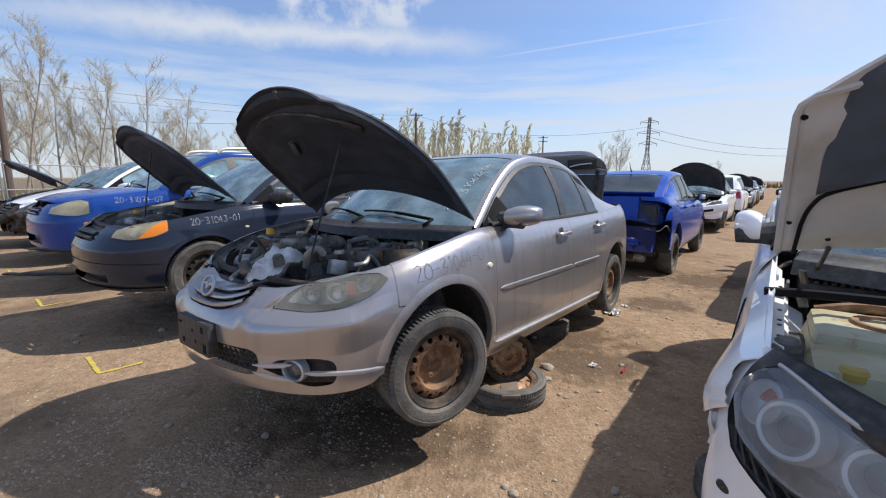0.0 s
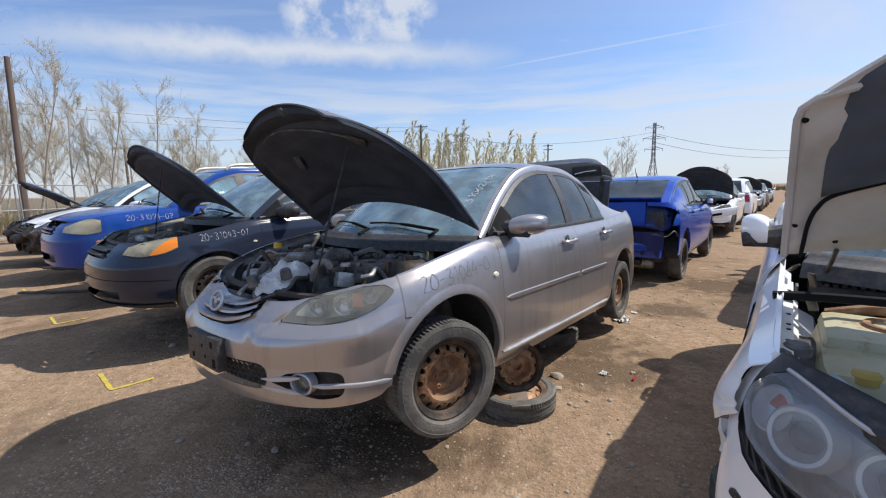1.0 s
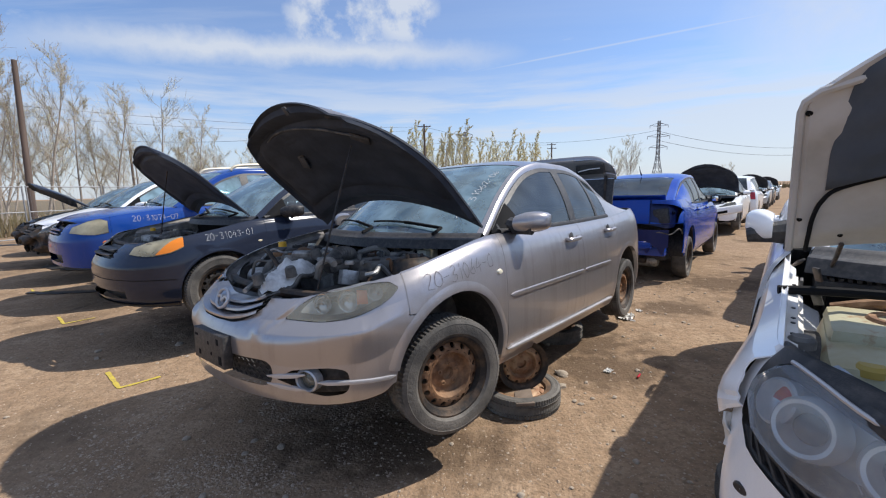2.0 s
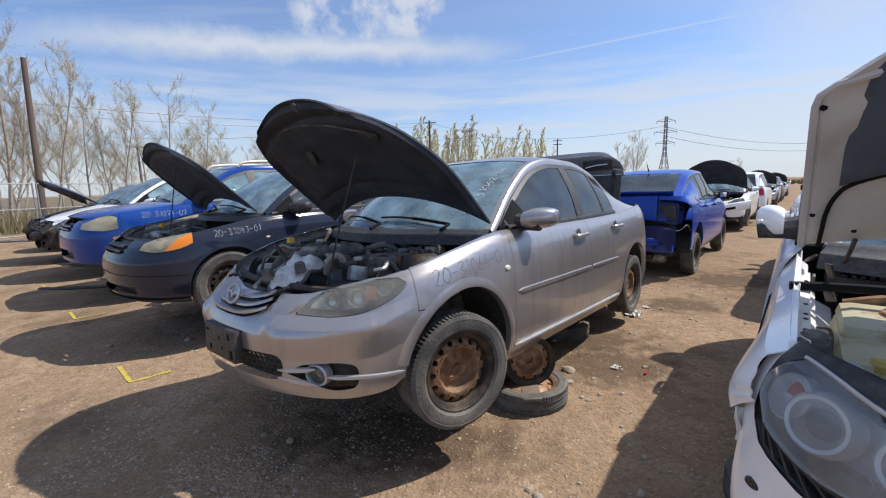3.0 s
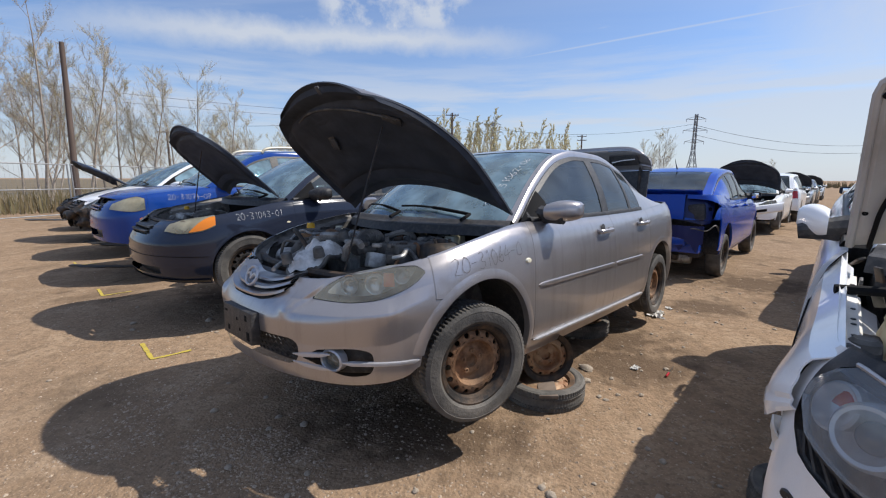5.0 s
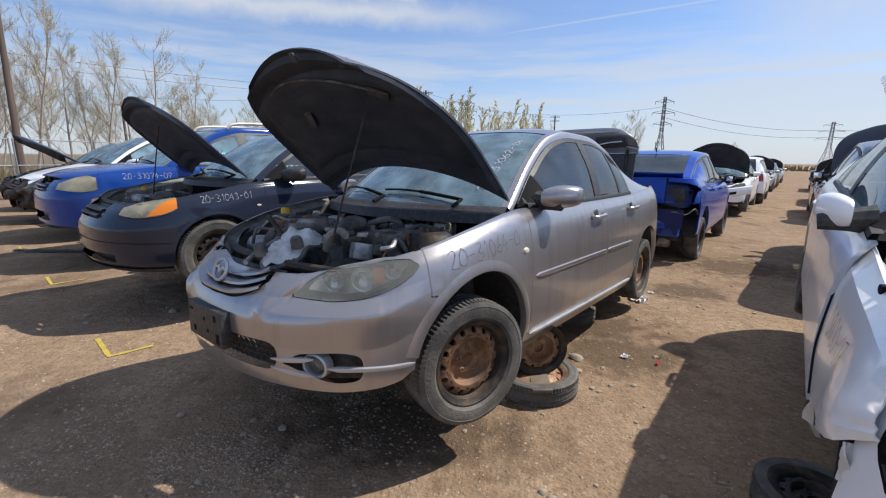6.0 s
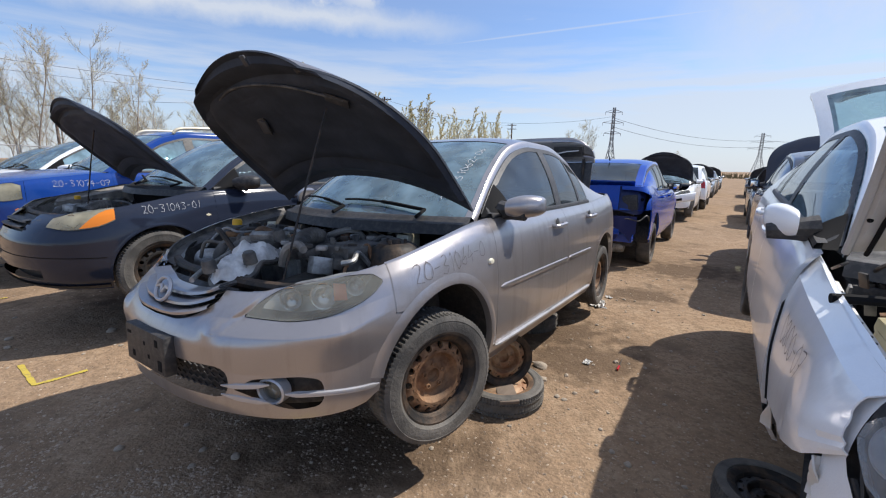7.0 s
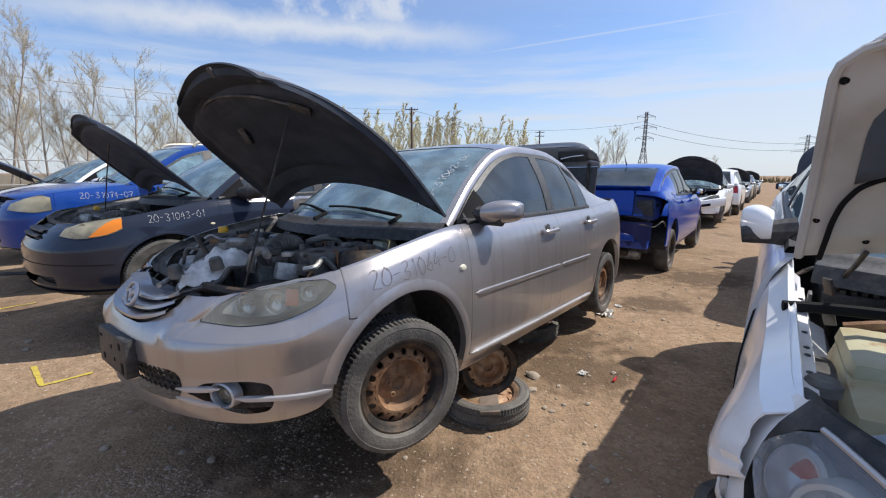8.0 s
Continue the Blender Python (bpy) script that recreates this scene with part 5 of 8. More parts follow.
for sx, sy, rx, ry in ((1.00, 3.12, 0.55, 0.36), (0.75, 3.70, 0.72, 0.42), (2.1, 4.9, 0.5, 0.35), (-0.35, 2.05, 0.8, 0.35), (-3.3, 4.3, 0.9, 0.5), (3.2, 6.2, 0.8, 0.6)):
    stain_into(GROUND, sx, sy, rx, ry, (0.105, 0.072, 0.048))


def ground_height(x, y):
    return 0.018 * noise.noise(Vector((x * 0.35, y * 0.35, 0))) + 0.010 * noise.noise(Vector((x * 1.3, y * 1.3, 4))) + 0.004 * noise.noise(Vector((x * 5, y * 5, 9)))


def build_ground():
    bm = bmesh.new()
    steps = sorted(set([round(v, 3) for v in np.arange(-8, 12.01, 0.10)] + [-3000, -800, -300, -120, -60, -35, -22, -14, -11, -9, 14, 17, 22, 30, 45, 70, 120, 300, 800, 3000]))
    rows = []
    for y in steps:
        rows.append([Vector((x, y, ground_height(x, y) if abs(x) < 30 and abs(y) < 30 else 0)) for x in steps])
    grid(bm, rows)
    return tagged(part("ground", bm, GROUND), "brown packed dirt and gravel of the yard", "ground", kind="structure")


build_ground()

# ---------------------------------------------------------------- the cars

SHOULDER = curve((0, 0.580), (0.342, 0.583), (0.591, 0.586), (0.725, 0.602), (0.777, 0.634), (0.82, 0.66))
RIDGE = curve((0.50, 0.27), (0.585, 0.342), (0.632, 0.390), (0.678, 0.438), (0.72, 0.476), (0.80, 0.53))


def sedan_relief(x, y, z):
    """The nose's raised middle with its two ridges, and the shoulder crease under the lamps."""
    if x < 0.25 or z < 0.40:
        return 0.0
    wide = 0.052 + 0.5 * max(0.0, 0.592 - z)
    u = min(max((RIDGE(max(z, 0.585)) + 0.046 - y) / wide, 0.0), 1.0)
    r = min(max((z - 0.42) / 0.24, 0.0), 1.0)
    zs = SHOULDER(y)
    tent = max(0.0, 1 - (zs - z) / 0.13) if z < zs else max(0.0, 1 - (z - zs) / 0.050)
    fade = min(max((0.84 - y) / 0.12, 0.0), 1.0) * min(max((y - 0.30) / 0.06, 0.0), 1.0)
    return 0.036 * u * u * (3 - 2 * u) * r * r * (3 - 2 * r) + 0.026 * tent * fade


GREY_BODY = Body(relief=sedan_relief, fine=115, W=0.868, xf=0.79, xr=-3.53, Ln=0.85, Lt=0.85, nf=2.35, nr=3.0, hub=0.33, ra=0.372,
             front=((0, -0.10), (0.12, -0.03), (0.35, 0), (0.52, -0.003), (0.66, -0.012), (0.76, -0.040), (0.87, -0.092), (1, -0.17)),
             top=((0.9, 0.69), (0.7, 0.715), (0.6, 0.742), (0.45, 0.778), (0.3, 0.812), (0, 0.878), (-0.45, 0.945), (-1.2, 0.955), (-2.3, 0.99), (-3.0, 1.045), (-3.6, 1.06)),
             low=((0.9, 0.31), (0.75, 0.30), (0.6, 0.288), (0.5, 0.298), (0.42, 0.322), (0.37, 0.36), (0.3, 0.36), (0.2, 0.30), (-0.5, 0.2), (-2.4, 0.2), (-3.0, 0.26), (-3.6, 0.34)))
SEDAN = dict(x=(-0.42, -1.12, -2.22, -2.98),
             rz=((-0.40, 0.93), (-0.75, 1.19), (-1.12, 1.375), (-1.35, 1.415), (-1.7, 1.42), (-2.22, 1.35), (-2.6, 1.20), (-3.0, 1.035)),
             ry=((-0.40, 0.70), (-1.12, 0.575), (-1.7, 0.57), (-2.3, 0.555), (-3.0, 0.62)),
             bend=((-0.40, 0.17), (-1.12, 0.08), (-1.5, 0.0), (-2.22, -0.06), (-3.0, -0.20)),
             crown=((-0.40, 0.0), (-1.12, 0.03), (-1.7, 0.042), (-2.22, 0.03), (-3.0, 0.0)),
             sides=(-0.70, -1.46, -1.57, -2.26), rear_split=-2.02, tw=0.955)
GREY_NOSE = dict(xb=0.305, lamp_x=(0.335, 0.714), lamp_lo=((0.335, 0.754), (0.37, 0.722), (0.435, 0.684), (0.54, 0.646), (0.63, 0.635), (0.714, 0.637)),
                 lamp_hi=((0.335, 0.758), (0.37, 0.777), (0.45, 0.772), (0.54, 0.754), (0.62, 0.736), (0.655, 0.720), (0.692, 0.684), (0.714, 0.640)), crease=SHOULDER,
                 grille=(0.30, 0.600, 0.70), grille_rise=0.075, mouth=(0.41, 0.36, 0.472), fog_x=(0.535, 0.715),
                 mouth_round=0.05, lens_mat=CLOUDED_LENS, fog_steps=(0.537, 0.541, 0.547, 0.556),
                 fog_lo=((0.535, 0.385), (0.537, 0.365), (0.541, 0.353), (0.547, 0.344), (0.556, 0.337), (0.6, 0.33), (0.715, 0.395)), fog_hi=((0.535, 0.395), (0.537, 0.415), (0.541, 0.427), (0.547, 0.435), (0.556, 0.441), (0.6, 0.45), (0.68, 0.44), (0.715, 0.40)), tuck=(0.208, 0.634),
                 bowls=((0.630, 0.690, 0.040), (0.535, 0.703, 0.044), (0.425, 0.735, 0.032)), bowl_mats=(CHROME, CHROME, CHROME))


def grey_extras(root, B, mat):
    """Badge ring, plate bracket, fog lamps, mouldings and marks of the grey sedan."""
    bm = bmesh.new()
    m = Matrix.Translation((0.735, 0.0, 0.690)) @ pose(0, 0, 0, 0, 0, -90) @ pose(0, 0, 0, 22)
    ring = [(0.054 + 0.008 * math.cos(a), 0.008 * math.sin(a)) for a in np.linspace(0, 2 * math.pi, 9)]
    lathe(bm, ring, 32, m @ Matrix.Diagonal((1.0, 1, 0.82, 1)))
    tube(bm, [m @ Vector(p) for p in ((-0.05, 0, 0.006), (-0.02, 0, 0.012), (0, 0, -0.012), (0.02, 0, 0.012), (0.05, 0, 0.006))], 0.008, 6)
    part("badge", bm, BRIGHT_TRIM, root, "silver oval badge")
    bm = bmesh.new()
    box(bm, 0.78, 0.822, -0.145, 0.178, 0.405, 0.553, bevel=0.008)
    plate = part("plate_bracket", bm, BLACK_PLASTIC, root, "empty black licence plate bracket")
    for y, z, w, h in ((-0.11, 0.52, 0.018, 0.006), (-0.08, 0.44, 0.012, 0.012), (0.02, 0.50, 0.008, 0.008), (0.05, 0.455, 0.008, 0.008), (0.12, 0.52, 0.012, 0.014), (0.14, 0.44, 0.016, 0.02)):
        bm = bmesh.new()
        box(bm, 0.819, 0.8235, y - w, y + w, z - h, z + h, bevel=0.002)
        part("bracket_slot", bm, MATTE_BLACK, plate)
    for s in (1, -1):
        p = B.at(0.655, 0.39, s, -0.03)
        way = Vector((0.93, s * 0.33, -0.05)).normalized()
        m = Matrix.Translation(p) @ way.to_track_quat("Y", "Z").to_matrix().to_4x4()
        bm = bmesh.new()
        lathe(bm, [(0.038, -0.02), (0.040, 0.016), (0.044, 0.020), (0.050, 0.016), (0.054, -0.02)], 30, m @ Matrix.Diagonal((1.10, 1, 1, 1)))
        fog = part("fog_lamp", bm, BRIGHT_TRIM, root, "round fog lamp with silver ring")
        bm = bmesh.new()
        lathe(bm, [(0.001, 0.012), (0.02, 0.010), (0.038, 0.0)], 24, m @ Matrix.Diagonal((1.12, 1, 1, 1)))
        part("fog_lens", bm, LENS, fog)
        bm = bmesh.new()
        lathe(bm, [(0.001, -0.045), (0.02, -0.035), (0.038, -0.004)], 24, m)
        part("fog_bowl", bm, CHROME, fog)
        bm = bmesh.new()
        B.skin(0.52, 0.73, 0.32, 0.46, s, 4, 0.0, -0.06, bm=bm)
        part("fog_pocket", bm, BLACK_PLASTIC, root)
        zs = curve((0.30, 0.395), (0.45, 0.385), (0.60, 0.388), (0.72, 0.40))
        side_strip(root, B, 0.372, 0.625, zs, 0.020, 0.009, BRIGHT_TRIM, s, "bumper_strip")
        for za, zb in ((0.425, 0.405), (0.352, 0.375)):
            side_strip(root, B, 0.655, 0.735, curve((0.64, za), (0.74, zb)), 0.022, 0.006, BRIGHT_TRIM, s, "bumper_fin")
        side_strip(root, B, -1.53, -0.45, lambda x: 0.600 - 0.004 * x, 0.030, 0.011, mat, s)
        side_strip(root, B, -2.13, -1.555, lambda x: 0.600 - 0.004 * x, 0.030, 0.011, mat, s)
        sk = curve((-0.40, 0.292), (-1.3, 0.282), (-2.26, 0.272))
        side_strip(root, B, -2.24, -0.43, sk, 0.024, 0.018, BRIGHT_TRIM, s, "side_skirt")
        part("lamp_reflector", B.skin(0.462, 0.502, 0.698, 0.750, s, 3, 0.0, -0.002), AMBER_RED, root, "reddish amber reflector in the headlight")
        bm = bmesh.new()
        p = B.at(-0.345, 0.748, s, 0.0)
        lathe(bm, [(0.001, 0.012), (0.014, 0.010), (0.019, 0.0)], 18, Matrix.Translation(p) @ Matrix.Diagonal((1.35, s, 0.8, 1)))
        part("side_marker", bm, WHITE_PLASTIC, root, "small clear side marker")




def stand(x, y, top, turn=0.0, R=0.29, rim_turn=12.0, lean=0.0, kind="all_rust", plate=0.0):
    """A jack stand made of wheels: a tyre flat on the ground, a rim upright on it."""
    root = thing("wheel_stand", ROW @ pose(x, y, 0, 0, 0, turn), "stand of a flat tyre and an upright rusty rim", "stand", "wheel stands under cars")
    wheel(root, pose(0, 0, 0.064, 90), R=R, r=R * 0.70, w=0.125, tread=True, kind=kind, holes=12)
    base = 0.075 + plate
    if plate:
        bm = bmesh.new()
        lathe(bm, [(0.0005, plate), (0.07, plate), (0.13, plate * 0.8), (0.15, plate * 0.3), (0.155, 0.0)], 28, pose(0.02, 0, 0.075, 90))
        part("hub_plate", bm, PALE_RUST, root, "worn rusty hub plate")
        bm = bmesh.new()
        box(bm, -0.13, 0.10, -0.055, 0.055, 0.0, 0.018, pose(0.13, 0.10, base - 0.012, 4, -3, 35), bevel=0.004)
        part("wood_block", bm, OLD_BOARD, root, "split grey board")
    q = (top - base) / 2
    if q > 0.05:
        barrel, disc, nuts = steel_rim(q - 0.004, 0.15, 10)
        b = part("upright_rim", barrel, DARK_STEEL if plate else RUST, root, "upright rusty rim", at=pose(0.0, 0.0, base + q, 0, lean, rim_turn))
        part("wheel_disc", disc, PALE_RUST, b)
    return root


OLD_BOARD = noise_into(material("old_grey_board", (0.22, 0.17, 0.13), 0.9), 8, 0.35, 0.7, (0.24, 0.19, 0.15), (0.12, 0.09, 0.07), stretch=(0.15, 1, 1), bump=0.4, bump_scale=40)


def crumple(root, names, amp, scale, seed, ahead=-0.2, side=0):
    """Bends sheet metal out of shape in front of a station."""
    for o in root.children:
        if o.name.split(".")[0] in names:
            for v in o.data.vertices:
                if v.co.x > ahead and v.co.y * side >= 0:
                    k = min(1.0, (v.co.x - ahead) / 0.4)
                    q = v.co * scale + Vector((seed, seed, seed))
                    v.co += Vector((noise.noise(q), noise.noise(q + Vector((5, 1, 2))), noise.noise(q + Vector((9, 4, 7))))) * amp * k


def prop_rod(root, a, b, r=0.0045):
    bm = bmesh.new()
    tube(bm, [a, Vector(a).lerp(Vector(b), 0.5) + Vector((0.004, 0, 0)), b], r, 6)
    part("prop_rod", bm, DARK_STEEL, root, "thin steel hood prop")


def fender_writing(root, B, text, x, z, size, side, mat, lean=0.0, r=0.004, slope=0.0, seed=1):
    """Hand-written stock number on the side of a car."""
    d = -1 if side > 0 else 1
    written("chalk_figure", strokes(text, size, lambda u, v: B.at(x + d * u, z + v + slope * u, side, 0.0025), r, seed=seed), mat, root, "hand-written figure of a stock number")


# grey sedan, the main one
grey_car = car("grey_sedan", ROW @ pose(0, 0, 0.199, 1.26, -2.06, 0), "dusty grey metallic sedan on rusty wheels, hood propped open", GREY_BODY, GREY_PAINT, SEDAN, droop=0.045, tread=True, steer=-18,
            rims=dict(R=0.288, r=0.188), cuts=(-0.415, -1.54, -2.32), lamp=dict(x=(0.302,)), mirror_x=-0.62, deck=False,
            fender_low=lambda x: max(GREY_BODY.arch(x), 0.640 if x > 0.206 else 0.0))
nose_parts(grey_car, GREY_BODY, GREY_PAINT, GREY_NOSE)
grey_extras(grey_car, GREY_BODY, GREY_PAINT)
arch_lips(grey_car, GREY_BODY, GREY_PAINT, 0.040, 0.0045, 12)
cowl_and_wipers(grey_car, GREY_BODY, SEDAN)
engine_bay(grey_car, GREY_BODY, -0.36, 0.62, DUSTY_PLASTIC)
engine_parts(grey_car, GREY_BODY, -0.36, 0.62, lift=0.10, busy=34)
GREY_HOOD = hood_part(grey_car, GREY_BODY, GREY_PAINT, (-0.42, 0.94), 50, -0.36, 0.672, (0.2, 0.10), 0.03, inset=0.055, pad=UNDERSIDE)


def hood_fitting(made, x, y, w, d, h, mat, turn=0.0, name="hood_vent", lift=0.046, label=""):
    """A small moulded piece on a hood's underside."""
    hood, m, rows = made
    p = min((q for r in rows for q in r), key=lambda q: (q.x - x) ** 2 + (q.y - y) ** 2)
    bm = bmesh.new()
    box(bm, -w, w, -d, d, -h, 0.0, pose(0, 0, 0, 0, 0, turn), bevel=min(w, d, h) * 0.4)
    part(name, bm, mat, hood, label, at=pose(x, y, p.z - lift))


GREY_AT = pose(0, 0, 0.199, 1.26, -2.06, 0)
for place, w, d, turn, mat in (((0.087, -0.28, 1.573), 0.055, 0.032, 12, BLACK_PLASTIC), ((0.080, -0.265, 1.568), 0.034, 0.022, 12, VENT_GREY), ((0.39, 0.077, 1.779), 0.022, 0.014, 0, VENT_GREY), ((0.186, 0.38, 1.634), 0.02, 0.06, 25, BLACK_PLASTIC)):
    q = GREY_HOOD[1].inverted() @ GREY_AT.inverted() @ Vector(place)
    hood_fitting(GREY_HOOD, q.x, q.y, w, d, 0.010, mat, turn, lift=0.046 if mat is BLACK_PLASTIC else 0.052)
for y in (-0.52, 0.30):
    hood_fitting(GREY_HOOD, 0.53 if y > 0 else 0.36, y * 1.15, 0.012, 0.03, 0.02, BLACK_PLASTIC, 20 if y < 0 else -15, "rubber_stop", 0.01)
bm = bmesh.new()
rim_way = GREY_HOOD[1].inverted()
tube(bm, [rim_way @ (p + Vector((0.006, 0, -0.005))) for p in smooth_path([(0.262, -0.37, 1.505), (0.296, -0.22, 1.531), (0.300, -0.04, 1.535), (0.272, 0.16, 1.513), (0.236, 0.32, 1.475), (0.205, 0.45, 1.440)], 6)], 0.006, 7)
part("pad_rim", bm, DUSTY_PLASTIC, GREY_HOOD[0], "worn front rim of the hood pad")
prop_rod(grey_car, GREY_AT.inverted() @ Vector((0.43, 0.345, 0.95)), GREY_AT.inverted() @ Vector((0.20, 0.36, 1.618)), 0.0045)
fender_writing(grey_car, GREY_BODY, "20-31064-0", 0.205, 0.728, 0.072, 1, DARK_MARK, r=0.0013, slope=0.11)
written("chalk_figure", strokes("20-31062-06", 0.088, lambda u, v: canopy_point(SEDAN, -0.52 - u * 0.68, 0.78 + 0.08 * u - v * 0.80, 0.004), 0.0034, seed=4), CHALK, grey_car, "white hand-written figure of a stock number")



def upright_lid(root):
    """The trunk lid, standing open, with a plate recess and a bright strip."""
    bm = bmesh.new()
    rows = []
    for v in np.linspace(0, 1, 17):
        row = []
        for j in range(33):
            t = j / 16 - 1
            edge = (1 - abs(t) ** 7)
            z = 1.36 + (0.165 + 0.115 * edge) * v
            row.append(Vector((-3.07 + 0.09 * v + 0.05 * (1 - t * t) * v - 0.30 * max(0, v - 0.72) ** 1.5 - 0.012 * (0.30 < v < 0.36), t * (0.60 - 0.05 * v ** 4), z - 0.10 * max(0, v - 0.82))))
        rows.append(row)
    grid(bm, rows)
    thicken(bm, 0.02)
    lid = part("trunk_lid", bm, GREY_PAINT, root, "open grey trunk lid standing upright")
    bm = bmesh.new()
    grid(bm, [[Vector((-3.00 - 0.06 * v, t * 0.585, 1.05 + 0.31 * v)) for t in np.linspace(-1, 1, 15)] for v in np.linspace(0, 1, 6)])
    thicken(bm, 0.02)
    part("lid_lining", bm, BLACK_PLASTIC, lid, "dark lower lid panel")
    bm = bmesh.new()
    tube(bm, [(-3.05, y, 1.368) for y in np.linspace(-0.585, 0.585, 9)], 0.008, 6)
    part("lid_strip", bm, CHROME, lid, "bright strip")
    for y, w, h, mat in ((0.34, 0.15, 0.055, BLACK_PLASTIC), (-0.16, 0.075, 0.018, BLACK_PLASTIC)):
        bm = bmesh.new()
        box(bm, -0.012, 0.010, -w, w, -h, h, bevel=0.009)
        rec = part("lid_recess", bm, mat, lid, "", at=pose(-2.995, y, 1.475, 0, 20))
        bm = bmesh.new()
        tube(bm, [(0.012, -w * 0.8, -h * 0.3), (0.014, 0, h * 0.1), (0.012, w * 0.8, h * 0.2)], h * 0.22, 6)
        part("recess_glint", bm, CHROME, rec)
    bm = bmesh.new()
    tube(bm, [(-2.965 - 0.0004 * k * k, 0.18 + 0.03 * k, 1.575) for k in range(9)], 0.006, 6)
    part("lid_trim", bm, CHROME, lid)
    for q in (1, -1):
        bm = bmesh.new()
        tube(bm, smooth_path([(-2.95, q * 0.5, 1.02), (-3.0, q * 0.5, 1.15), (-3.03, q * 0.5, 1.40)], 4), 0.014, 6)
        part("lid_hinge", bm, DARK_STEEL, lid)


upright_lid(grey_car)
LOOSE_WHITE = noise_into(material("chalky_lamp_back", (0.5, 0.5, 0.5), 0.8), 14, 0.35, 0.7, (0.80, 0.79, 0.77), (0.44, 0.43, 0.42), bump=0.6, bump_scale=24, distance=0.02)


def loose_lamp(m):
    """A headlight pulled out and laid in the engine bay, its chalky back up."""
    root = thing("loose_headlight", m, "removed headlight lying upside down in the engine bay", "headlight")
    bm = bmesh.new()
    rows = []
    for i in range(25):
        u = i / 24
        row = []
        for j in range(17):
            v = j / 16 - 0.5
            w = 0.17 * math.sin(math.pi * min(1, 0.12 + u * 0.9)) ** 0.5
            p = Vector(((u - 0.5) * 0.36, v * 2 * w * 0.60, 0.05 * (1 - (2 * v) ** 4) * (1 - (2 * u - 1) ** 4)))
            q = p * 14
            p.z += 0.045 * max(0, noise.noise(q)) + 0.02 * noise.noise(q * 2.7)
            row.append(p)
        rows.append(row)
    grid(bm, rows)
    part("lamp_back", bm, LOOSE_WHITE, root, "chalky grey lumpy housing", smooth=60)
    bm = bmesh.new()
    rim = [(r[0] if s else r[-1]) for s in (1, 0) for r in (rows if s else reversed(rows))]
    tube(bm, smooth_path([p - Vector((0, 0, 0.01)) for p in rim[::3]] + [rim[0] - Vector((0, 0, 0.01))], 3), 0.012, 6)
    part("lamp_rim", bm, DUSTY_PLASTIC, root, "black plastic rim")
    bm = bmesh.new()
    box(bm, -0.26, -0.22, -0.09, 0.10, -0.04, 0.02, pose(0, 0, 0, 0, 10, 8), bevel=0.008)
    tube(bm, smooth_path([(-0.24, -0.09, 0), (-0.16, -0.14, 0.01), (0.05, -0.15, 0.0), (0.2, -0.08, 0.02)], 6), 0.011, 7)
    part("lamp_bracket", bm, ALUMINIUM, root)
    for x, y in ((-0.20, 0.05), (0.15, -0.03), (0.05, 0.08)):
        bm = bmesh.new()
        lathe(bm, [(0.001, 0.03), (0.02, 0.03), (0.026, 0.02), (0.028, -0.02)], 14, pose(x, y, 0.06, 90))
        part("bulb_cap", bm, DUSTY_PLASTIC, root)
    return root


loose_lamp(ROW @ pose(0.42, 0.06, 0.965, 0, 12, 20))

stand(-0.79, 0.73, 0.425, 0, 0.262, -42, plate=0.035)
stand(-0.70, -0.60, 0.40, 60)
stand(-2.05, 0.35, 0.34, 10)
stand(-2.05, -0.55, 0.34, 80)

# white hatchback, crashed front
WHITE_BODY = Body(W=0.868, xf=0.75, xr=-3.45, Ln=0.45, Lt=0.75, nf=2.5, nr=3.2, hub=0.33, ra=0.372,
                  front=((0, -0.10), (0.12, -0.03), (0.35, 0), (0.7, -0.01), (0.9, -0.03), (1, -0.06)),
                  top=((0.9, 0.74), (0.7, 0.765), (0.6, 0.800), (0.5, 0.806), (0.43, 0.79), (0.2, 0.80), (-0.12, 0.828), (-0.5, 0.885), (-0.9, 0.925), (-1.3, 0.945), (-2.3, 0.99), (-3.0, 1.03), (-3.6, 1.05)),
                  low=((0.9, 0.26), (0.6, 0.25), (0.42, 0.26), (0.3, 0.28), (-0.5, 0.2), (-2.4, 0.2), (-3.0, 0.26), (-3.6, 0.34)))
HATCH = dict(SEDAN)
HATCH.update(x=(-0.46, -1.16, -2.75, -3.25), hatch=80,
             rz=((-0.44, 0.89), (-0.80, 1.13), (-1.16, 1.33), (-1.40, 1.385), (-1.9, 1.39), (-2.75, 1.31), (-3.0, 1.19), (-3.3, 1.0)),
             ry=((-0.44, 0.70), (-1.16, 0.575), (-1.7, 0.57), (-2.75, 0.54), (-3.3, 0.62)),
             bend=((-0.44, 0.17), (-1.16, 0.08), (-1.5, 0.0), (-2.75, -0.05), (-3.3, -0.10)),
             crown=((-0.44, 0.0), (-1.16, 0.03), (-1.7, 0.042), (-2.75, 0.03), (-3.3, 0.0)), sides=(-0.66, -1.46, -1.57, -2.5), rear_split=-2.2)
CLEAR_LENS = glass("clear_lamp_lens", (0.88, 0.91, 0.94), rough=0.06, mix=0.40, dusty=(0.66, 0.70, 0.74))
LAMP_DARK = noise_into(material("smoky_lamp_housing", (0.50, 0.54, 0.58), 0.35, 0.2), 5, 0.38, 0.72, (0.56, 0.60, 0.64), (0.24, 0.265, 0.29))
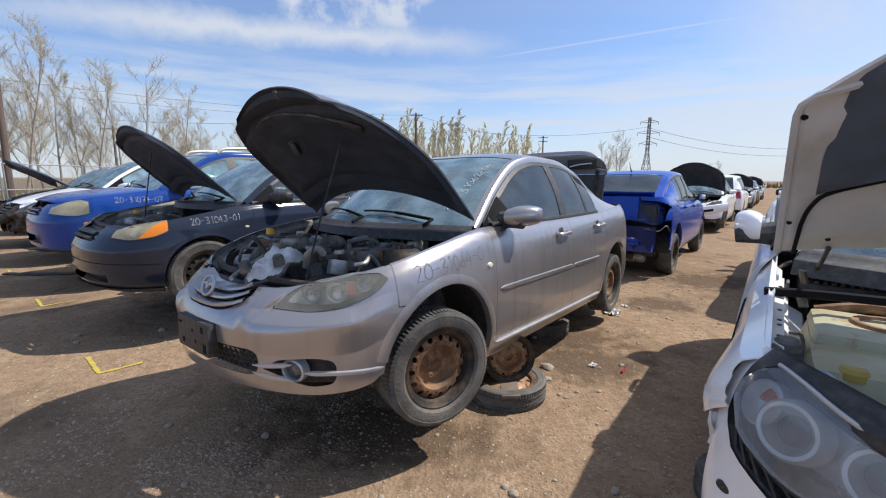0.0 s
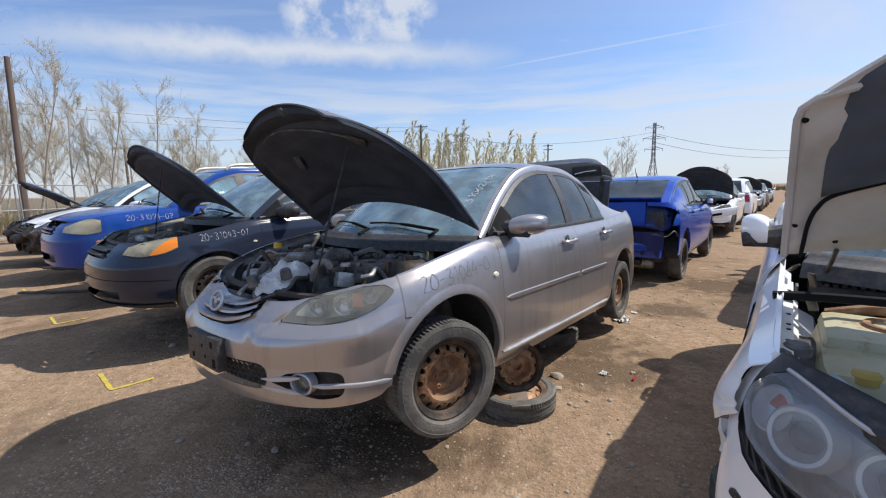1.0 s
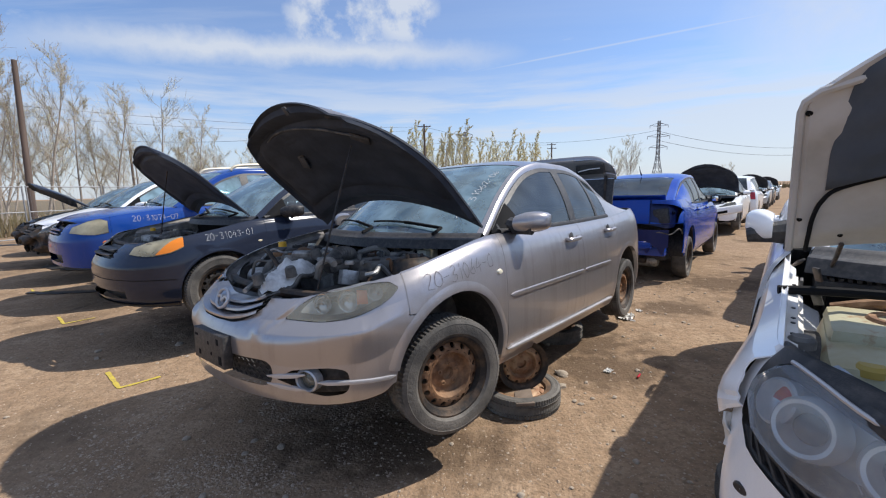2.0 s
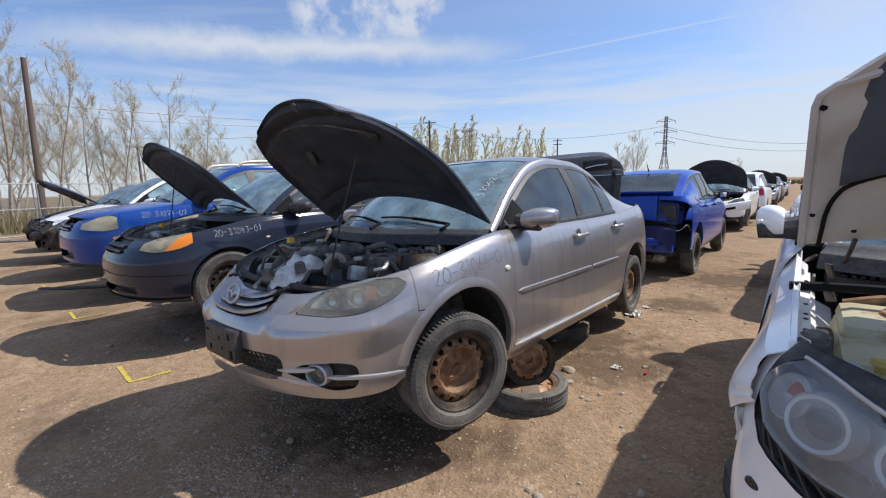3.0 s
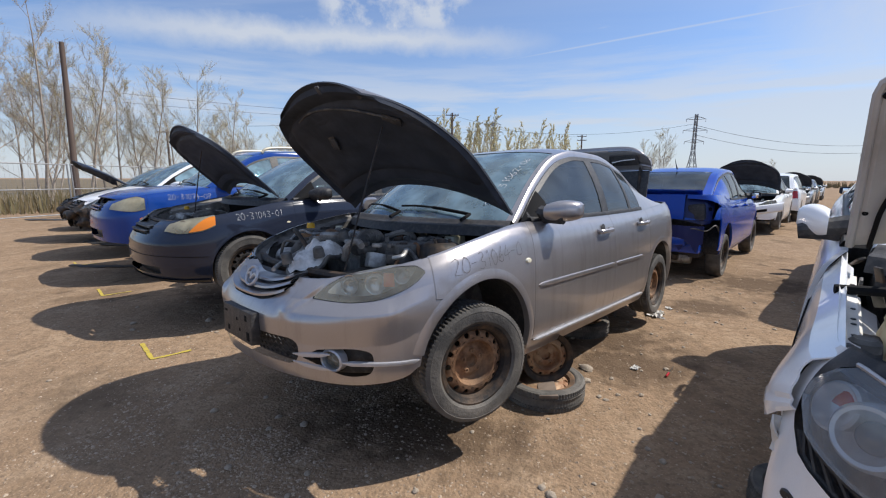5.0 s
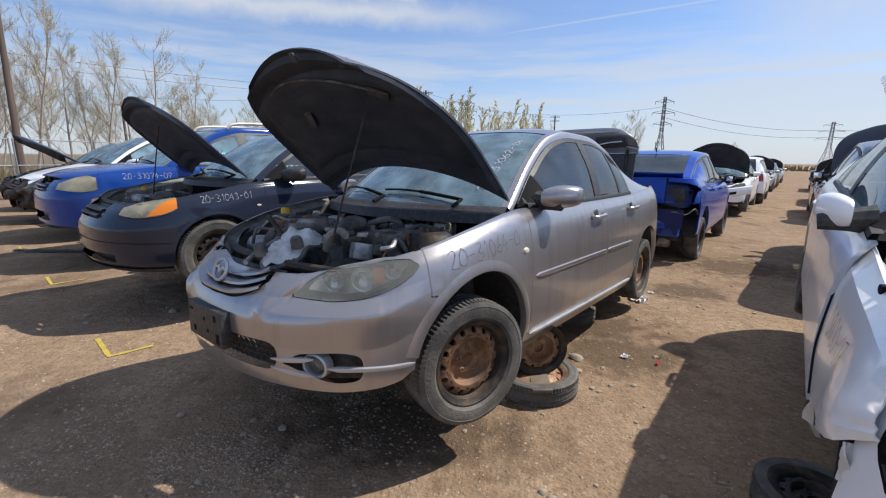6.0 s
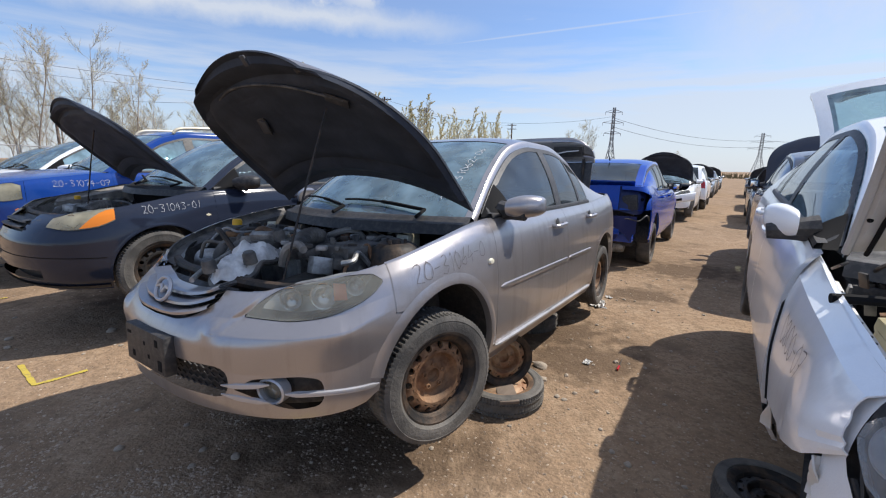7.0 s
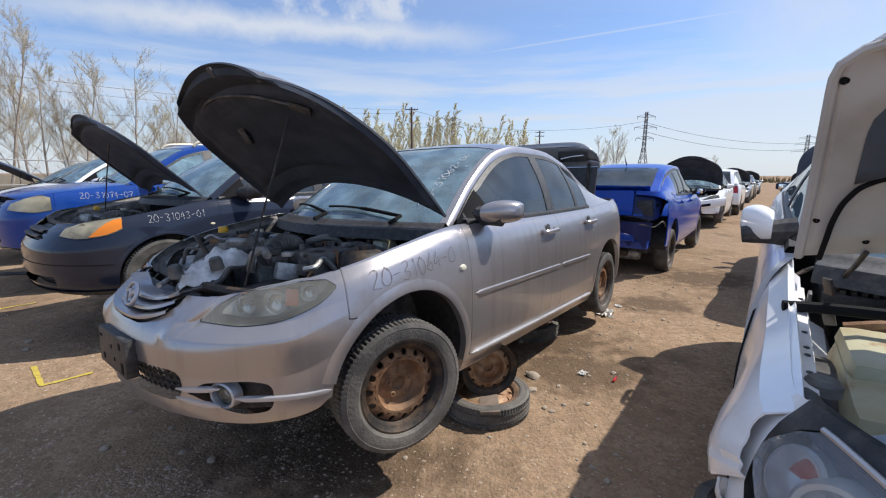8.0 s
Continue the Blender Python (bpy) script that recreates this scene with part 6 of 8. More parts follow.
WHITE_NOSE = dict(xb=0.41, lamp_x=(0.468, 0.735), lamp_lo=((0.468, 0.70), (0.488, 0.668), (0.509, 0.637), (0.561, 0.612), (0.602, 0.597), (0.735, 0.60)),
                  lamp_hi=((0.468, 0.72), (0.50, 0.762), (0.535, 0.784), (0.58, 0.776), (0.645, 0.742), (0.735, 0.672)),
                  grille=(0.30, 0.56, 0.66), mouth=(0.41, 0.33, 0.45), mesh=False, slats=2, gap_below=0.05, lens_mat=CLEAR_LENS, housing_mat=LAMP_DARK, surround_mat=BLACK_PLASTIC, lamp_label="large clear headlight with a grey haze",
                  bowls=(), bowl_mats=())
CREAM_PAINT = noise_into(material("dirty_white_underpaint", (0.74, 0.72, 0.68), 0.55), 4, 0.4, 0.8, (0.75, 0.73, 0.70), (0.50, 0.46, 0.38))
HOOD_INNER = noise_into(material("grey_white_hood_frame", (0.51, 0.49, 0.465), 0.5), 5, 0.4, 0.8, (0.52, 0.50, 0.475), (0.36, 0.335, 0.30), bump=0.12, bump_scale=9, distance=0.01)
PAD_GREY = noise_into(material("grey_felt_pad", (0.075, 0.088, 0.11), 0.9, spec=0.2), 5, 0.4, 0.8, (0.075, 0.088, 0.11), (0.12, 0.13, 0.15), bump=0.3, bump_scale=40, distance=0.006)
WHITE_AT = pose(0, 2.80, 0.262)
white = car("white_hatchback", ROW @ WHITE_AT, "crashed white hatchback with hood and hatch raised", WHITE_BODY, WHITE_PAINT, HATCH, deck=False, wheels="dark", droop=0.02,
            rims=dict(R=0.300, r=0.19), cuts=(-0.44, -1.54, -2.32), lamp=dict(x=(0.41,)), mirror_x=-0.66, mirror_reach=0.075, glass_side=GLASS, skip=("right_fender", "right_front_wheel"))
nose_parts(white, WHITE_BODY, WHITE_PAINT, WHITE_NOSE)
crumple(white, ("front_bumper",), 0.035, 5.5, 3.0, ahead=0.30, side=-1)
cowl_and_wipers(white, WHITE_BODY, HATCH)
engine_bay(white, WHITE_BODY, -0.40, 0.42, WHITE_PAINT, wing=0.035)
engine_parts(white, WHITE_BODY, -0.40, 0.46, seed=11, lift=-0.06)
HOOD_SHEET = Body(W=0.787, xf=0.40, xr=-3.0, Ln=0.10, nf=3.2, side=((0, 0), (1, 0)), front=((0, 0), (1, 0)),
                  top=((0.42, 0.952), (0.33, 0.948), (0.20, 0.936), (0.05, 0.928), (-0.06, 0.930), (-0.13, 0.938)))
WHITE_HOOD = hood_part(white, HOOD_SHEET, WHITE_PAINT, (-0.13, 0.938), 58, -0.13, 0.398, (0.06, 0.30), 0.02, under=HOOD_INNER, pad=PAD_GREY, pad_span=(0.36, 0.90, 0.74), pad_lift=0.032, rib=0.35)
for q in (1, -1):
    bm = bmesh.new()
    tube(bm, smooth_path([(-0.40, q * 0.66, 0.80), (-0.33, q * 0.66, 0.86), (-0.22, q * 0.66, 0.90), (-0.10, q * 0.66, 0.955)], 4), 0.006, 6)
    part("hood_hinge", bm, DARK_STEEL, white, "bent steel hood hinge")


def bent_fender(root):
    """The crushed right front fender, standing off the door."""
    z_top = curve((-0.5, 0.868), (-0.1, 0.822), (0.25, 0.800), (0.43, 0.784))
    z_low = curve((-0.5, 0.38), (-0.25, 0.405), (0.1, 0.485), (0.3, 0.555), (0.47, 0.655))
    y_in = curve((0, -0.768), (0.10, -0.800), (0.13, -0.815), (0.45, -0.850), (0.75, -0.866), (1, -0.864))
    bm = bmesh.new()
    rows = []
    for i in range(19):
        u = i / 18
        row = []
        for j in range(15):
            v = j / 14
            x0 = -0.50 + 0.25 * v ** 1.3
            x = x0 + (0.435 + 0.035 * v - x0) * u
            a, b = z_top(x), z_low(x)
            z = a + (b - a) * v
            y = y_in(v) - 0.020 * math.exp(-((x - 0.28) / 0.18) ** 2) * min(1, v * 1.8) + 0.040 * max(0.0, (x - 0.36) / 0.11) ** 2 * min(1, v * 2)
            q = Vector((x * 6, v * 3.2, 2.0))
            k = max(0, min(1, (v - 0.25) * 2)) * max(0, min(1, (x - 0.02) / 0.3))
            row.append(Vector((x + 0.010 * noise.noise(q + Vector((7, 0, 0))) * k, y + (0.006 * noise.noise(q) + 0.010 * abs(noise.noise(q * 2.6))) * k, z + 0.012 * noise.noise(q * 1.7) * (1 if v > 0.9 else 0))))
        rows.append(row)
    grid(bm, rows)
    thicken(bm, 0.003)
    fender = part("fender", bm, WHITE_PAINT, root, "crumpled white fender", smooth=16)
    # black sheet added as the darkness of the open gap behind the fender
    bm = bmesh.new()
    wide = curve((0, 0.012), (0.3, 0.020), (0.55, 0.030), (0.8, 0.024), (1, 0.010))
    grid(bm, [[rows[0][j] + Vector((0.006, 0.008, 0)), rows[0][j] + Vector((-0.4 * wide(j / 14), -0.006, 0)), rows[0][j] + Vector((-wide(j / 14), -0.004, 0))] for j in range(15)])
    part("weather_strip", bm, MATTE_BLACK, root, "black strip standing in for the shade in the gap behind the fender")

    def on_fender(s, w):
        i, j = max(0, min(17, s * 18)), max(0, min(13, w * 14))
        a, b = int(i), int(j)
        p = rows[a][b].lerp(rows[a + 1][b], i - a).lerp(rows[a][b + 1].lerp(rows[a + 1][b + 1], i - a), j - b)
        return p - Vector((0, 0.004, 0))
    written("grease_figure", strokes("0800-07", 0.085, lambda a, b: on_fender(0.16 + a * 1.15, 0.52 - b * 2.3), 0.0022, seed=5), DARK_MARK, fender, "hand-written figure of a stock number")
    # inner flange with bolt holes
    bm = bmesh.new()
    f = []
    for x in np.linspace(-0.30, 0.38, 24):
        z = z_top(x)
        f.append([Vector((x, -0.770, z - 0.010)), Vector((x, -0.764, z - 0.024)), Vector((x, -0.742, z - 0.028)), Vector((x, -0.737, z - 0.085)), Vector((x, -0.725, z - 0.095)), Vector((x, -0.715, z - 0.20))])
    grid(bm, f)
    rail = part("inner_flange", bm, CREAM_PAINT, root, "dirty white inner flange with bolt holes", smooth=30)
    for x in (-0.20, 0.04, 0.13, 0.17, 0.25):
        h = bmesh.new()
        lathe(h, [(0.001, 0.0), (0.005, 0.0), (0.006, -0.003)], 10, pose(x, -0.752, z_top(x) - 0.0235, 90))
        part("bolt_hole", h, BLACK_PLASTIC, rail)
    bm = bmesh.new()
    lathe(bm, [(0.001, 0.026), (0.020, 0.026), (0.027, 0.018), (0.027, 0.0)], 16, pose(0.28, -0.735, 0.755, 90))
    part("rubber_mount", bm, DUSTY_PLASTIC, root)
    # torn white brackets under the fender and at the door
    for x, y, z, w, h, turn in ((-0.24, -0.855, 0.37, 0.07, 0.12, 8), (0.40, -0.845, 0.57, 0.05, 0.08, -14)):
        bm = bmesh.new()
        g = [[Vector((w * (a - 0.5) * (1 - 0.3 * b) + 0.01 * math.sin(6 * b), 0.012 * math.sin(5 * a + 3 * b), -h * b)) for a in np.linspace(0, 1, 6)] for b in np.linspace(0, 1, 7)]
        grid(bm, g)
        thicken(bm, 0.004)
        part("torn_bracket", bm, CREAM_PAINT, root, at=pose(x, y, z + h / 2, 0, turn, turn))


bent_fender(white)
LAMP_SILVER = noise_into(material("silvered_lamp_ring", (0.88, 0.89, 0.90), 0.25, 0.3), 12, 0.45, 0.8, (0.90, 0.91, 0.92), (0.55, 0.57, 0.59))
LAMP_DOME = material("dark_lamp_dome", (0.16, 0.19, 0.215), 0.22, coat=0.4)


def lamp_rings(root, B, side):
    """Two round lamp units with silver rings and a red and white corner unit, behind the clear lens."""
    for x, z, q in ((0.572, 0.678, 0.052), (0.655, 0.672, 0.050)):
        p = B.at(x, z, side, -0.030)
        way = (B.normal(x, z, side) + Vector((0.35, 0, 0.20))).normalized()
        m = Matrix.Translation(p) @ way.to_track_quat("Y", "Z").to_matrix().to_4x4()
        bm = bmesh.new()
        lathe(bm, [(q * 0.50, -0.030), (q * 0.56, -0.016), (q * 0.72, -0.004), (q * 0.86, 0.007), (q * 1.00, 0.008), (q * 1.12, 0.000), (q * 1.18, -0.030)], 36)
        ring = part("lamp_ring", bm, LAMP_SILVER, root, "silver ring of a round lamp unit", at=m)
        bm = bmesh.new()
        lathe(bm, [(0.0005, 0.002), (q * 0.26, 0.000), (q * 0.46, -0.008), (q * 0.58, -0.020)], 32)
        part("lamp_dome", bm, LAMP_DOME, ring)
    p = B.at(0.516, 0.700, side, -0.024)
    way = (B.normal(0.516, 0.70, side) + Vector((0.3, 0, 0.25))).normalized()
    m = Matrix.Translation(p) @ way.to_track_quat("Y", "Z").to_matrix().to_4x4()
    bm = bmesh.new()
    lathe(bm, [(0.0005, -0.022), (0.018, -0.019), (0.034, -0.006), (0.040, 0.004), (0.045, 0.0), (0.046, -0.02)], 30, Matrix.Diagonal((0.92, 1, 1.08, 1)))
    cup = part("lamp_cup", bm, LAMP_SILVER, root, "white corner reflector", at=m)
    bm = bmesh.new()
    grid(bm, [[Vector((r * math.cos(a), -0.020 + 10 * r * r, r * math.sin(a))) for r in (0.004, 0.014, 0.026, 0.037)] for a in np.linspace(0.1, 3.3, 15)])
    part("red_reflector", bm, RED_LENS, cup, "red reflector cap")


lamp_rings(white, WHITE_BODY, -1)


def hood_seal(made):
    """Rubber seal, rolled lip and latch holes on the white hood's inner frame."""
    hood, m, rows = made
    nr, nc = len(rows), len(rows[0])

    def on(u, t, d):
        i, c = u * (nr - 1), (t + 1) / 2 * (nc - 1)
        a, b = min(int(i), nr - 2), min(int(c), nc - 2)
        p = rows[a][b].lerp(rows[a + 1][b], i - a).lerp(rows[a][b + 1].lerp(rows[a + 1][b + 1], i - a), c - b)
        return p - Vector((0, 0, d))
    for q in (1, -1):
        bm = bmesh.new()
        tube(bm, smooth_path([on(0.0, q * 0.80, 0.027), on(0.12, q * 0.79, 0.027), on(0.22, q * 0.78, 0.027), on(0.31, q * 0.75, 0.026), on(0.36, q * 0.68, 0.024), on(0.37, q * 0.5, 0.022)], 6), 0.0055, 6)
        part("rubber_seal", bm, MATTE_BLACK, hood, "thin black rubber seal")
        bm = bmesh.new()
        tube(bm, [on(u, q * 0.985, 0.014) for u in np.linspace(0.0, 1.0, 24)], 0.010, 7)
        part("rolled_lip", bm, HOOD_INNER, hood, "rolled edge of the hood")
        for u, t, r in ((0.80, 0.87, 0.007), (0.22, 0.86, 0.006), (0.08, 0.66, 0.006), (0.14, 0.40, 0.008)):
            bm = bmesh.new()
            lathe(bm, [(0.0005, -0.001), (r, -0.001), (r * 1.12, 0.003), (r * 1.2, 0.008)], 14, pose(0, 0, 0, 90))
            part("frame_hole", bm, MATTE_BLACK, hood, at=Matrix.Translation(on(u, q * t, 0.022)))
    bm = bmesh.new()
    tube(bm, [on(1.0, t, 0.014) for t in np.linspace(-0.98, 0.98, 24)], 0.010, 7)
    part("rolled_lip", bm, HOOD_INNER, hood, "rolled edge of the hood")


hood_seal(WHITE_HOOD)


def white_bay(root):
    """Tank, hoses and beam seen in the open front of the white car."""
    bm = bmesh.new()
    box(bm, -0.20, 0.22, -0.692, -0.30, 0.36, 0.735, pose(0.0, 0.0, 0, 0, 3, 0), bevel=0.045)
    tank = part("washer_tank", bm, STAINED_TANK, root, "yellowed fluid tank with rusty stains", smooth=50)
    for y, x in ((-0.60, 0.215), (-0.47, 0.225), (-0.36, 0.215)):
        bm = bmesh.new()
        box(bm, x - 0.05, x + 0.03, y - 0.052, y + 0.052, 0.42, 0.690, bevel=0.024)
        part("tank_rib", bm, STAINED_TANK, tank, smooth=50)
    bm = bmesh.new()
    box(bm, -0.19, 0.10, -0.68, -0.40, 0.70, 0.762, bevel=0.03)
    part("tank_dome", bm, STAINED_TANK, tank, smooth=50)
    bm = bmesh.new()
    lathe(bm, [(0.055, 0.0), (0.062, 0.012), (0.075, 0.012), (0.085, 0.0)], 24, pose(-0.06, -0.52, 0.758, 90))
    part("rusty_rim", bm, RUST, tank, "rust-brown ring on the tank")
    for x, y, z in ((0.225, -0.612, 0.70), (0.19, -0.43, 0.70)):
        bm = bmesh.new()
        lathe(bm, [(0.001, 0.024), (0.022, 0.024), (0.030, 0.016), (0.032, 0.0)], 18, pose(x, y, z, 90))
        part("tank_cap", bm, OCHRE, tank, "ochre yellow cap")
    bm = bmesh.new()
    tube(bm, smooth_path([(-0.20, -0.66, 0.745), (-0.19, -0.56, 0.775), (-0.20, -0.48, 0.77), (-0.16, -0.38, 0.755), (-0.10, -0.30, 0.72)], 6), 0.017, 8)
    part("rusty_pipe", bm, RUST, root, "rust-brown pipe")
    bm = bmesh.new()
    pts = smooth_path([(0.345, -0.765, 0.757), (0.42, -0.745, 0.757), (0.52, -0.68, 0.752), (0.62, -0.60, 0.742), (0.69, -0.40, 0.73), (0.71, 0.0, 0.72)], 6)
    tube(bm, pts, 0.026, 10)
    part("upper_beam", bm, BLACK_PLASTIC, root, "black plastic cross beam")
    hi = curve(*WHITE_NOSE["lamp_hi"])
    xs = list(np.linspace(0.535, 0.735, 14))
    bm = bmesh.new()
    tube(bm, [WHITE_BODY.at(x, hi(x) + 0.006, -1, 0.008) for x in xs], 0.0045, 6)
    part("lamp_top_strip", bm, BRIGHT_TRIM, root, "bright strip along the headlight")
    bm = bmesh.new()
    grid(bm, [[WHITE_BODY.at(x, hi(x), -1, -0.012), WHITE_BODY.at(x, hi(x) - 0.008, -1, -0.045), WHITE_BODY.at(x, hi(x) - 0.05, -1, -0.07)] for x in xs])
    part("lamp_back", bm, BLACK_PLASTIC, root)
    # black bracket with webs below the headlight
    lo_l = curve(*WHITE_NOSE["lamp_lo"])
    xs = np.linspace(0.485, 0.70, 9)
    for dz in (-0.008, -0.046):
        bm = bmesh.new()
        tube(bm, [WHITE_BODY.at(x, lo_l(x) + dz, -1, -0.006) for x in xs], 0.0052, 6)
        part("lamp_bracket", bm, BLACK_PLASTIC, root, "black bracket rail under the headlight")
    for a, b in zip(xs, xs[1:]):
        bm = bmesh.new()
        tube(bm, [WHITE_BODY.at(a, lo_l(a) - 0.008, -1, -0.006), WHITE_BODY.at(b, lo_l(b) - 0.046, -1, -0.006)], 0.004, 5)
        part("bracket_web", bm, BLACK_PLASTIC, root)
    bm = bmesh.new()
    WHITE_BODY.skin(0.44, 0.72, lambda x: lo_l(max(x, 0.47)) - 0.07, lambda x: lo_l(max(x, 0.47)) + 0.01, -1, 3, 0.0, -0.05, bm=bm)
    part("lamp_backing", bm, BLACK_PLASTIC, root)
    bm = bmesh.new()
    p = WHITE_BODY.at(0.504, 0.492, -1, 0.0)
    lathe(bm, [(0.001, 0.002), (0.012, 0.002), (0.015, -0.004)], 14, Matrix.Translation(p) @ pose(0, 0, 0, 0, 0, -130) @ Matrix.Diagonal((1.4, 1, 0.8, 1)))
    part("bumper_hole", bm, BLACK_PLASTIC, root)
    bm = bmesh.new()
    box(bm, -0.50, -0.36, -0.70, 0.66, 0.76, 0.80, bevel=0.012)
    for k in range(30):
        box(bm, -0.42, -0.365, -0.66 + 0.022 * k, -0.648 + 0.022 * k, 0.799, 0.809)
    part("cowl_grate", bm, BLACK_PLASTIC, root, "black cowl with air slots")
    bm = bmesh.new()
    tube(bm, smooth_path([(-0.09, -0.79, 0.808), (-0.12, -0.60, 0.815), (-0.16, 0.0, 0.82), (-0.12, 0.6, 0.815)], 6), 0.014, 8)
    part("cross_rod", bm, MATTE_BLACK, root, "black cross rod over the engine bay")
    # lumps of torn metal by the hood hinge
    for k, (x, y, z) in enumerate(((-0.20, -0.735, 0.82), (-0.26, -0.70, 0.85), (-0.14, -0.70, 0.79), (-0.30, -0.74, 0.87))):
        bm = bmesh.new()
        box(bm, -0.012, 0.012, -0.004, 0.004, -0.040, 0.008, pose(0, 0, 0, 20 * k, 15 - 12 * k, 40 * k), bevel=0.002)
        part("hinge_bracket", bm, DARK_STEEL if k % 2 else DUSTY_PLASTIC, root, at=pose(x, y, z))
    # crescents of adhesive on the windscreen's inside are chalk arcs
    bm = bmesh.new()
    tube(bm, [canopy_point(HATCH, -0.56 - 0.05 * math.sin(math.pi * u), -0.62 + 0.45 * u, 0.003) for u in np.linspace(0, 1, 13)], 0.004, 5)
    part("chalk_arc", bm, CHALK, root, "white chalk arc on the windscreen", smooth=0)


STAINED_TANK = noise_into(noise_into(material("stained_tank_plastic", (0.47, 0.45, 0.32), 0.45), 6, 0.42, 0.76, (0.48, 0.46, 0.31), (0.36, 0.29, 0.15)), 9, 0.60, 0.70, (0, 0, 0), (0.30, 0.13, 0.05))
OCHRE = material("ochre_plastic", (0.42, 0.30, 0.06), 0.5)
white_bay(white)
stand(-0.60, 2.055, 0.15, 15, 0.215, kind="dark")
stand(-2.0, 2.35, 0.42, 45)
stand(-0.5, 3.4, 0.47, 15)
stand(-2.0, 3.4, 0.42, 45)

# black sedan beside it
BLACK_BODY = Body(W=0.855, xf=0.745, xr=-3.62, Ln=0.74, Lt=0.78, nf=2.5, nr=3.0, wb=2.62, hub=0.30, ra=0.345,
                  front=((0, -0.07), (0.12, -0.015), (0.35, 0), (0.62, -0.006), (0.72, -0.03), (0.86, -0.08), (1, -0.17)),
                  top=((0.9, 0.70), (0.6, 0.735), (0.3, 0.78), (0, 0.83), (-0.4, 0.90), (-1.2, 0.93), (-2.3, 0.97), (-3.0, 1.03), (-3.6, 1.03)),
                  low=((0.9, 0.20), (0.3, 0.19), (-0.5, 0.19), (-2.4, 0.19), (-3.0, 0.24), (-3.6, 0.34)))
BLACK_GLASS = dict(SEDAN)
BLACK_GLASS.update(rz=tuple((x, z - 0.025) for x, z in SEDAN["rz"]))
BLACK_NOSE = dict(xb=0.305, lamp_x=(0.29, 0.655), lamp_lo=((0.29, 0.70), (0.40, 0.65), (0.55, 0.63), (0.655, 0.645)), lamp_hi=((0.29, 0.782), (0.40, 0.770), (0.55, 0.745), (0.655, 0.700)),
                  grille=(0.28, 0.60, 0.69), mouth=(0.50, 0.27, 0.34), slats=2, mesh=False, slat_mat=BLACK_PLASTIC, lens_mat=CREAM_LENS, amber=(0.293, 0.49), lamp_label="cream clouded headlight with amber indicator",
                  bowls=((0.56, 0.685, 0.045),), bowl_mats=(CHROME,))
black = car("black_sedan", ROW @ pose(-0.04, -2.70, 0.268, 0, -1.0, 0), "black sedan with cream headlights, hood propped open", BLACK_BODY, BLACK_PAINT, BLACK_GLASS, droop=0.0, tread=True, wheels="dark", rims=dict(R=0.30, r=0.19),
            lamp=dict(x=(0.302,)), cuts=(-0.43, -1.5, -2.30), mirror_mat=BLACK_PLASTIC)
nose_parts(black, BLACK_BODY, BLACK_PAINT, BLACK_NOSE)
arch_lips(black, BLACK_BODY, BLACK_PAINT)
cowl_and_wipers(black, BLACK_BODY, BLACK_GLASS)
engine_bay(black, BLACK_BODY, -0.36, 0.62, INNER)
engine_parts(black, BLACK_BODY, -0.36, 0.62, seed=7, lift=0.05, busy=26)
hood_part(black, BLACK_BODY, BLACK_PAINT, (-0.40, 0.90), 53, -0.36, 0.64, (0.16, 0.08), 0.02, inset=0.13, pad=UNDERSIDE)
for lo_z, hi_z, out, mat, label in ((0.205, 0.226, 0.016, BLACK_PLASTIC, "scuffed black bumper lip"), (0.430, 0.436, 0.0015, MATTE_BLACK, "bumper seam")):
    part("bumper_lip", nose_skin(BLACK_BODY, 0.36, lo_z, hi_z, 2, extra=out), mat, black, label)
prop_rod(black, (0.13, -0.28, 0.74), (0.11, 0.04, 1.43), 0.005)
fender_writing(black, BLACK_BODY, "20-31043-01", 0.12, 0.735, 0.056, 1, CHALK, r=0.0014, slope=0.07, seed=2)
side_strip(black, BLACK_BODY, -0.375, -0.335, lambda x: 0.70, 0.026, 0.006, WHITE_PLASTIC, 1, "side_marker")
for x, y in ((-0.6, -2.2), (-0.6, -3.2), (-2.0, -2.2), (-2.0, -3.2)):
    stand(x, y, 0.40, 20 * x)

# dark blue sport utility
SUV_BODY = Body(W=0.915, xf=0.80, xr=-3.62, Ln=0.72, Lt=0.45, nf=2.8, nr=3.4, wb=2.62, hub=0.345, ra=0.40, sill=0.28,
                front=((0, -0.07), (0.12, -0.015), (0.35, 0), (0.62, -0.006), (0.75, -0.03), (0.88, -0.07), (1, -0.14)),
                top=((0.9, 0.84), (0.6, 0.90), (0.3, 0.955), (0, 0.99), (-0.45, 1.03), (-1.2, 1.04), (-2.3, 1.07), (-3.6, 1.10)),
                low=((0.9, 0.36), (0.3, 0.31), (-0.5, 0.28), (-2.4, 0.28), (-3.0, 0.34), (-3.6, 0.42)))
SUV_GLASS = dict(x=(-0.46, -1.20, -3.15, -3.60), rz=((-0.45, 1.03), (-0.80, 1.27), (-1.20, 1.50), (-1.5, 1.57), (-2.4, 1.58), (-3.15, 1.52), (-3.62, 1.10)),
                 ry=((-0.45, 0.75), (-1.20, 0.64), (-2.4, 0.64), (-3.15, 0.62), (-3.62, 0.72)), bend=((-0.45, 0.17), (-1.02, 0.08), (-1.8, 0.0), (-3.62, -0.06)),
                 crown=((-0.45, 0.0), (-1.02, 0.03), (-2.0, 0.045), (-3.62, 0.0)), sides=(-0.66, -1.38, -1.5, -3.2), rear_split=-2.45, band=0.06)
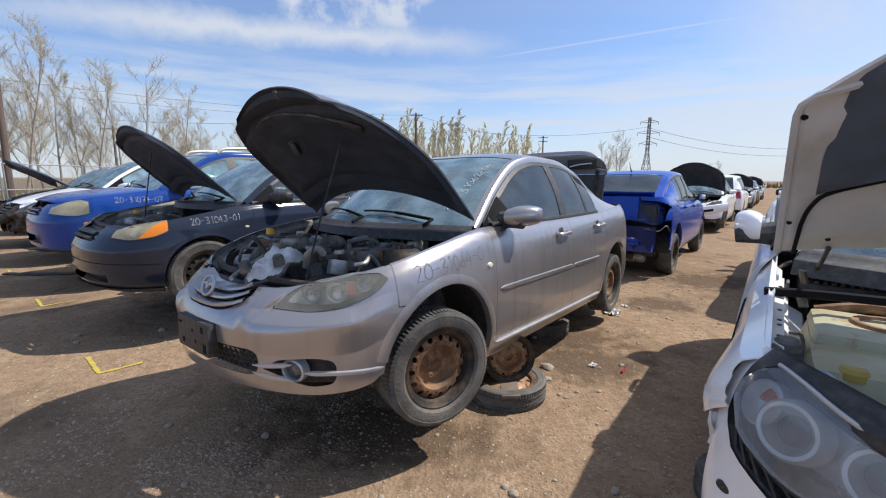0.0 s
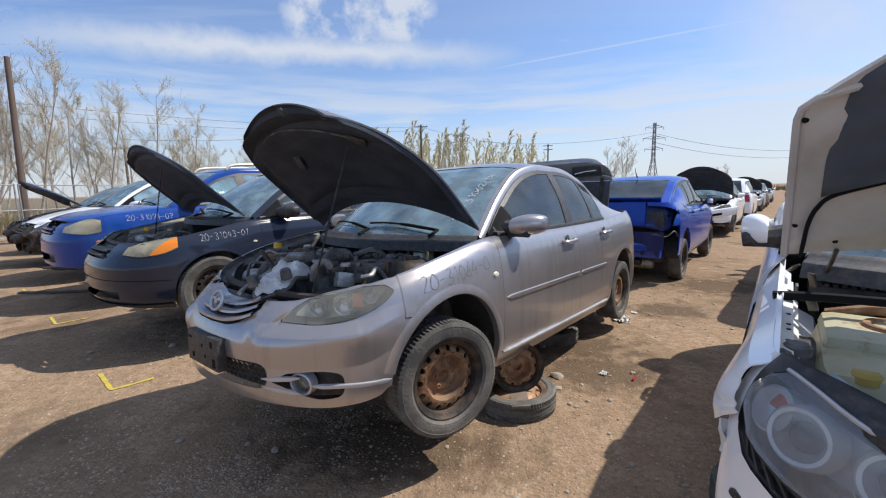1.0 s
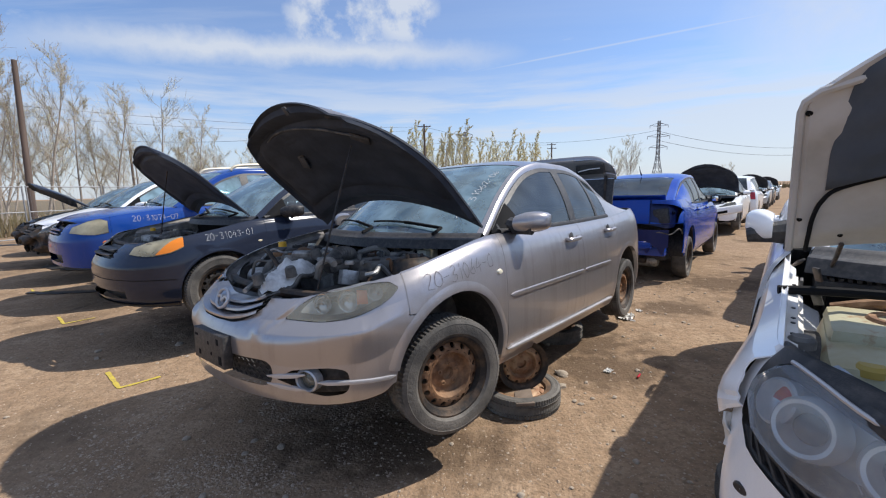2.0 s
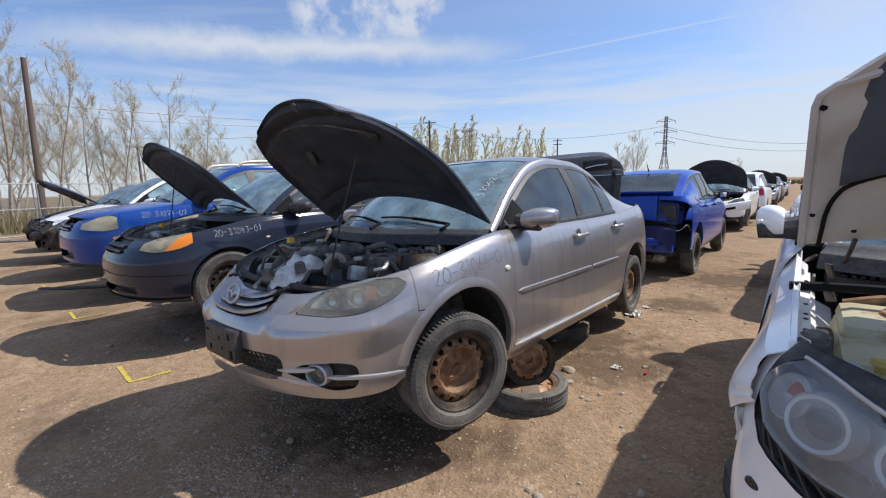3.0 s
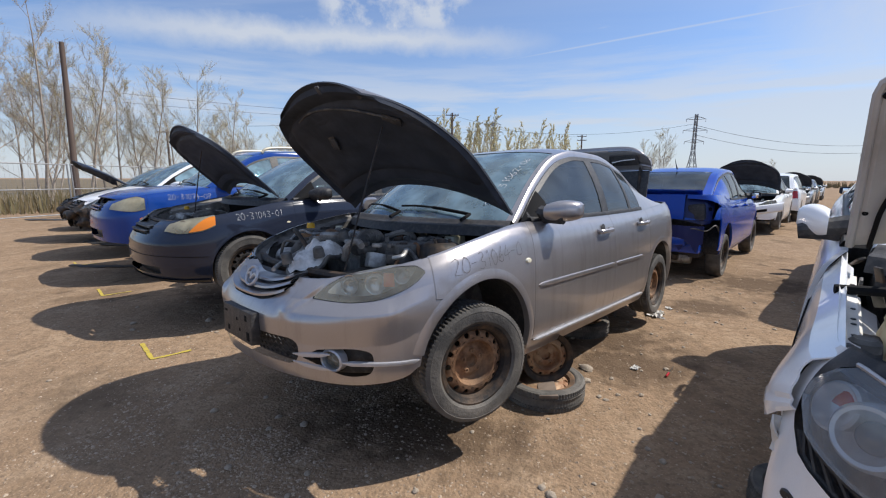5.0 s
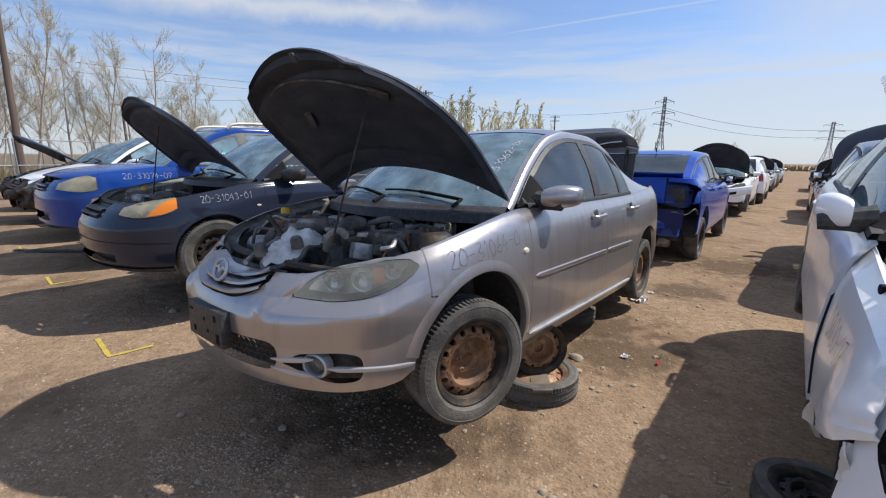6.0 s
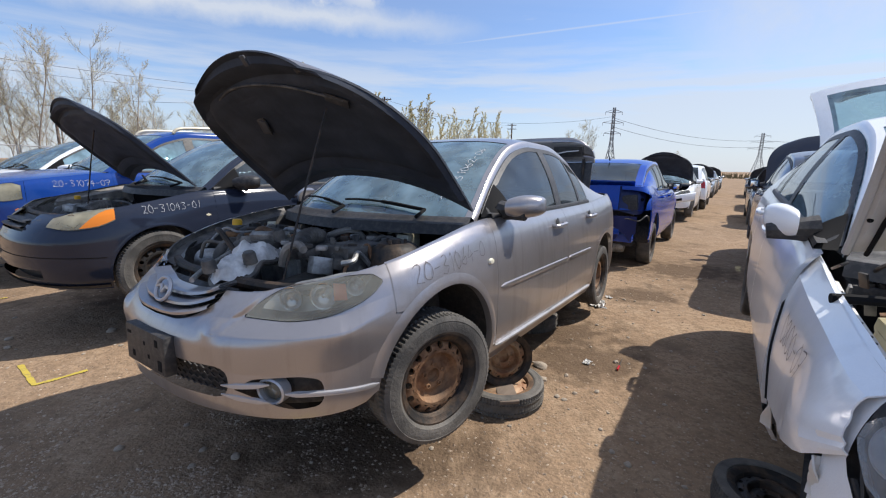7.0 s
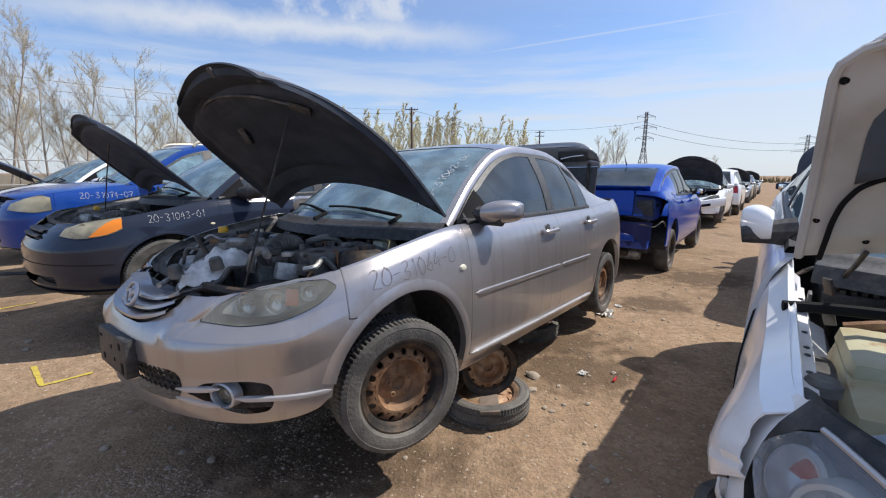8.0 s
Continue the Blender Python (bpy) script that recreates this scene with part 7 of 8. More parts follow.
SUV_NOSE = dict(xb=0.335, lamp_x=(0.36, 0.72), lamp_lo=((0.36, 0.76), (0.5, 0.74), (0.72, 0.765)), lamp_hi=((0.36, 0.90), (0.45, 0.925), (0.6, 0.895), (0.72, 0.835)),
                grille=(0.36, 0.73, 0.82), mouth=(0.45, 0.40, 0.50), slats=2, mesh=False, slat_mat=NAVY_PAINT, lens_mat=CREAM_LENS, lamp_label="clouded white headlight",
                bowls=((0.6, 0.82, 0.05),), bowl_mats=(CHROME,))
suv = car("blue_sport_utility", ROW @ pose(-0.14, -5.30, 0.215, 0, 0, 0), "dark blue sport utility with pale roof rails", SUV_BODY, NAVY_PAINT, SUV_GLASS, deck=False, droop=0.0, wheels="alloy", rims=dict(R=0.345, r=0.215, w=0.21),
          cuts=(-0.46, -1.55, -2.35), lamp=dict(x=(0.335,)), mirror_mat=BLACK_PLASTIC, glass_side=GLASS)
nose_parts(suv, SUV_BODY, NAVY_PAINT, SUV_NOSE)
arch_lips(suv, SUV_BODY, NAVY_PAINT)
cowl_and_wipers(suv, SUV_BODY, SUV_GLASS)
hood_part(suv, SUV_BODY, NAVY_PAINT, (-0.42, 1.03), 0, -0.40, 0.70, (0.15, 0.10), 0.03)
fender_writing(suv, SUV_BODY, "20-31074-07", 0.10, 0.88, 0.068, 1, CHALK, r=0.0020, seed=3)
side_strip(suv, SUV_BODY, 0.345, 0.43, lambda x: 0.645, 0.045, 0.008, ORANGE, 1, "side_marker")
RAIL = noise_into(material("pale_gold_rail", (0.55, 0.50, 0.38), 0.45, 0.2), 6, 0.4, 0.8, (0.6, 0.55, 0.42), (0.35, 0.3, 0.22))
for q in (1, -1):
    bm = bmesh.new()
    tube(bm, smooth_path([(-1.30, q * 0.60, 1.56), (-1.45, q * 0.60, 1.635), (-2.1, q * 0.60, 1.66), (-2.9, q * 0.59, 1.63), (-3.05, q * 0.59, 1.56)], 6), 0.022, 8)
    part("roof_rail", bm, RAIL, suv, "pale gold roof rail")

# cars further down the row


def plain_nose(B, mat_slat=None, lens=None):
    """Lamp, grille and mouth sizes for a plain car front on a given body."""
    t0, t1 = B.f_top(0.36), B.f_top(0.70)
    return dict(xb=0.335, lamp_x=(0.34, 0.70), lamp_lo=((0.34, t0 - 0.11), (0.5, t0 - 0.15), (0.70, t1 - 0.13)), lamp_hi=((0.34, t0 - 0.02), (0.5, t0 - 0.03), (0.70, t1 - 0.05)),
                grille=(0.34, t1 - 0.14, t1 - 0.02), mouth=(0.45, 0.27, 0.36), slats=3, mesh=False, slat_mat=mat_slat or BLACK_PLASTIC, lens_mat=lens or LENS, bowls=((0.58, t1 - 0.08, 0.05), (0.45, t0 - 0.08, 0.045)), bowl_mats=(CHROME, CHROME))


def plain_car(name, m, label, mat, hood=0.0, B=None, g=None, under=None, group="parked wrecks", hood_mat=None, bare=False, **kw):
    B = B or GREY_BODY
    g = g or SEDAN
    ob = car(name, m, label, B, mat, g, group=group, lamp=dict(x=(0.335,)), **kw)
    spec = dict(plain_nose(B))
    if bare:
        spec.update(bumper_mat=DARK_STEEL, bumper_label="black bare front where the bumper is missing", slat_mat=DARK_STEEL)
    nose_parts(ob, B, mat, spec)
    if bare:
        crumple(ob, ("front_bumper", "grille", "lower_grille"), 0.11, 6.5, 2.0, ahead=0.30)
    hood_part(ob, B, hood_mat or mat, (-0.42, B.f_top(-0.42)), hood, -0.36, 0.68, (0.18, 0.10), 0.03, inset=0.012 if not hood else 0.04, under=under, pad=UNDERSIDE if hood else None)
    if hood:
        engine_bay(ob, B, -0.36, 0.62, mat)
        engine_parts(ob, B, -0.36, 0.62, seed=len(name))
    cowl_and_wipers(ob, B, g)
    arch_lips(ob, B, mat)
    return ob


TALL = dict(SEDAN)
TALL.update(rz=tuple((x, z + 0.04) for x, z in SEDAN["rz"]))
plain_car("white_sedan", ROW @ pose(-0.12, -7.75, 0.25, 0, 0, 0), "white sedan missing its front bumper, on the dirt", WHITE_PAINT, 0, g=TALL, bare=True, glass_side=GLASS, rims=dict(R=0.33, r=0.2))
plain_car("white_and_black_sedan", ROW @ pose(-0.22, -10.25, 0.20, 0, 0, 0), "white sedan with black fenders and open hood", SILVER_PAINT, 44, hood_mat=BLACK_PAINT, bare=True, rims=dict(R=0.33, r=0.2), glass_side=GLASS)
plain_car("dark_grey_sedan", ROW @ pose(-0.5, -12.9, 0.0, 0, 0, 0), "dark grey sedan at the end of the row", SLATE_PAINT, 0, rims=dict(R=0.33, r=0.2))

# tail to tail behind the grey sedan
BLUE_BODY = Body(W=0.875, xf=0.86, xr=-3.66, Ln=0.90, Lt=0.50, nf=2.4, nr=3.6, wb=2.70, hub=0.325, ra=0.365,
                 top=((0.9, 0.70), (0.6, 0.76), (0.3, 0.82), (0, 0.875), (-0.45, 0.945), (-1.2, 0.96), (-2.3, 0.99), (-3.0, 1.08), (-3.6, 1.09)),
                 low=((0.9, 0.25), (0.5, 0.22), (0.3, 0.20), (-0.5, 0.2), (-2.4, 0.2), (-3.0, 0.30), (-3.6, 0.42)))
BLUE_GLASS = dict(SEDAN)
BLUE_GLASS.update(rz=((-0.40, 0.93), (-0.75, 1.18), (-1.12, 1.375), (-1.35, 1.425), (-1.7, 1.435), (-2.30, 1.36), (-2.65, 1.21), (-3.0, 1.08)),
                  ry=((-0.40, 0.71), (-1.12, 0.60), (-1.7, 0.60), (-2.3, 0.60), (-3.0, 0.66)), back_glass=TINTED)
blue = plain_car("bright_blue_sedan", ROW @ pose(-8.30, 0.03, 0.12, 0, -0.5, 180), "bright blue sedan with its rear bumper and lamps gone", BLUE_PAINT, 0, B=BLUE_BODY, g=BLUE_GLASS, wheels="dark", skip=("rear_bumper", "tail_panel"), rims=dict(R=0.318, r=0.2), droop=0.12,
                 mirror_mat=BLACK_PLASTIC)


# the car's blue darkened: shade of cavities and lower sheet in the colour
SHADED_BLUE = material("shaded_blue_steel", (0.005, 0.014, 0.10), 0.35)


def tail_x(B, y):
    """The station on the tail where the plan is y wide."""
    lo, hi = B.xr, B.xr + B.Lt
    for _ in range(40):
        mid = (lo + hi) / 2
        if B.plan(mid)[0] < y:
            lo = mid
        else:
            hi = mid
    return (lo + hi) / 2


def stripped_tail(root, B, mat):
    """Crash bar, lamp holes, spoiler, aerial and badge bars on the bare tail."""
    bm = bmesh.new()
    box(bm, B.xr + 0.10, B.xr + 0.30, -0.70, 0.70, 0.32, 0.66, bevel=0.02)
    box(bm, B.xr + 0.03, B.xr + 0.12, -0.55, 0.55, 0.42, 0.53, bevel=0.02)
    part("rear_panel", bm, mat, root, "bare blue sheet metal under the missing bumper")
    split, edge_y = B.f_low(B.xr) + (B.f_top(B.xr) - B.f_low(B.xr)) * 0.52, 0.50
    x_in, x_out = tail_x(B, edge_y), B.xr + 0.42
    bm = bmesh.new()
    rows = []
    for y in np.linspace(-edge_y, edge_y, 31):
        x = tail_x(B, max(abs(y), 0.012))
        col = []
        for z in np.linspace(split + 0.004, B.f_top(x), 18):
            dent = -0.014 if abs(y) < 0.27 and split + 0.07 < z < split + 0.19 else 0.0
            col.append(B.at(x, z, 1 if y > 0 else -1, dent))
        rows.append([col[0] + Vector((0.05, 0, 0))] + col)
    rows = [[p + Vector((0.04, 0, 0)) for p in rows[0]]] + rows + [[p + Vector((0.04, 0, 0)) for p in rows[-1]]]
    grid(bm, rows)
    part("trunk_face", bm, mat, root, "bright blue trunk lid face with a plate recess", smooth=40)
    for s in (1, -1):
        rim_lo = curve((x_in, 0.80), (x_in + 0.08, 0.755), (x_in + 0.20, 0.77), (x_out - 0.12, 0.86), (x_out, 0.93))
        rim_hi = curve((x_in, 1.045), (x_in + 0.10, 1.03), (x_out - 0.14, 0.99), (x_out, 0.94))
        bm = bmesh.new()
        B.skin(x_in + 0.004, x_out, lambda x: split + 0.004, rim_lo, s, 8, 0.03, bm=bm)
        B.skin(x_in + 0.004, x_out, rim_hi, B.f_top, s, 6, 0.03, bm=bm)
        for v in bm.verts:
            v.co += Vector((0.6, 0.35 * s, 0.1)) * 0.035 * noise.noise(v.co * 7) * (1 if v.co.z < 0.85 else 0.3)
        part("quarter_corner", bm, mat, root, "buckled blue corner round the empty lamp opening", smooth=40)
        bm = bmesh.new()
        B.skin(x_in - 0.01, x_out + 0.01, lambda x: rim_lo(x) - 0.05, lambda x: rim_hi(x) + 0.04, s, 10, 0.0, -0.075, bm=bm)
        for v in bm.verts:
            v.co += Vector((1, 0.4 * s, 0)) * 0.03 * noise.noise(v.co * 11)
        hole = part("lamp_cavity", bm, SHADED_BLUE, root, "dark cavity of the missing tail lamp")
        for x, z, r in ((x_in + 0.06, 0.94, 0.034), (x_in + 0.09, 0.85, 0.030), (x_in + 0.20, 0.91, 0.022)):
            bm = bmesh.new()
            p = B.at(x, z, s, -0.066)
            n = B.normal(x, z, s)
            lathe(bm, [(0.0005, -0.01), (r * 0.7, -0.01), (r * 0.8, 0.012), (r, 0.010), (r * 1.1, -0.004)], 16, Matrix.Translation(p) @ n.to_track_quat("Y", "Z").to_matrix().to_4x4())
            part("lamp_socket", bm, mat if r > 0.03 else MATTE_BLACK, hole)
        bm = bmesh.new()
        box(bm, B.xr + 0.10, B.xr + 0.30, min(s * 0.56, s * 0.78), max(s * 0.56, s * 0.78), 0.44, 0.66, pose(0, 0, 0, 6 * s, 4, 0), bevel=0.03)
        part("bumper_bracket", bm, BLACK_PLASTIC, root)
        bm = bmesh.new()
        tube(bm, smooth_path([(B.xr + 0.08, s * 0.50, 0.60), (B.xr + 0.05, s * 0.62, 0.66), (B.xr + 0.12, s * 0.76, 0.63), (B.xr + 0.22, s * 0.84, 0.70), (B.xr + 0.34, s * 0.86, 0.62)], 6), 0.009, 6)
        part("torn_strip", bm, DUSTY_PLASTIC, root)
        bm = bmesh.new()
        pts = [[Vector((B.xr + 0.07 + 0.04 * math.sin(7 * u), s * (0.06 + 0.68 * u), 0.52 + 0.17 * v - (0.10 + 0.06 * math.sin(23 * u) + 0.03 * math.sin(51 * u)) * (1 - v))) for v in (0, 0.5, 1)] for u in np.linspace(0, 1, 22)]
        grid(bm, pts)
        thicken(bm, 0.006)
        part("torn_panel", bm, SHADED_BLUE, root, "torn blue lower sheet with shade put into its colour")
    bm = bmesh.new()
    grid(bm, [[Vector((B.xr + 0.14 + 0.10 * (y / 0.62) ** 2 + dx, y, z)) for dx, z in ((0.08, 1.085), (0.05, 1.15), (-0.05, 1.16), (-0.05, 1.145), (0.07, 1.085))] for y in np.linspace(-0.64, 0.64, 21)])
    part("spoiler", bm, mat, root, "blue boot spoiler")
    bm = bmesh.new()
    lathe(bm, [(0.0005, -0.26), (0.07, -0.255), (0.085, -0.22), (0.085, 0.22), (0.07, 0.255), (0.0005, 0.26)], 22, pose(B.xr + 0.42, -0.30, 0.20))
    tube(bm, smooth_path([(B.xr + 0.42, -0.02, 0.20), (B.xr + 0.60, 0.10, 0.20), (B.xr + 1.4, 0.12, 0.22)], 5), 0.025, 8)
    part("muffler", bm, ALUMINIUM, root, "dull grey muffler hanging under the tail")
    bm = bmesh.new()
    box(bm, B.xr + 0.45, B.xr + 1.25, -0.55, 0.55, 0.16, 0.32, bevel=0.05)
    part("fuel_tank", bm, MATTE_BLACK, root)
    bm = bmesh.new()
    tube(bm, [(-2.15, 0, 1.45), (-2.25, 0, 1.53), (-2.30, 0, 1.60)], [0.012, 0.006, 0.003], 6)
    part("aerial", bm, BLACK_PLASTIC, root, "short black roof aerial")
    for y, z, w, h in ((-0.20, 0.93, 0.05, 0.010), (-0.08, 0.93, 0.02, 0.010), (-0.15, 0.86, 0.022, 0.022), (-0.15, 0.745, 0.07, 0.008)):
        bm = bmesh.new()
        x = B.at(B.xr, z).x
        box(bm, x - 0.004, x + 0.02, y - w, y + w, z - h, z + h, bevel=0.003)
        part("badge_bar", bm, WHITE_PLASTIC, root)


stripped_tail(blue, BLUE_BODY, BLUE_PAINT)

# white car facing the yard with a hanging bumper
wreck = plain_car("white_wreck", ROW @ pose(-12.3, 0.12, 0.10, 0, -0.5, 0), "white car with hood up and bumper hanging loose", WHITE_PAINT, 62, rims=dict(R=0.32, r=0.2))
bm = bmesh.new()
grid(bm, [[Vector((0.98 - 0.55 * (abs(y) / 0.85) ** 2.2 + dx, y, 0.34 + 0.16 * (y / 0.85) + z)) for dx, z in ((-0.06, 0.0), (0.0, 0.03), (0.02, 0.12), (0.0, 0.2), (-0.08, 0.22))] for y in np.linspace(-0.9, 0.9, 31)])
hang = part("hanging_bumper", bm, WHITE_PAINT, wreck, "loose white bumper cover")
bm = bmesh.new()
grid(bm, [[Vector((1.004 - 0.55 * (abs(y) / 0.85) ** 2.2 - dx, y, 0.34 + 0.16 * (y / 0.85) + z)) for dx, z in ((0.012, 0.05), (0.0, 0.07), (0.0, 0.11), (0.012, 0.13))] for y in np.linspace(-0.62, 0.62, 21)])
part("bumper_slot", bm, MATTE_BLACK, hang, "dark slot in the bumper cover")
plain_car("white_sport_utility", ROW @ pose(-19.8, 0.20, 0.0, 0, 0, 180), "white sport utility seen from its tail", WHITE_PAINT, 0, B=SUV_BODY, g=SUV_GLASS, deck=False, rims=dict(R=0.345, r=0.215, w=0.21), rear_lamp=((0.002, 0.16), 0.80, 1.04))
plain_car("silver_wreck", ROW @ pose(-25.5, 0.25, 0.0, 0, 0, 0), "silver sedan with its hood up down the row", SILVER_PAINT, 60, rims=dict(R=0.33, r=0.2))
plain_car("black_wreck", ROW @ pose(-33.0, 0.3, 0.0, 0, 0, 180), "dark sedan down the row", SLATE_PAINT, 0, rims=dict(R=0.33, r=0.2))
plain_car("grey_wreck", ROW @ pose(-38.5, 0.35, 0.0, 0, 0, 0), "grey sedan with its hood up down the row", SILVER_PAINT, 58, rims=dict(R=0.33, r=0.2))
# row behind the white hatchback
plain_car("slate_sedan", ROW @ pose(-7.75, 2.98, 0.22, 0, 0, 180), "dark slate sedan with its hood up", SLATE_PAINT, 60, hood_mat=BLACK_PAINT, g=BLUE_GLASS, B=BLUE_BODY, rims=dict(R=0.318, r=0.2), glass_side=GLASS)
plain_car("dark_wreck", ROW @ pose(-12.6, 3.1, 0.0, 0, 0, 0), "dark sedan with its hood up", SLATE_PAINT, 56, rims=dict(R=0.33, r=0.2))
for x, y in ((-5.5, 2.6), (-5.5, 3.4), (-7.0, 2.6), (-7.0, 3.4)):
    stand(x, y, 0.36, 30 * x)
plain_car("pale_wreck", ROW @ pose(-20.8, 3.3, 0.0, 0, 0, 180), "pale silver sedan down the row", SILVER_PAINT, 0, rims=dict(R=0.33, r=0.2))
plain_car("pale_wreck", ROW @ pose(-27.5, 3.4, 0.0, 0, 0, 0), "pale silver sedan with its hood up", SILVER_PAINT, 55, rims=dict(R=0.33, r=0.2))

# ---------------------------------------------------------------- distance

BARK = noise_into(material("grey_bark", (0.42, 0.37, 0.31), 0.9), 9, 0.35, 0.7, (0.42, 0.365, 0.305), (0.24, 0.20, 0.165), bump=0.4, bump_scale=30)
BUDS = noise_into(material("spring_buds", (0.5, 0.46, 0.22), 0.8), 2, 0.3, 0.7, (0.70, 0.65, 0.42), (0.58, 0.54, 0.33))


def tree_meshes(seed, height, stems, limbs, buds, spread, rise, bud, depth=3):
    """A spring tree hardly in leaf: stems and limbs as one mesh, twigs as another, buds as a third."""
    rnd = random.Random(seed)
    sets = [([], []), ([], []), ([], [])]

    def stick(which, a, b, r0, r1, n):
        vs, fs = sets[which]
        t = (b - a).normalized()
        u = t.orthogonal().normalized()
        w = t.cross(u)
        k0 = len(vs)
        for p, r in ((a, r0), (b, r1)):
            vs.extend([p + (u * math.cos(2 * math.pi * k / n) + w * math.sin(2 * math.pi * k / n)) * r for k in range(n)])
        fs.extend([(k0 + k, k0 + (k + 1) % n, k0 + n + (k + 1) % n, k0 + n + k) for k in range(n)])

    def leaf(p, s):
        vs, fs = sets[2]
        d = Vector((rnd.uniform(-1, 1), rnd.uniform(-1, 1), rnd.uniform(-0.4, 1))).normalized()
        e = d.orthogonal().normalized() * s * 0.4
        k0 = len(vs)
        vs.extend([p, p + d * s * 0.5 + e, p + d * s, p + d * s * 0.5 - e])
        fs.append((k0, k0 + 1, k0 + 2, k0 + 3))

    def scatter(r):
        return Vector((rnd.uniform(-1, 1), rnd.uniform(-1, 1), rnd.uniform(-1, 1))) * r

    def branch(a, d, length, r, level):
        steps = (5, 4 if depth > 2 else 2, 1)[level - 1]
        p = a
        for i in range(steps):
            d = (d + scatter(0.10) + Vector((0, 0, 0.07))).normalized()
            q = p + d * length / steps
            ra, rb = r * (1 - 0.75 * i / steps), r * (1 - 0.75 * (i + 1) / steps)
            stick(0 if level < 2 else 1, p, q, max(ra, 0.0034), max(rb, 0.0022), 5 if level < 2 else 3)
            if level < depth and (i or level > 1):
                for _ in range(3 if level == 1 else 1 + (rnd.random() < 0.6)):
                    c = (d + scatter(0.72) + Vector((0, 0, 0.14))).normalized()
                    branch(p.lerp(q, rnd.random()), c, length * rnd.uniform(0.30, 0.48), rb * 0.55, level + 1)
            if level > 1:
                for _ in range(buds if rnd.random() < 0.8 else 0):
                    leaf(p.lerp(q, rnd.random()) + scatter(0.05), rnd.uniform(0.6, 1.2) * bud)
            p = q
    for k in range(stems):
        a = 2 * math.pi * (k / stems + rnd.random() * 0.2)
        p = Vector((0.15 * math.cos(a) * (stems > 1), 0.15 * math.sin(a) * (stems > 1), -0.1))
        lean = 0.0 if stems == 1 else rnd.uniform(0.10, 0.26)
        d = Vector((lean * math.cos(a), lean * math.sin(a), 1)).normalized()
        tall = height * (1 if k == 0 else rnd.uniform(0.68, 0.92))
        n = 12
        r0 = tall * 0.0088
        for i in range(n):
            d = (d + Vector((rnd.uniform(-1, 1), rnd.uniform(-1, 1), 0.9)) * 0.055).normalized()
            q = p + d * tall * 0.97 / n
            stick(0, p, q, r0 * (1 - 0.9 * i / n), r0 * (1 - 0.9 * (i + 1) / n), 7)
            if i > 1:
                for _ in range(limbs if i > 2 else 1):
                    b = rnd.uniform(0, 2 * math.pi)
                    c = Vector((math.cos(b), math.sin(b), rnd.uniform(0.8, 1.5) * rise)).normalized()
                    branch(p.lerp(q, rnd.random()), c, tall * spread * rnd.uniform(0.75, 1.15) * (1.15 - 0.8 * i / n), r0 * 0.34 * (1 - 0.75 * i / n), 1)
            p = q
    out = []
    for (vs, fs), mat in zip(sets, (BARK, BARK, BUDS)):
        me = bpy.data.meshes.new("tree")
        me.from_pydata(vs, [], fs)
        me.materials.append(mat)
        out.append(me)
    return out


TREES = [tree_meshes(*q) for q in ((1, 10.0, 1, 2, 3, 0.36, 0.9, 0.038), (2, 9.0, 2, 2, 3, 0.34, 0.95, 0.038), (3, 11.0, 1, 2, 14, 0.20, 1.5, 0.085, 2), (4, 9.5, 1, 2, 14, 0.23, 1.3, 0.085, 2), (6, 8.5, 3, 1, 3, 0.38, 0.9, 0.036))]


def tree(kind, az, dist, height, turn, label):
    x, y = EYE_X + dist * math.sin(radians(az)), EYE_Y + dist * math.cos(radians(az))
    s = height / (10.0, 9.0, 11.0, 9.5, 8.5)[kind]
    root = thing("tree", Matrix.Translation((x, y, 0)) @ Matrix.Rotation(radians(turn), 4, "Z") @ Matrix.Scale(s, 4), label, "tree", "trees along the yard")
    for name, me in zip(("trunk", "twig_work", "crown"), TREES[kind]):
        o = new(name, me)
        o.parent = root
        if name != "trunk":
            tagged(o, kind="stuff")
    return root


EYE_X, EYE_Y = 0.24, 0.05
rnd = random.Random(5)
for az, dist, height, kind in ((-64, 23, 8.6, 1), (-60, 25, 8.4, 0), (-56.4, 26, 9.2, 4), (-53.4, 27, 8.2, 1), (-50.2, 30, 7.4, 0), (-48.0, 30, 7.4, 1), (-45.4, 33, 7.4, 0), (-42.6, 33, 8.2, 0), (-40.4, 34, 7.4, 4), (-38.6, 36, 6.6, 1), (-36.6, 42, 5.4, 0), (-33.4, 46, 7.6, 4), (-31.6, 48, 6.6, 1)):
    tree(kind, az, dist, height, rnd.uniform(0, 360), "pale bare spring tree with yellow-green buds")
for az in np.arange(-64.0, -36.0, 2.2):
    tree(rnd.choice((0, 1, 4)), float(az) + rnd.uniform(-0.7, 0.7), rnd.uniform(38, 52), rnd.uniform(5.5, 8.5), rnd.uniform(0, 360), "bare spring tree behind the first row")
for az in np.arange(-31.5, 4.4, 0.46):
    tree(rnd.choice((2, 3, 3)), float(az) + rnd.uniform(-0.4, 0.4), rnd.uniform(70, 92), rnd.uniform(8.5, 13.5) * (1.0 if az < -6 else 0.85), rnd.uniform(0, 360), "slim poplar in pale yellow-green bud")
for az, dist, height in ((13.0, 80, 8.0), (14.5, 78, 9.5), (24.5, 120, 6.0)):
    tree(1, az, dist, height, rnd.uniform(0, 360), "small tree in pale green bud")

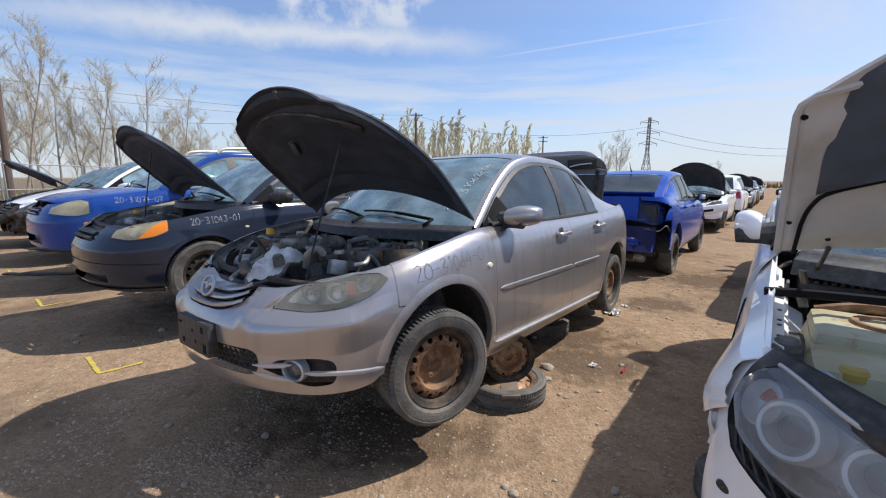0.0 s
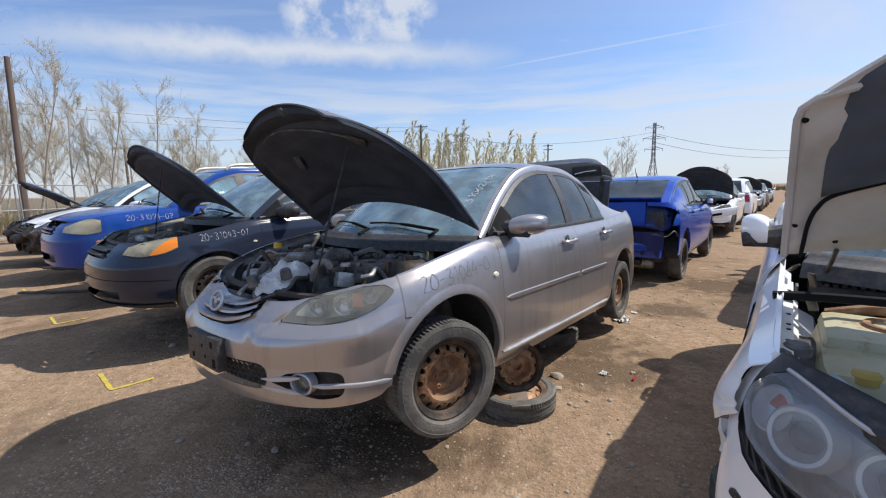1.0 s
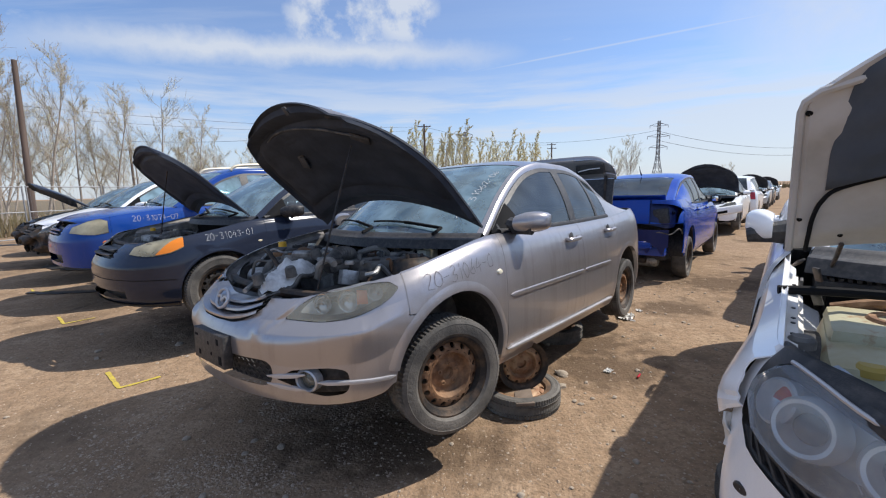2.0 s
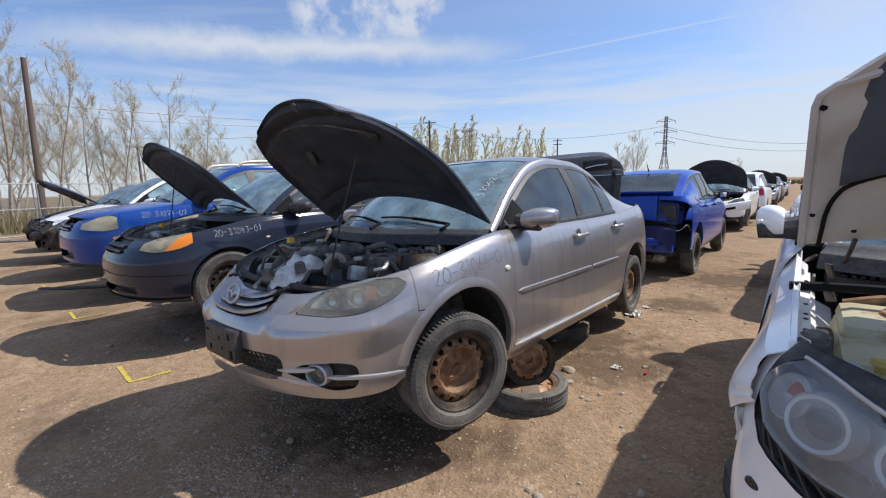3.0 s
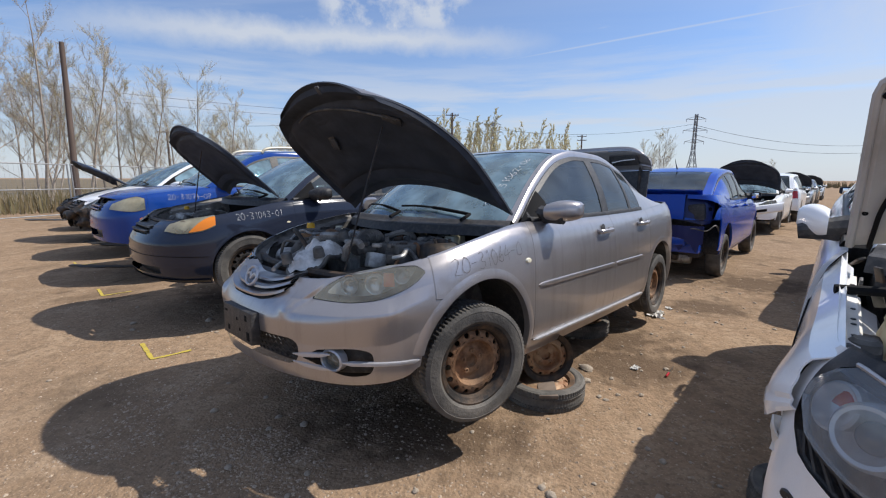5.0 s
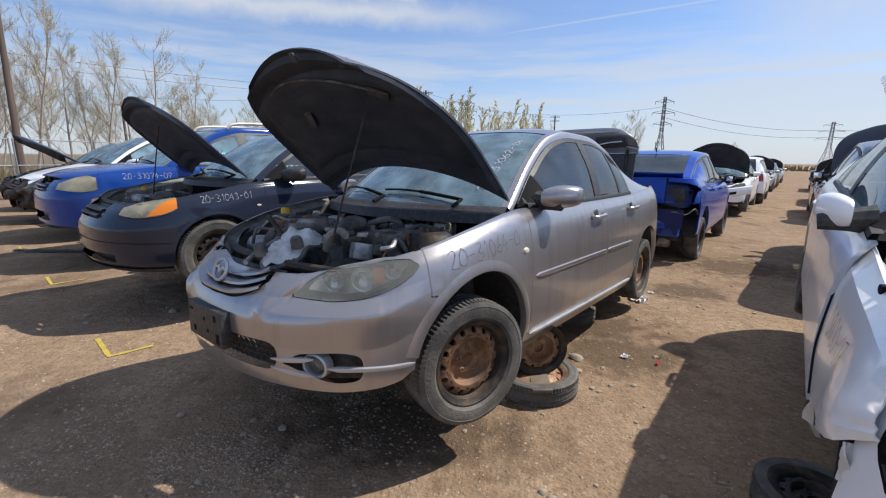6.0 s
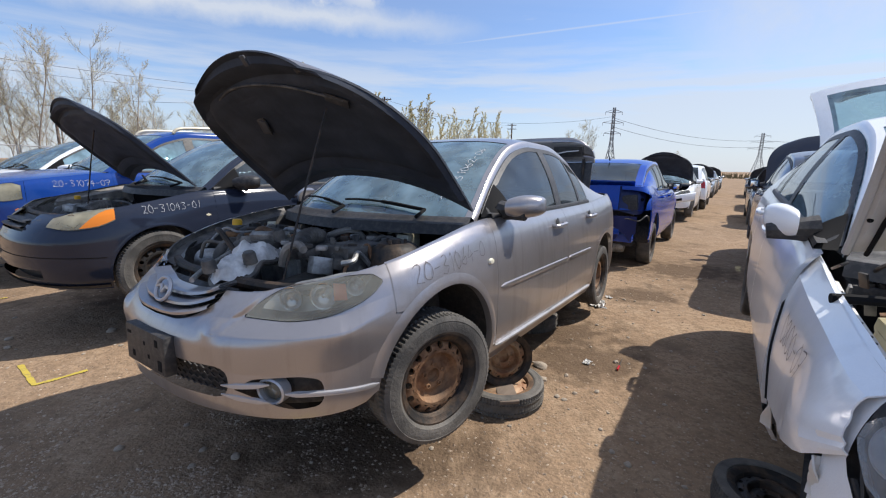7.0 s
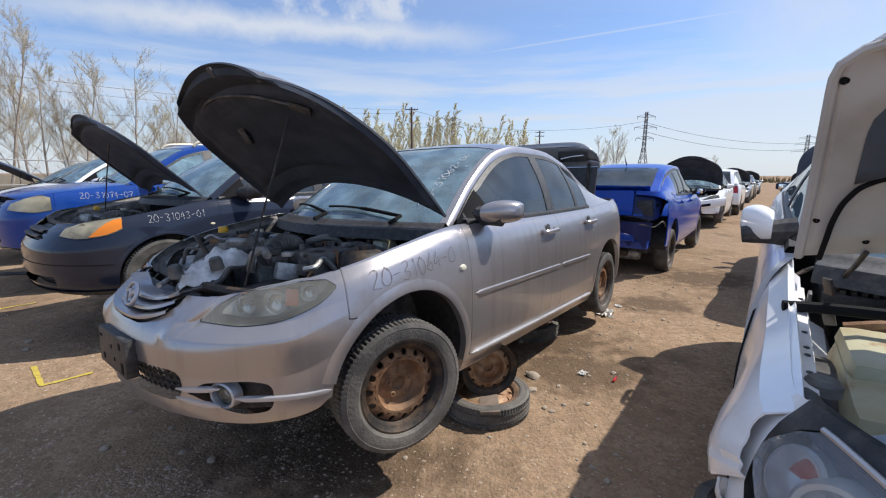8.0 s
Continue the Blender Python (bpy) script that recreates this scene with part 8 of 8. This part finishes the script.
WOOD = noise_into(material("weathered_pole_wood", (0.13, 0.095, 0.075), 0.9), 6, 0.35, 0.7, (0.15, 0.11, 0.09), (0.08, 0.06, 0.05), stretch=(1, 1, 0.06))
STEEL = noise_into(material("galvanised_steel", (0.30, 0.31, 0.32), 0.55, 0.4), 5, 0.4, 0.7, (0.30, 0.31, 0.32), (0.2, 0.2, 0.2))
WIRE = material("wire", (0.05, 0.05, 0.055), 0.6)


def bearing(az, dist, z=0.0):
    return Vector((EYE_X + dist * math.sin(radians(az)), EYE_Y + dist * math.cos(radians(az)), z))


def utility_pole(az, dist, height, arms=1, r=0.14, label="brown wooden utility pole", lean=0.0):
    root = thing("utility_pole", Matrix.Translation(bearing(az, dist)) @ Matrix.Rotation(radians(-az), 4, "Z") @ Matrix.Rotation(radians(lean), 4, "Y"), label, "utility pole", "poles along the yard")
    bm = bmesh.new()
    tube(bm, [(0, 0, -0.3), (0, 0, height * 0.5), (0, 0, height)], [r, r * 0.85, r * 0.7], 12)
    part("pole", bm, WOOD, root)
    for k in range(arms):
        bm = bmesh.new()
        z = height - 0.35 - 0.8 * k
        box(bm, -0.95, 0.95, -r - 0.09, -r + 0.02, z - 0.06, z + 0.06, bevel=0.01)
        part("cross_arm", bm, WOOD, root)
        for x in (-0.85, -0.3, 0.4, 0.85):
            bm = bmesh.new()
            lathe(bm, [(0.001, 0.18), (0.03, 0.17), (0.05, 0.10), (0.03, 0.06), (0.05, 0.03), (0.02, 0.0)], 8, pose(x, -r, z + 0.06, 90))
            part("insulator", bm, STEEL, root)
    return root


def tower_height(dist, el):
    return 1.37 + dist * math.tan(radians(el))


utility_pole(-54.0, 24, tower_height(24, 12.9), 0, 0.13, lean=1.4)
utility_pole(-11.7, 62, tower_height(62, 8.6), 1, 0.19)
utility_pole(5.0, 95, tower_height(95, 5.6), 2, 0.20)
utility_pole(-45.6, 60, tower_height(60, 5.4), 1, 0.16)


def pylon(az, dist, height, arms, width):
    root = thing("pylon", Matrix.Translation(bearing(az, dist)) @ Matrix.Rotation(radians(-az + 20), 4, "Z"), "grey steel lattice power pylon", "pylon", "power pylons")
    t = height * 0.005

    def half(z):
        return width * (0.5 - 0.34 * min(1, z / (height * 0.45)) - 0.07 * z / height)
    zs = [height * q for q in (0, 0.14, 0.27, 0.38, 0.48, 0.57, 0.66, 0.74, 0.82, 0.91, 1.0)]
    for sx in (1, -1):
        for sy in (1, -1):
            bm = bmesh.new()
            tube(bm, [(sx * half(z), sy * half(z), z) for z in zs], t, 4)
            part("leg", bm, STEEL, root)
    bm = bmesh.new()
    for a, b in zip(zs, zs[1:]):
        for s in (1, -1):
            for p, q in (((half(a), s * half(a), a), (-half(b), s * half(b), b)), ((-half(a), s * half(a), a), (half(b), s * half(b), b)), ((s * half(a), half(a), a), (s * half(b), -half(b), b)), ((s * half(a), -half(a), a), (s * half(b), half(b), b))):
                tube(bm, [p, q], t * 0.6, 3, caps=False)
    part("bracing", bm, STEEL, root, smooth=0)
    for z, w in arms:
        bm = bmesh.new()
        zz, b = z * height, half(z * height)
        tube(bm, [(-w, 0, zz + height * 0.012), (-b, 0, zz), (b, 0, zz), (w, 0, zz + height * 0.012)], t * 0.8, 4)
        arm = part("cross_arm", bm, STEEL, root)
        for s in (1, -1):
            for y in (b, -b):
                for dz in (0.0, height * 0.045):
                    bm = bmesh.new()
                    tube(bm, [(s * b, y, zz + dz), (s * w, 0, zz + height * 0.012)], t * 0.6, 4)
                    part("strut", bm, STEEL, arm)
            bm = bmesh.new()
            tube(bm, [(s * w, 0, zz + height * 0.012), (s * w, 0, zz - height * 0.03)], t * 0.7, 4)
            part("insulator", bm, STEEL, arm)
    return root


pylon(17.4, 190, tower_height(190, 7.4), ((0.60, 3.4), (0.76, 4.2), (0.92, 3.4)), 4.2)
pylon(32.6, 260, tower_height(260, 4.1), ((0.62, 5.6), (0.78, 4.6), (0.92, 3.4)), 5.0)
pylon(-27.5, 150, tower_height(150, 8.0), ((0.70, 3.4), (0.82, 4.0), (0.94, 3.0)), 4.5)
pylon(-6.3, 170, tower_height(170, 7.5), ((0.70, 3.4), (0.82, 4.2), (0.94, 3.2)), 4.5)


def cables():
    """Overhead wires between the pylons and poles."""
    for a, b, sag, r in ((bearing(-70, 40, 7.6), bearing(-11.7, 62, 10.4), 0.9, 0.016), (bearing(-70, 40, 6.9), bearing(-11.7, 62, 9.9), 0.9, 0.014), (bearing(-11.7, 62, 10.4), bearing(5, 95, 10.3), 0.8, 0.02),
                         (bearing(17.4, 190, 18.5), bearing(32.6, 260, 13.5), 3.0, 0.07), (bearing(17.4, 190, 22.0), bearing(32.6, 260, 16.5), 3.0, 0.07), (bearing(32.6, 260, 16.5), bearing(60, 330, 19), 4.0, 0.08),
                         (bearing(32.6, 260, 13.5), bearing(60, 330, 16), 4.0, 0.08), (bearing(-6.3, 170, 21), bearing(17.4, 190, 22.5), 3.0, 0.06), (bearing(-27.5, 150, 20), bearing(-6.3, 170, 21), 3.0, 0.055), (bearing(-27.5, 150, 17.5), bearing(-6.3, 170, 18.5), 3.0, 0.055), (bearing(-60, 160, 20), bearing(-27.5, 150, 20), 3.0, 0.05)):
        bm = bmesh.new()
        tube(bm, [a.lerp(b, u) - Vector((0, 0, sag * 4 * u * (1 - u))) for u in np.linspace(0, 1, 18)], r, 4)
        tagged(part("overhead_cable", bm, WIRE), "thin dark overhead power cable", "cable", "overhead cables")


cables()

# dry field and bushes past the yard
FIELD = noise_into(material("dry_grass", (0.22, 0.16, 0.095), 0.95), 0.12, 0.35, 0.7, (0.17, 0.125, 0.072), (0.10, 0.085, 0.048), bump=0.5, bump_scale=3)
noise_into(FIELD, 3.0, 0.5, 0.8, (0, 0, 0), (0.26, 0.20, 0.13))


def bank():
    """A low strip of dry grass behind the yard."""
    bm = bmesh.new()
    rows = []
    for d, z in ((25, -0.02), (27, 0.12), (34, 0.25), (60, 0.35), (140, 0.5), (600, 0.0)):
        rows.append([bearing(az, d * (1 + 0.06 * math.sin(az * 0.9)) / max(0.35, math.cos(radians(az + 60) * 0.8)), z + 0.05 * math.sin(az * 2.3)) for az in np.arange(-120, -12, 2)])
    grid(bm, rows)
    tagged(part("field", bm, FIELD), "dry yellow-brown grass field past the yard", "field", kind="structure")
    for az0, az1, d in ((-64, -46, 23.5), (-46, -30, 40), (8, 50, 110)):
        bm = bmesh.new()
        r2 = random.Random(int(d))
        for k in range(1500):
            az = r2.uniform(az0, az1)
            q = d * r2.uniform(0.95, 1.15)
            h = r2.uniform(0.3, 1.1) * (1 if d < 100 else 1.5)
            a = bearing(az, q, 0.0)
            e = Vector((r2.uniform(-1, 1), r2.uniform(-1, 1), 0)) * h * 0.4
            w = Vector((math.cos(radians(az)), -math.sin(radians(az)), 0)) * 0.02 * q / 23
            bm.faces.new([bm.verts.new(a - w), bm.verts.new(a + w), bm.verts.new(a + e + Vector((0, 0, h)))])
        tagged(part("dry_weeds", bm, BUSH, smooth=0), "tangle of dry brown weeds", "weeds", kind="stuff")


BUSH = noise_into(material("dry_weeds", (0.20, 0.145, 0.085), 0.95), 1.5, 0.3, 0.7, (0.22, 0.16, 0.09), (0.14, 0.13, 0.06))
bank()


def fence():
    """Temporary steel fence panels at the far end of the row."""
    p0, way = Vector((1.9, -16.2, 0)), Vector((-0.9, -0.44, 0)).normalized()
    for k in range(-1, 9):
        a = p0 + way * 2.5 * k
        root = thing("fence_panel", ROW @ Matrix.Translation(a) @ Matrix.Rotation(math.atan2(way.y, way.x), 4, "Z"), "temporary grey steel fence panel with wire mesh", "fence", "fence panels")
        for x in (0.03, 2.42):
            bm = bmesh.new()
            tube(bm, [(x, 0, 0), (x, 0, 1.85)], 0.024, 8)
            part("post", bm, STEEL, root)
        for z in (0.15, 1.0, 1.82):
            bm = bmesh.new()
            tube(bm, [(0.03, 0, z), (2.42, 0, z)], 0.019, 8)
            part("rail", bm, STEEL, root)
        bm = bmesh.new()
        for x in np.arange(0.13, 2.4, 0.12):
            tube(bm, [(x, 0, 0.15), (x, 0, 1.82)], 0.0022, 3, caps=False)
        part("wire_mesh", bm, STEEL, root, smooth=0)
        bm = bmesh.new()
        box(bm, -0.16, 0.20, -0.3, 0.3, 0.0, 0.13, bevel=0.03)
        part("foot", bm, ORANGE_FOOT if k == 0 else CONCRETE, root)


CONCRETE = noise_into(material("concrete", (0.35, 0.33, 0.30), 0.9), 12, 0.35, 0.7, (0.38, 0.36, 0.33), (0.22, 0.2, 0.18), bump=0.3, bump_scale=60)
ORANGE_FOOT = noise_into(material("orange_plastic", (0.65, 0.16, 0.04), 0.6), 8, 0.4, 0.8, (0.7, 0.17, 0.04), (0.4, 0.12, 0.05))
fence()

# ---------------------------------------------------------------- on the ground

YELLOW_PAINT = noise_into(material("yellow_marking_paint", (0.75, 0.58, 0.03), 0.8), 45, 0.50, 0.72, (0.52, 0.40, 0.06), (0.24, 0.18, 0.09))


def ground_at(x, y):
    p = ROW @ Vector((x, y, 0))
    return Vector((p.x, p.y, ground_height(p.x, p.y)))


def marking(pts, w=0.045, seed=1):
    """A sprayed yellow line on the dirt, with ragged edges."""
    r2 = random.Random(seed)
    path = []
    for a, b in zip(pts, pts[1:]):
        n = max(3, int((Vector(b) - Vector(a)).length / 0.03))
        path += [Vector(a).lerp(Vector(b), k / n) for k in range(n + 1)]
    bm = bmesh.new()
    left, right = [], []
    for i, p in enumerate(path):
        d = (path[min(i + 1, len(path) - 1)] - path[max(i - 1, 0)])
        d = d.normalized() if d.length > 0 else Vector((1, 0))
        q = w * 0.5 * r2.uniform(0.75, 1.2)
        for row, s in ((left, 1), (right, -1)):
            g = ground_at(p.x - d.y * s * q, p.y + d.x * s * q)
            row.append(g + Vector((0, 0, 0.005)))
    grid(bm, [left, right])
    tagged(part("yellow_marking", bm, YELLOW_PAINT, smooth=0), "sprayed yellow bay corner mark on dirt", "marking", "yellow bay marks")


marking([(0.81, -2.14), (0.83, -1.71), (0.57, -1.685)], 0.032)
marking([(0.765, -4.63), (0.778, -4.22), (0.50, -4.20)], 0.030, 2)
marking([(0.86, 0.38), (0.855, 0.80), (0.49, 0.803)], 0.030, 3)
marking([(0.74, -7.15), (0.75, -6.75), (0.48, -6.72)], 0.030, 4)

STONE = noise_into(material("field_stone", (0.4, 0.36, 0.31), 0.9), 20, 0.35, 0.7, (0.42, 0.36, 0.29), (0.25, 0.20, 0.15), bump=0.3, bump_scale=60)


def stone_mesh(seed):
    bm = bmesh.new()
    bmesh.ops.create_icosphere(bm, subdivisions=2, radius=1.0)
    for v in bm.verts:
        v.co *= 1 + 0.35 * noise.noise(v.co * 1.3 + Vector((seed, 0, 0)))
        v.co.z *= 0.6
    return bm


STONES = []
for k in range(4):
    o = part("stone", stone_mesh(k * 3.7), STONE, smooth=40)
    STONES.append(o.data)
    bpy.data.objects.remove(o)
r3 = random.Random(8)
spots = [(0.762, -0.582, 0.022), (0.461, -0.07, 0.024), (-0.583, 1.509, 0.018), (-1.684, 1.22, 0.02), (0.5, 1.0, 0.03), (1.0, 0.6, 0.03)]
for wx, wy, size in ((-1.145, 1.838, 0.016), (-1.371, 2.129, 0.014), (-1.139, 1.516, 0.018), (-2.827, 3.281, 0.034), (-3.473, 3.049, 0.024), (0.831, 1.759, 0.020), (0.654, 2.998, 0.038), (0.627, 2.805, 0.030), (0.372, 1.681, 0.022),
                     (0.693, 2.617, 0.016), (0.813, 2.664, 0.015), (0.866, 2.301, 0.012)):
    q = ROW.inverted() @ Vector((wx, wy, 0))
    spots.append((q.x, q.y, size))
for k in range(240):
    spots.append((r3.uniform(-5, 1.6), r3.choice((r3.uniform(0.2, 1.9), r3.uniform(-3.4, 1.6))), abs(r3.gauss(0.003, 0.006)) + 0.006))
for x, y, s in spots:
    p = ground_at(x, y)
    o = new("stone", STONES[r3.randrange(4)])
    o.matrix_world = Matrix.Translation(p + Vector((0, 0, s * 0.25))) @ Matrix.Rotation(r3.uniform(0, 6.28), 4, "Z") @ Matrix.Diagonal((s * r3.uniform(0.8, 1.4), s, s, 1))
    tagged(o, "small grey-brown stone lying on the dirt", "stone", "loose stones")


def gravel():
    """Countless pebbles trodden into the yard."""
    r4 = random.Random(21)
    vs, fs = [], []
    for k in range(80000):
        d = 0.9 + 9.5 * r4.random() ** 1.5
        a = radians(r4.uniform(-75, 70))
        x, y = EYE_X + d * math.sin(a), EYE_Y + d * math.cos(a)
        s = 0.003 + 0.011 * r4.random() ** 4
        if k > 58000:
            # beds of coarser gravel
            x, y = r4.gauss(-1.30, 0.5), r4.gauss(1.80, 0.6)
            if noise.noise(Vector((x * 2.2, y * 2.2, 3.0))) < 0.05:
                continue
            s = 0.003 + 0.010 * r4.random() ** 3
        z = ground_height(x, y)
        t = r4.uniform(0, 6.28)
        k0 = len(vs)
        for i in range(4):
            q = t + i * 1.57 + r4.uniform(-0.3, 0.3)
            vs.append((x + math.cos(q) * s * r4.uniform(0.8, 1.4), y + math.sin(q) * s, z - 0.002))
        vs.append((x + r4.uniform(-0.3, 0.3) * s, y + r4.uniform(-0.3, 0.3) * s, z + s * r4.uniform(0.2, 0.6)))
        fs.extend([(k0 + i, k0 + (i + 1) % 4, k0 + 4) for i in range(4)])
    me = bpy.data.meshes.new("gravel")
    me.from_pydata(vs, [], fs)
    me.materials.append(GRAVEL)
    tagged(new("gravel", me), "loose grey-brown gravel and grit", "gravel", kind="stuff")


GRAVEL = material("loose_gravel", (0.3, 0.26, 0.22), 0.9)


def per_island(m, c0, c1):
    nt = m.node_tree
    geo, mix = nt.nodes.new("ShaderNodeNewGeometry"), nt.nodes.new("ShaderNodeMix")
    mix.data_type = "RGBA"
    mix.inputs["A"].default_value, mix.inputs["B"].default_value = (*c0, 1), (*c1, 1)
    nt.links.new(geo.outputs["Random Per Island"], mix.inputs["Factor"])
    nt.links.new(mix.outputs["Result"], nt.nodes["Principled BSDF"].inputs["Base Color"])


per_island(GRAVEL, (0.20, 0.138, 0.090), (0.47, 0.375, 0.28))
gravel()


# ---------------------------------------------------------------- litter

def red_screwdriver(wx, wy, turn):
    """A small tool with a red grip lying on the dirt."""
    root = thing("screwdriver", Matrix.Translation((wx, wy, ground_height(wx, wy) + 0.010)) @ Matrix.Rotation(turn, 4, "Z"), "thin tool with a red grip lying on dirt", "tool", "litter on the ground")
    bm = bmesh.new()
    lathe(bm, [(0.0005, -0.035), (0.007, -0.033), (0.009, -0.016), (0.007, 0.016), (0.008, 0.030), (0.0005, 0.035)], 12)
    part("grip", bm, RED_LENS, root, "red plastic grip")
    bm = bmesh.new()
    tube(bm, [(0, 0.03, 0), (0, 0.16, 0.004)], 0.003, 6)
    part("shank", bm, DARK_STEEL, root)


red_screwdriver(1.20, 3.02, -0.5)


def rag(x, y, size, seed, mat, label):
    """A crumpled scrap lying on the dirt."""
    bm = bmesh.new()
    rows = []
    for i in range(13):
        row = []
        for j in range(11):
            u, v = i / 12 - 0.5, j / 10 - 0.5
            q = Vector((u * 4, v * 4, seed))
            row.append(Vector((u * size + 0.2 * size * noise.noise(q), v * size * 0.7 + 0.2 * size * noise.noise(q + Vector((3, 0, 0))), max(0.004, 0.45 * size * abs(noise.noise(q * 1.6)) + 0.004))))
        rows.append(row)
    grid(bm, rows)
    o = part("scrap_rag", bm, mat, smooth=50)
    o.matrix_world = Matrix.Translation(ground_at(x, y)) @ Matrix.Rotation(seed, 4, "Z")
    return tagged(o, label, "rag", "litter on the ground")


def floor_strip(a, b, w, seed):
    """A black rubber strip dropped on the dirt."""
    bm = bmesh.new()
    r5 = random.Random(seed)
    p, q = Vector((*a, 0)), Vector((*b, 0))
    d = (q - p).normalized()
    n = Vector((-d.y, d.x, 0))
    rows = []
    for k in range(17):
        u = k / 16
        c = p.lerp(q, u) + n * 0.05 * math.sin(5 * u + seed)
        half = w * 0.5 * r5.uniform(0.6, 1.2) * min(1, 0.4 + 4 * u, 0.4 + 4 * (1 - u))
        rows.append([ground_at(c.x + n.x * half * t, c.y + n.y * half * t) + Vector((0, 0, 0.012 + 0.02 * abs(noise.noise(Vector((u * 5, t, seed)))))) for t in (-1, -0.3, 0.4, 1)])
    grid(bm, rows)
    thicken(bm, 0.008)
    tagged(part("rubber_strip", bm, BLACK_PLASTIC, smooth=40), "torn black plastic strip lying on dirt", "strip", "litter on the ground")


PALE_RAG = noise_into(material("dirty_white_cloth", (0.70, 0.69, 0.65), 0.9), 20, 0.4, 0.8, (0.72, 0.71, 0.68), (0.45, 0.42, 0.37))
rag(-2.98, 0.76, 0.22, 1.3, PALE_RAG, "crumpled dirty white rag on the dirt")
rag(-3.32, 0.80, 0.07, 2.1, PALE_RAG, "small scrap of white paper on dirt")
rag(-1.55, 1.05, 0.07, 4.2, PALE_RAG, "small scrap of pale paper on dirt")
floor_strip((0.25, -9.9), (-0.35, -8.5), 0.5, 1)
floor_strip((0.85, -6.8), (0.15, -5.9), 0.16, 2)
floor_strip((0.9, -17.5), (-0.4, -16.3), 0.5, 3)
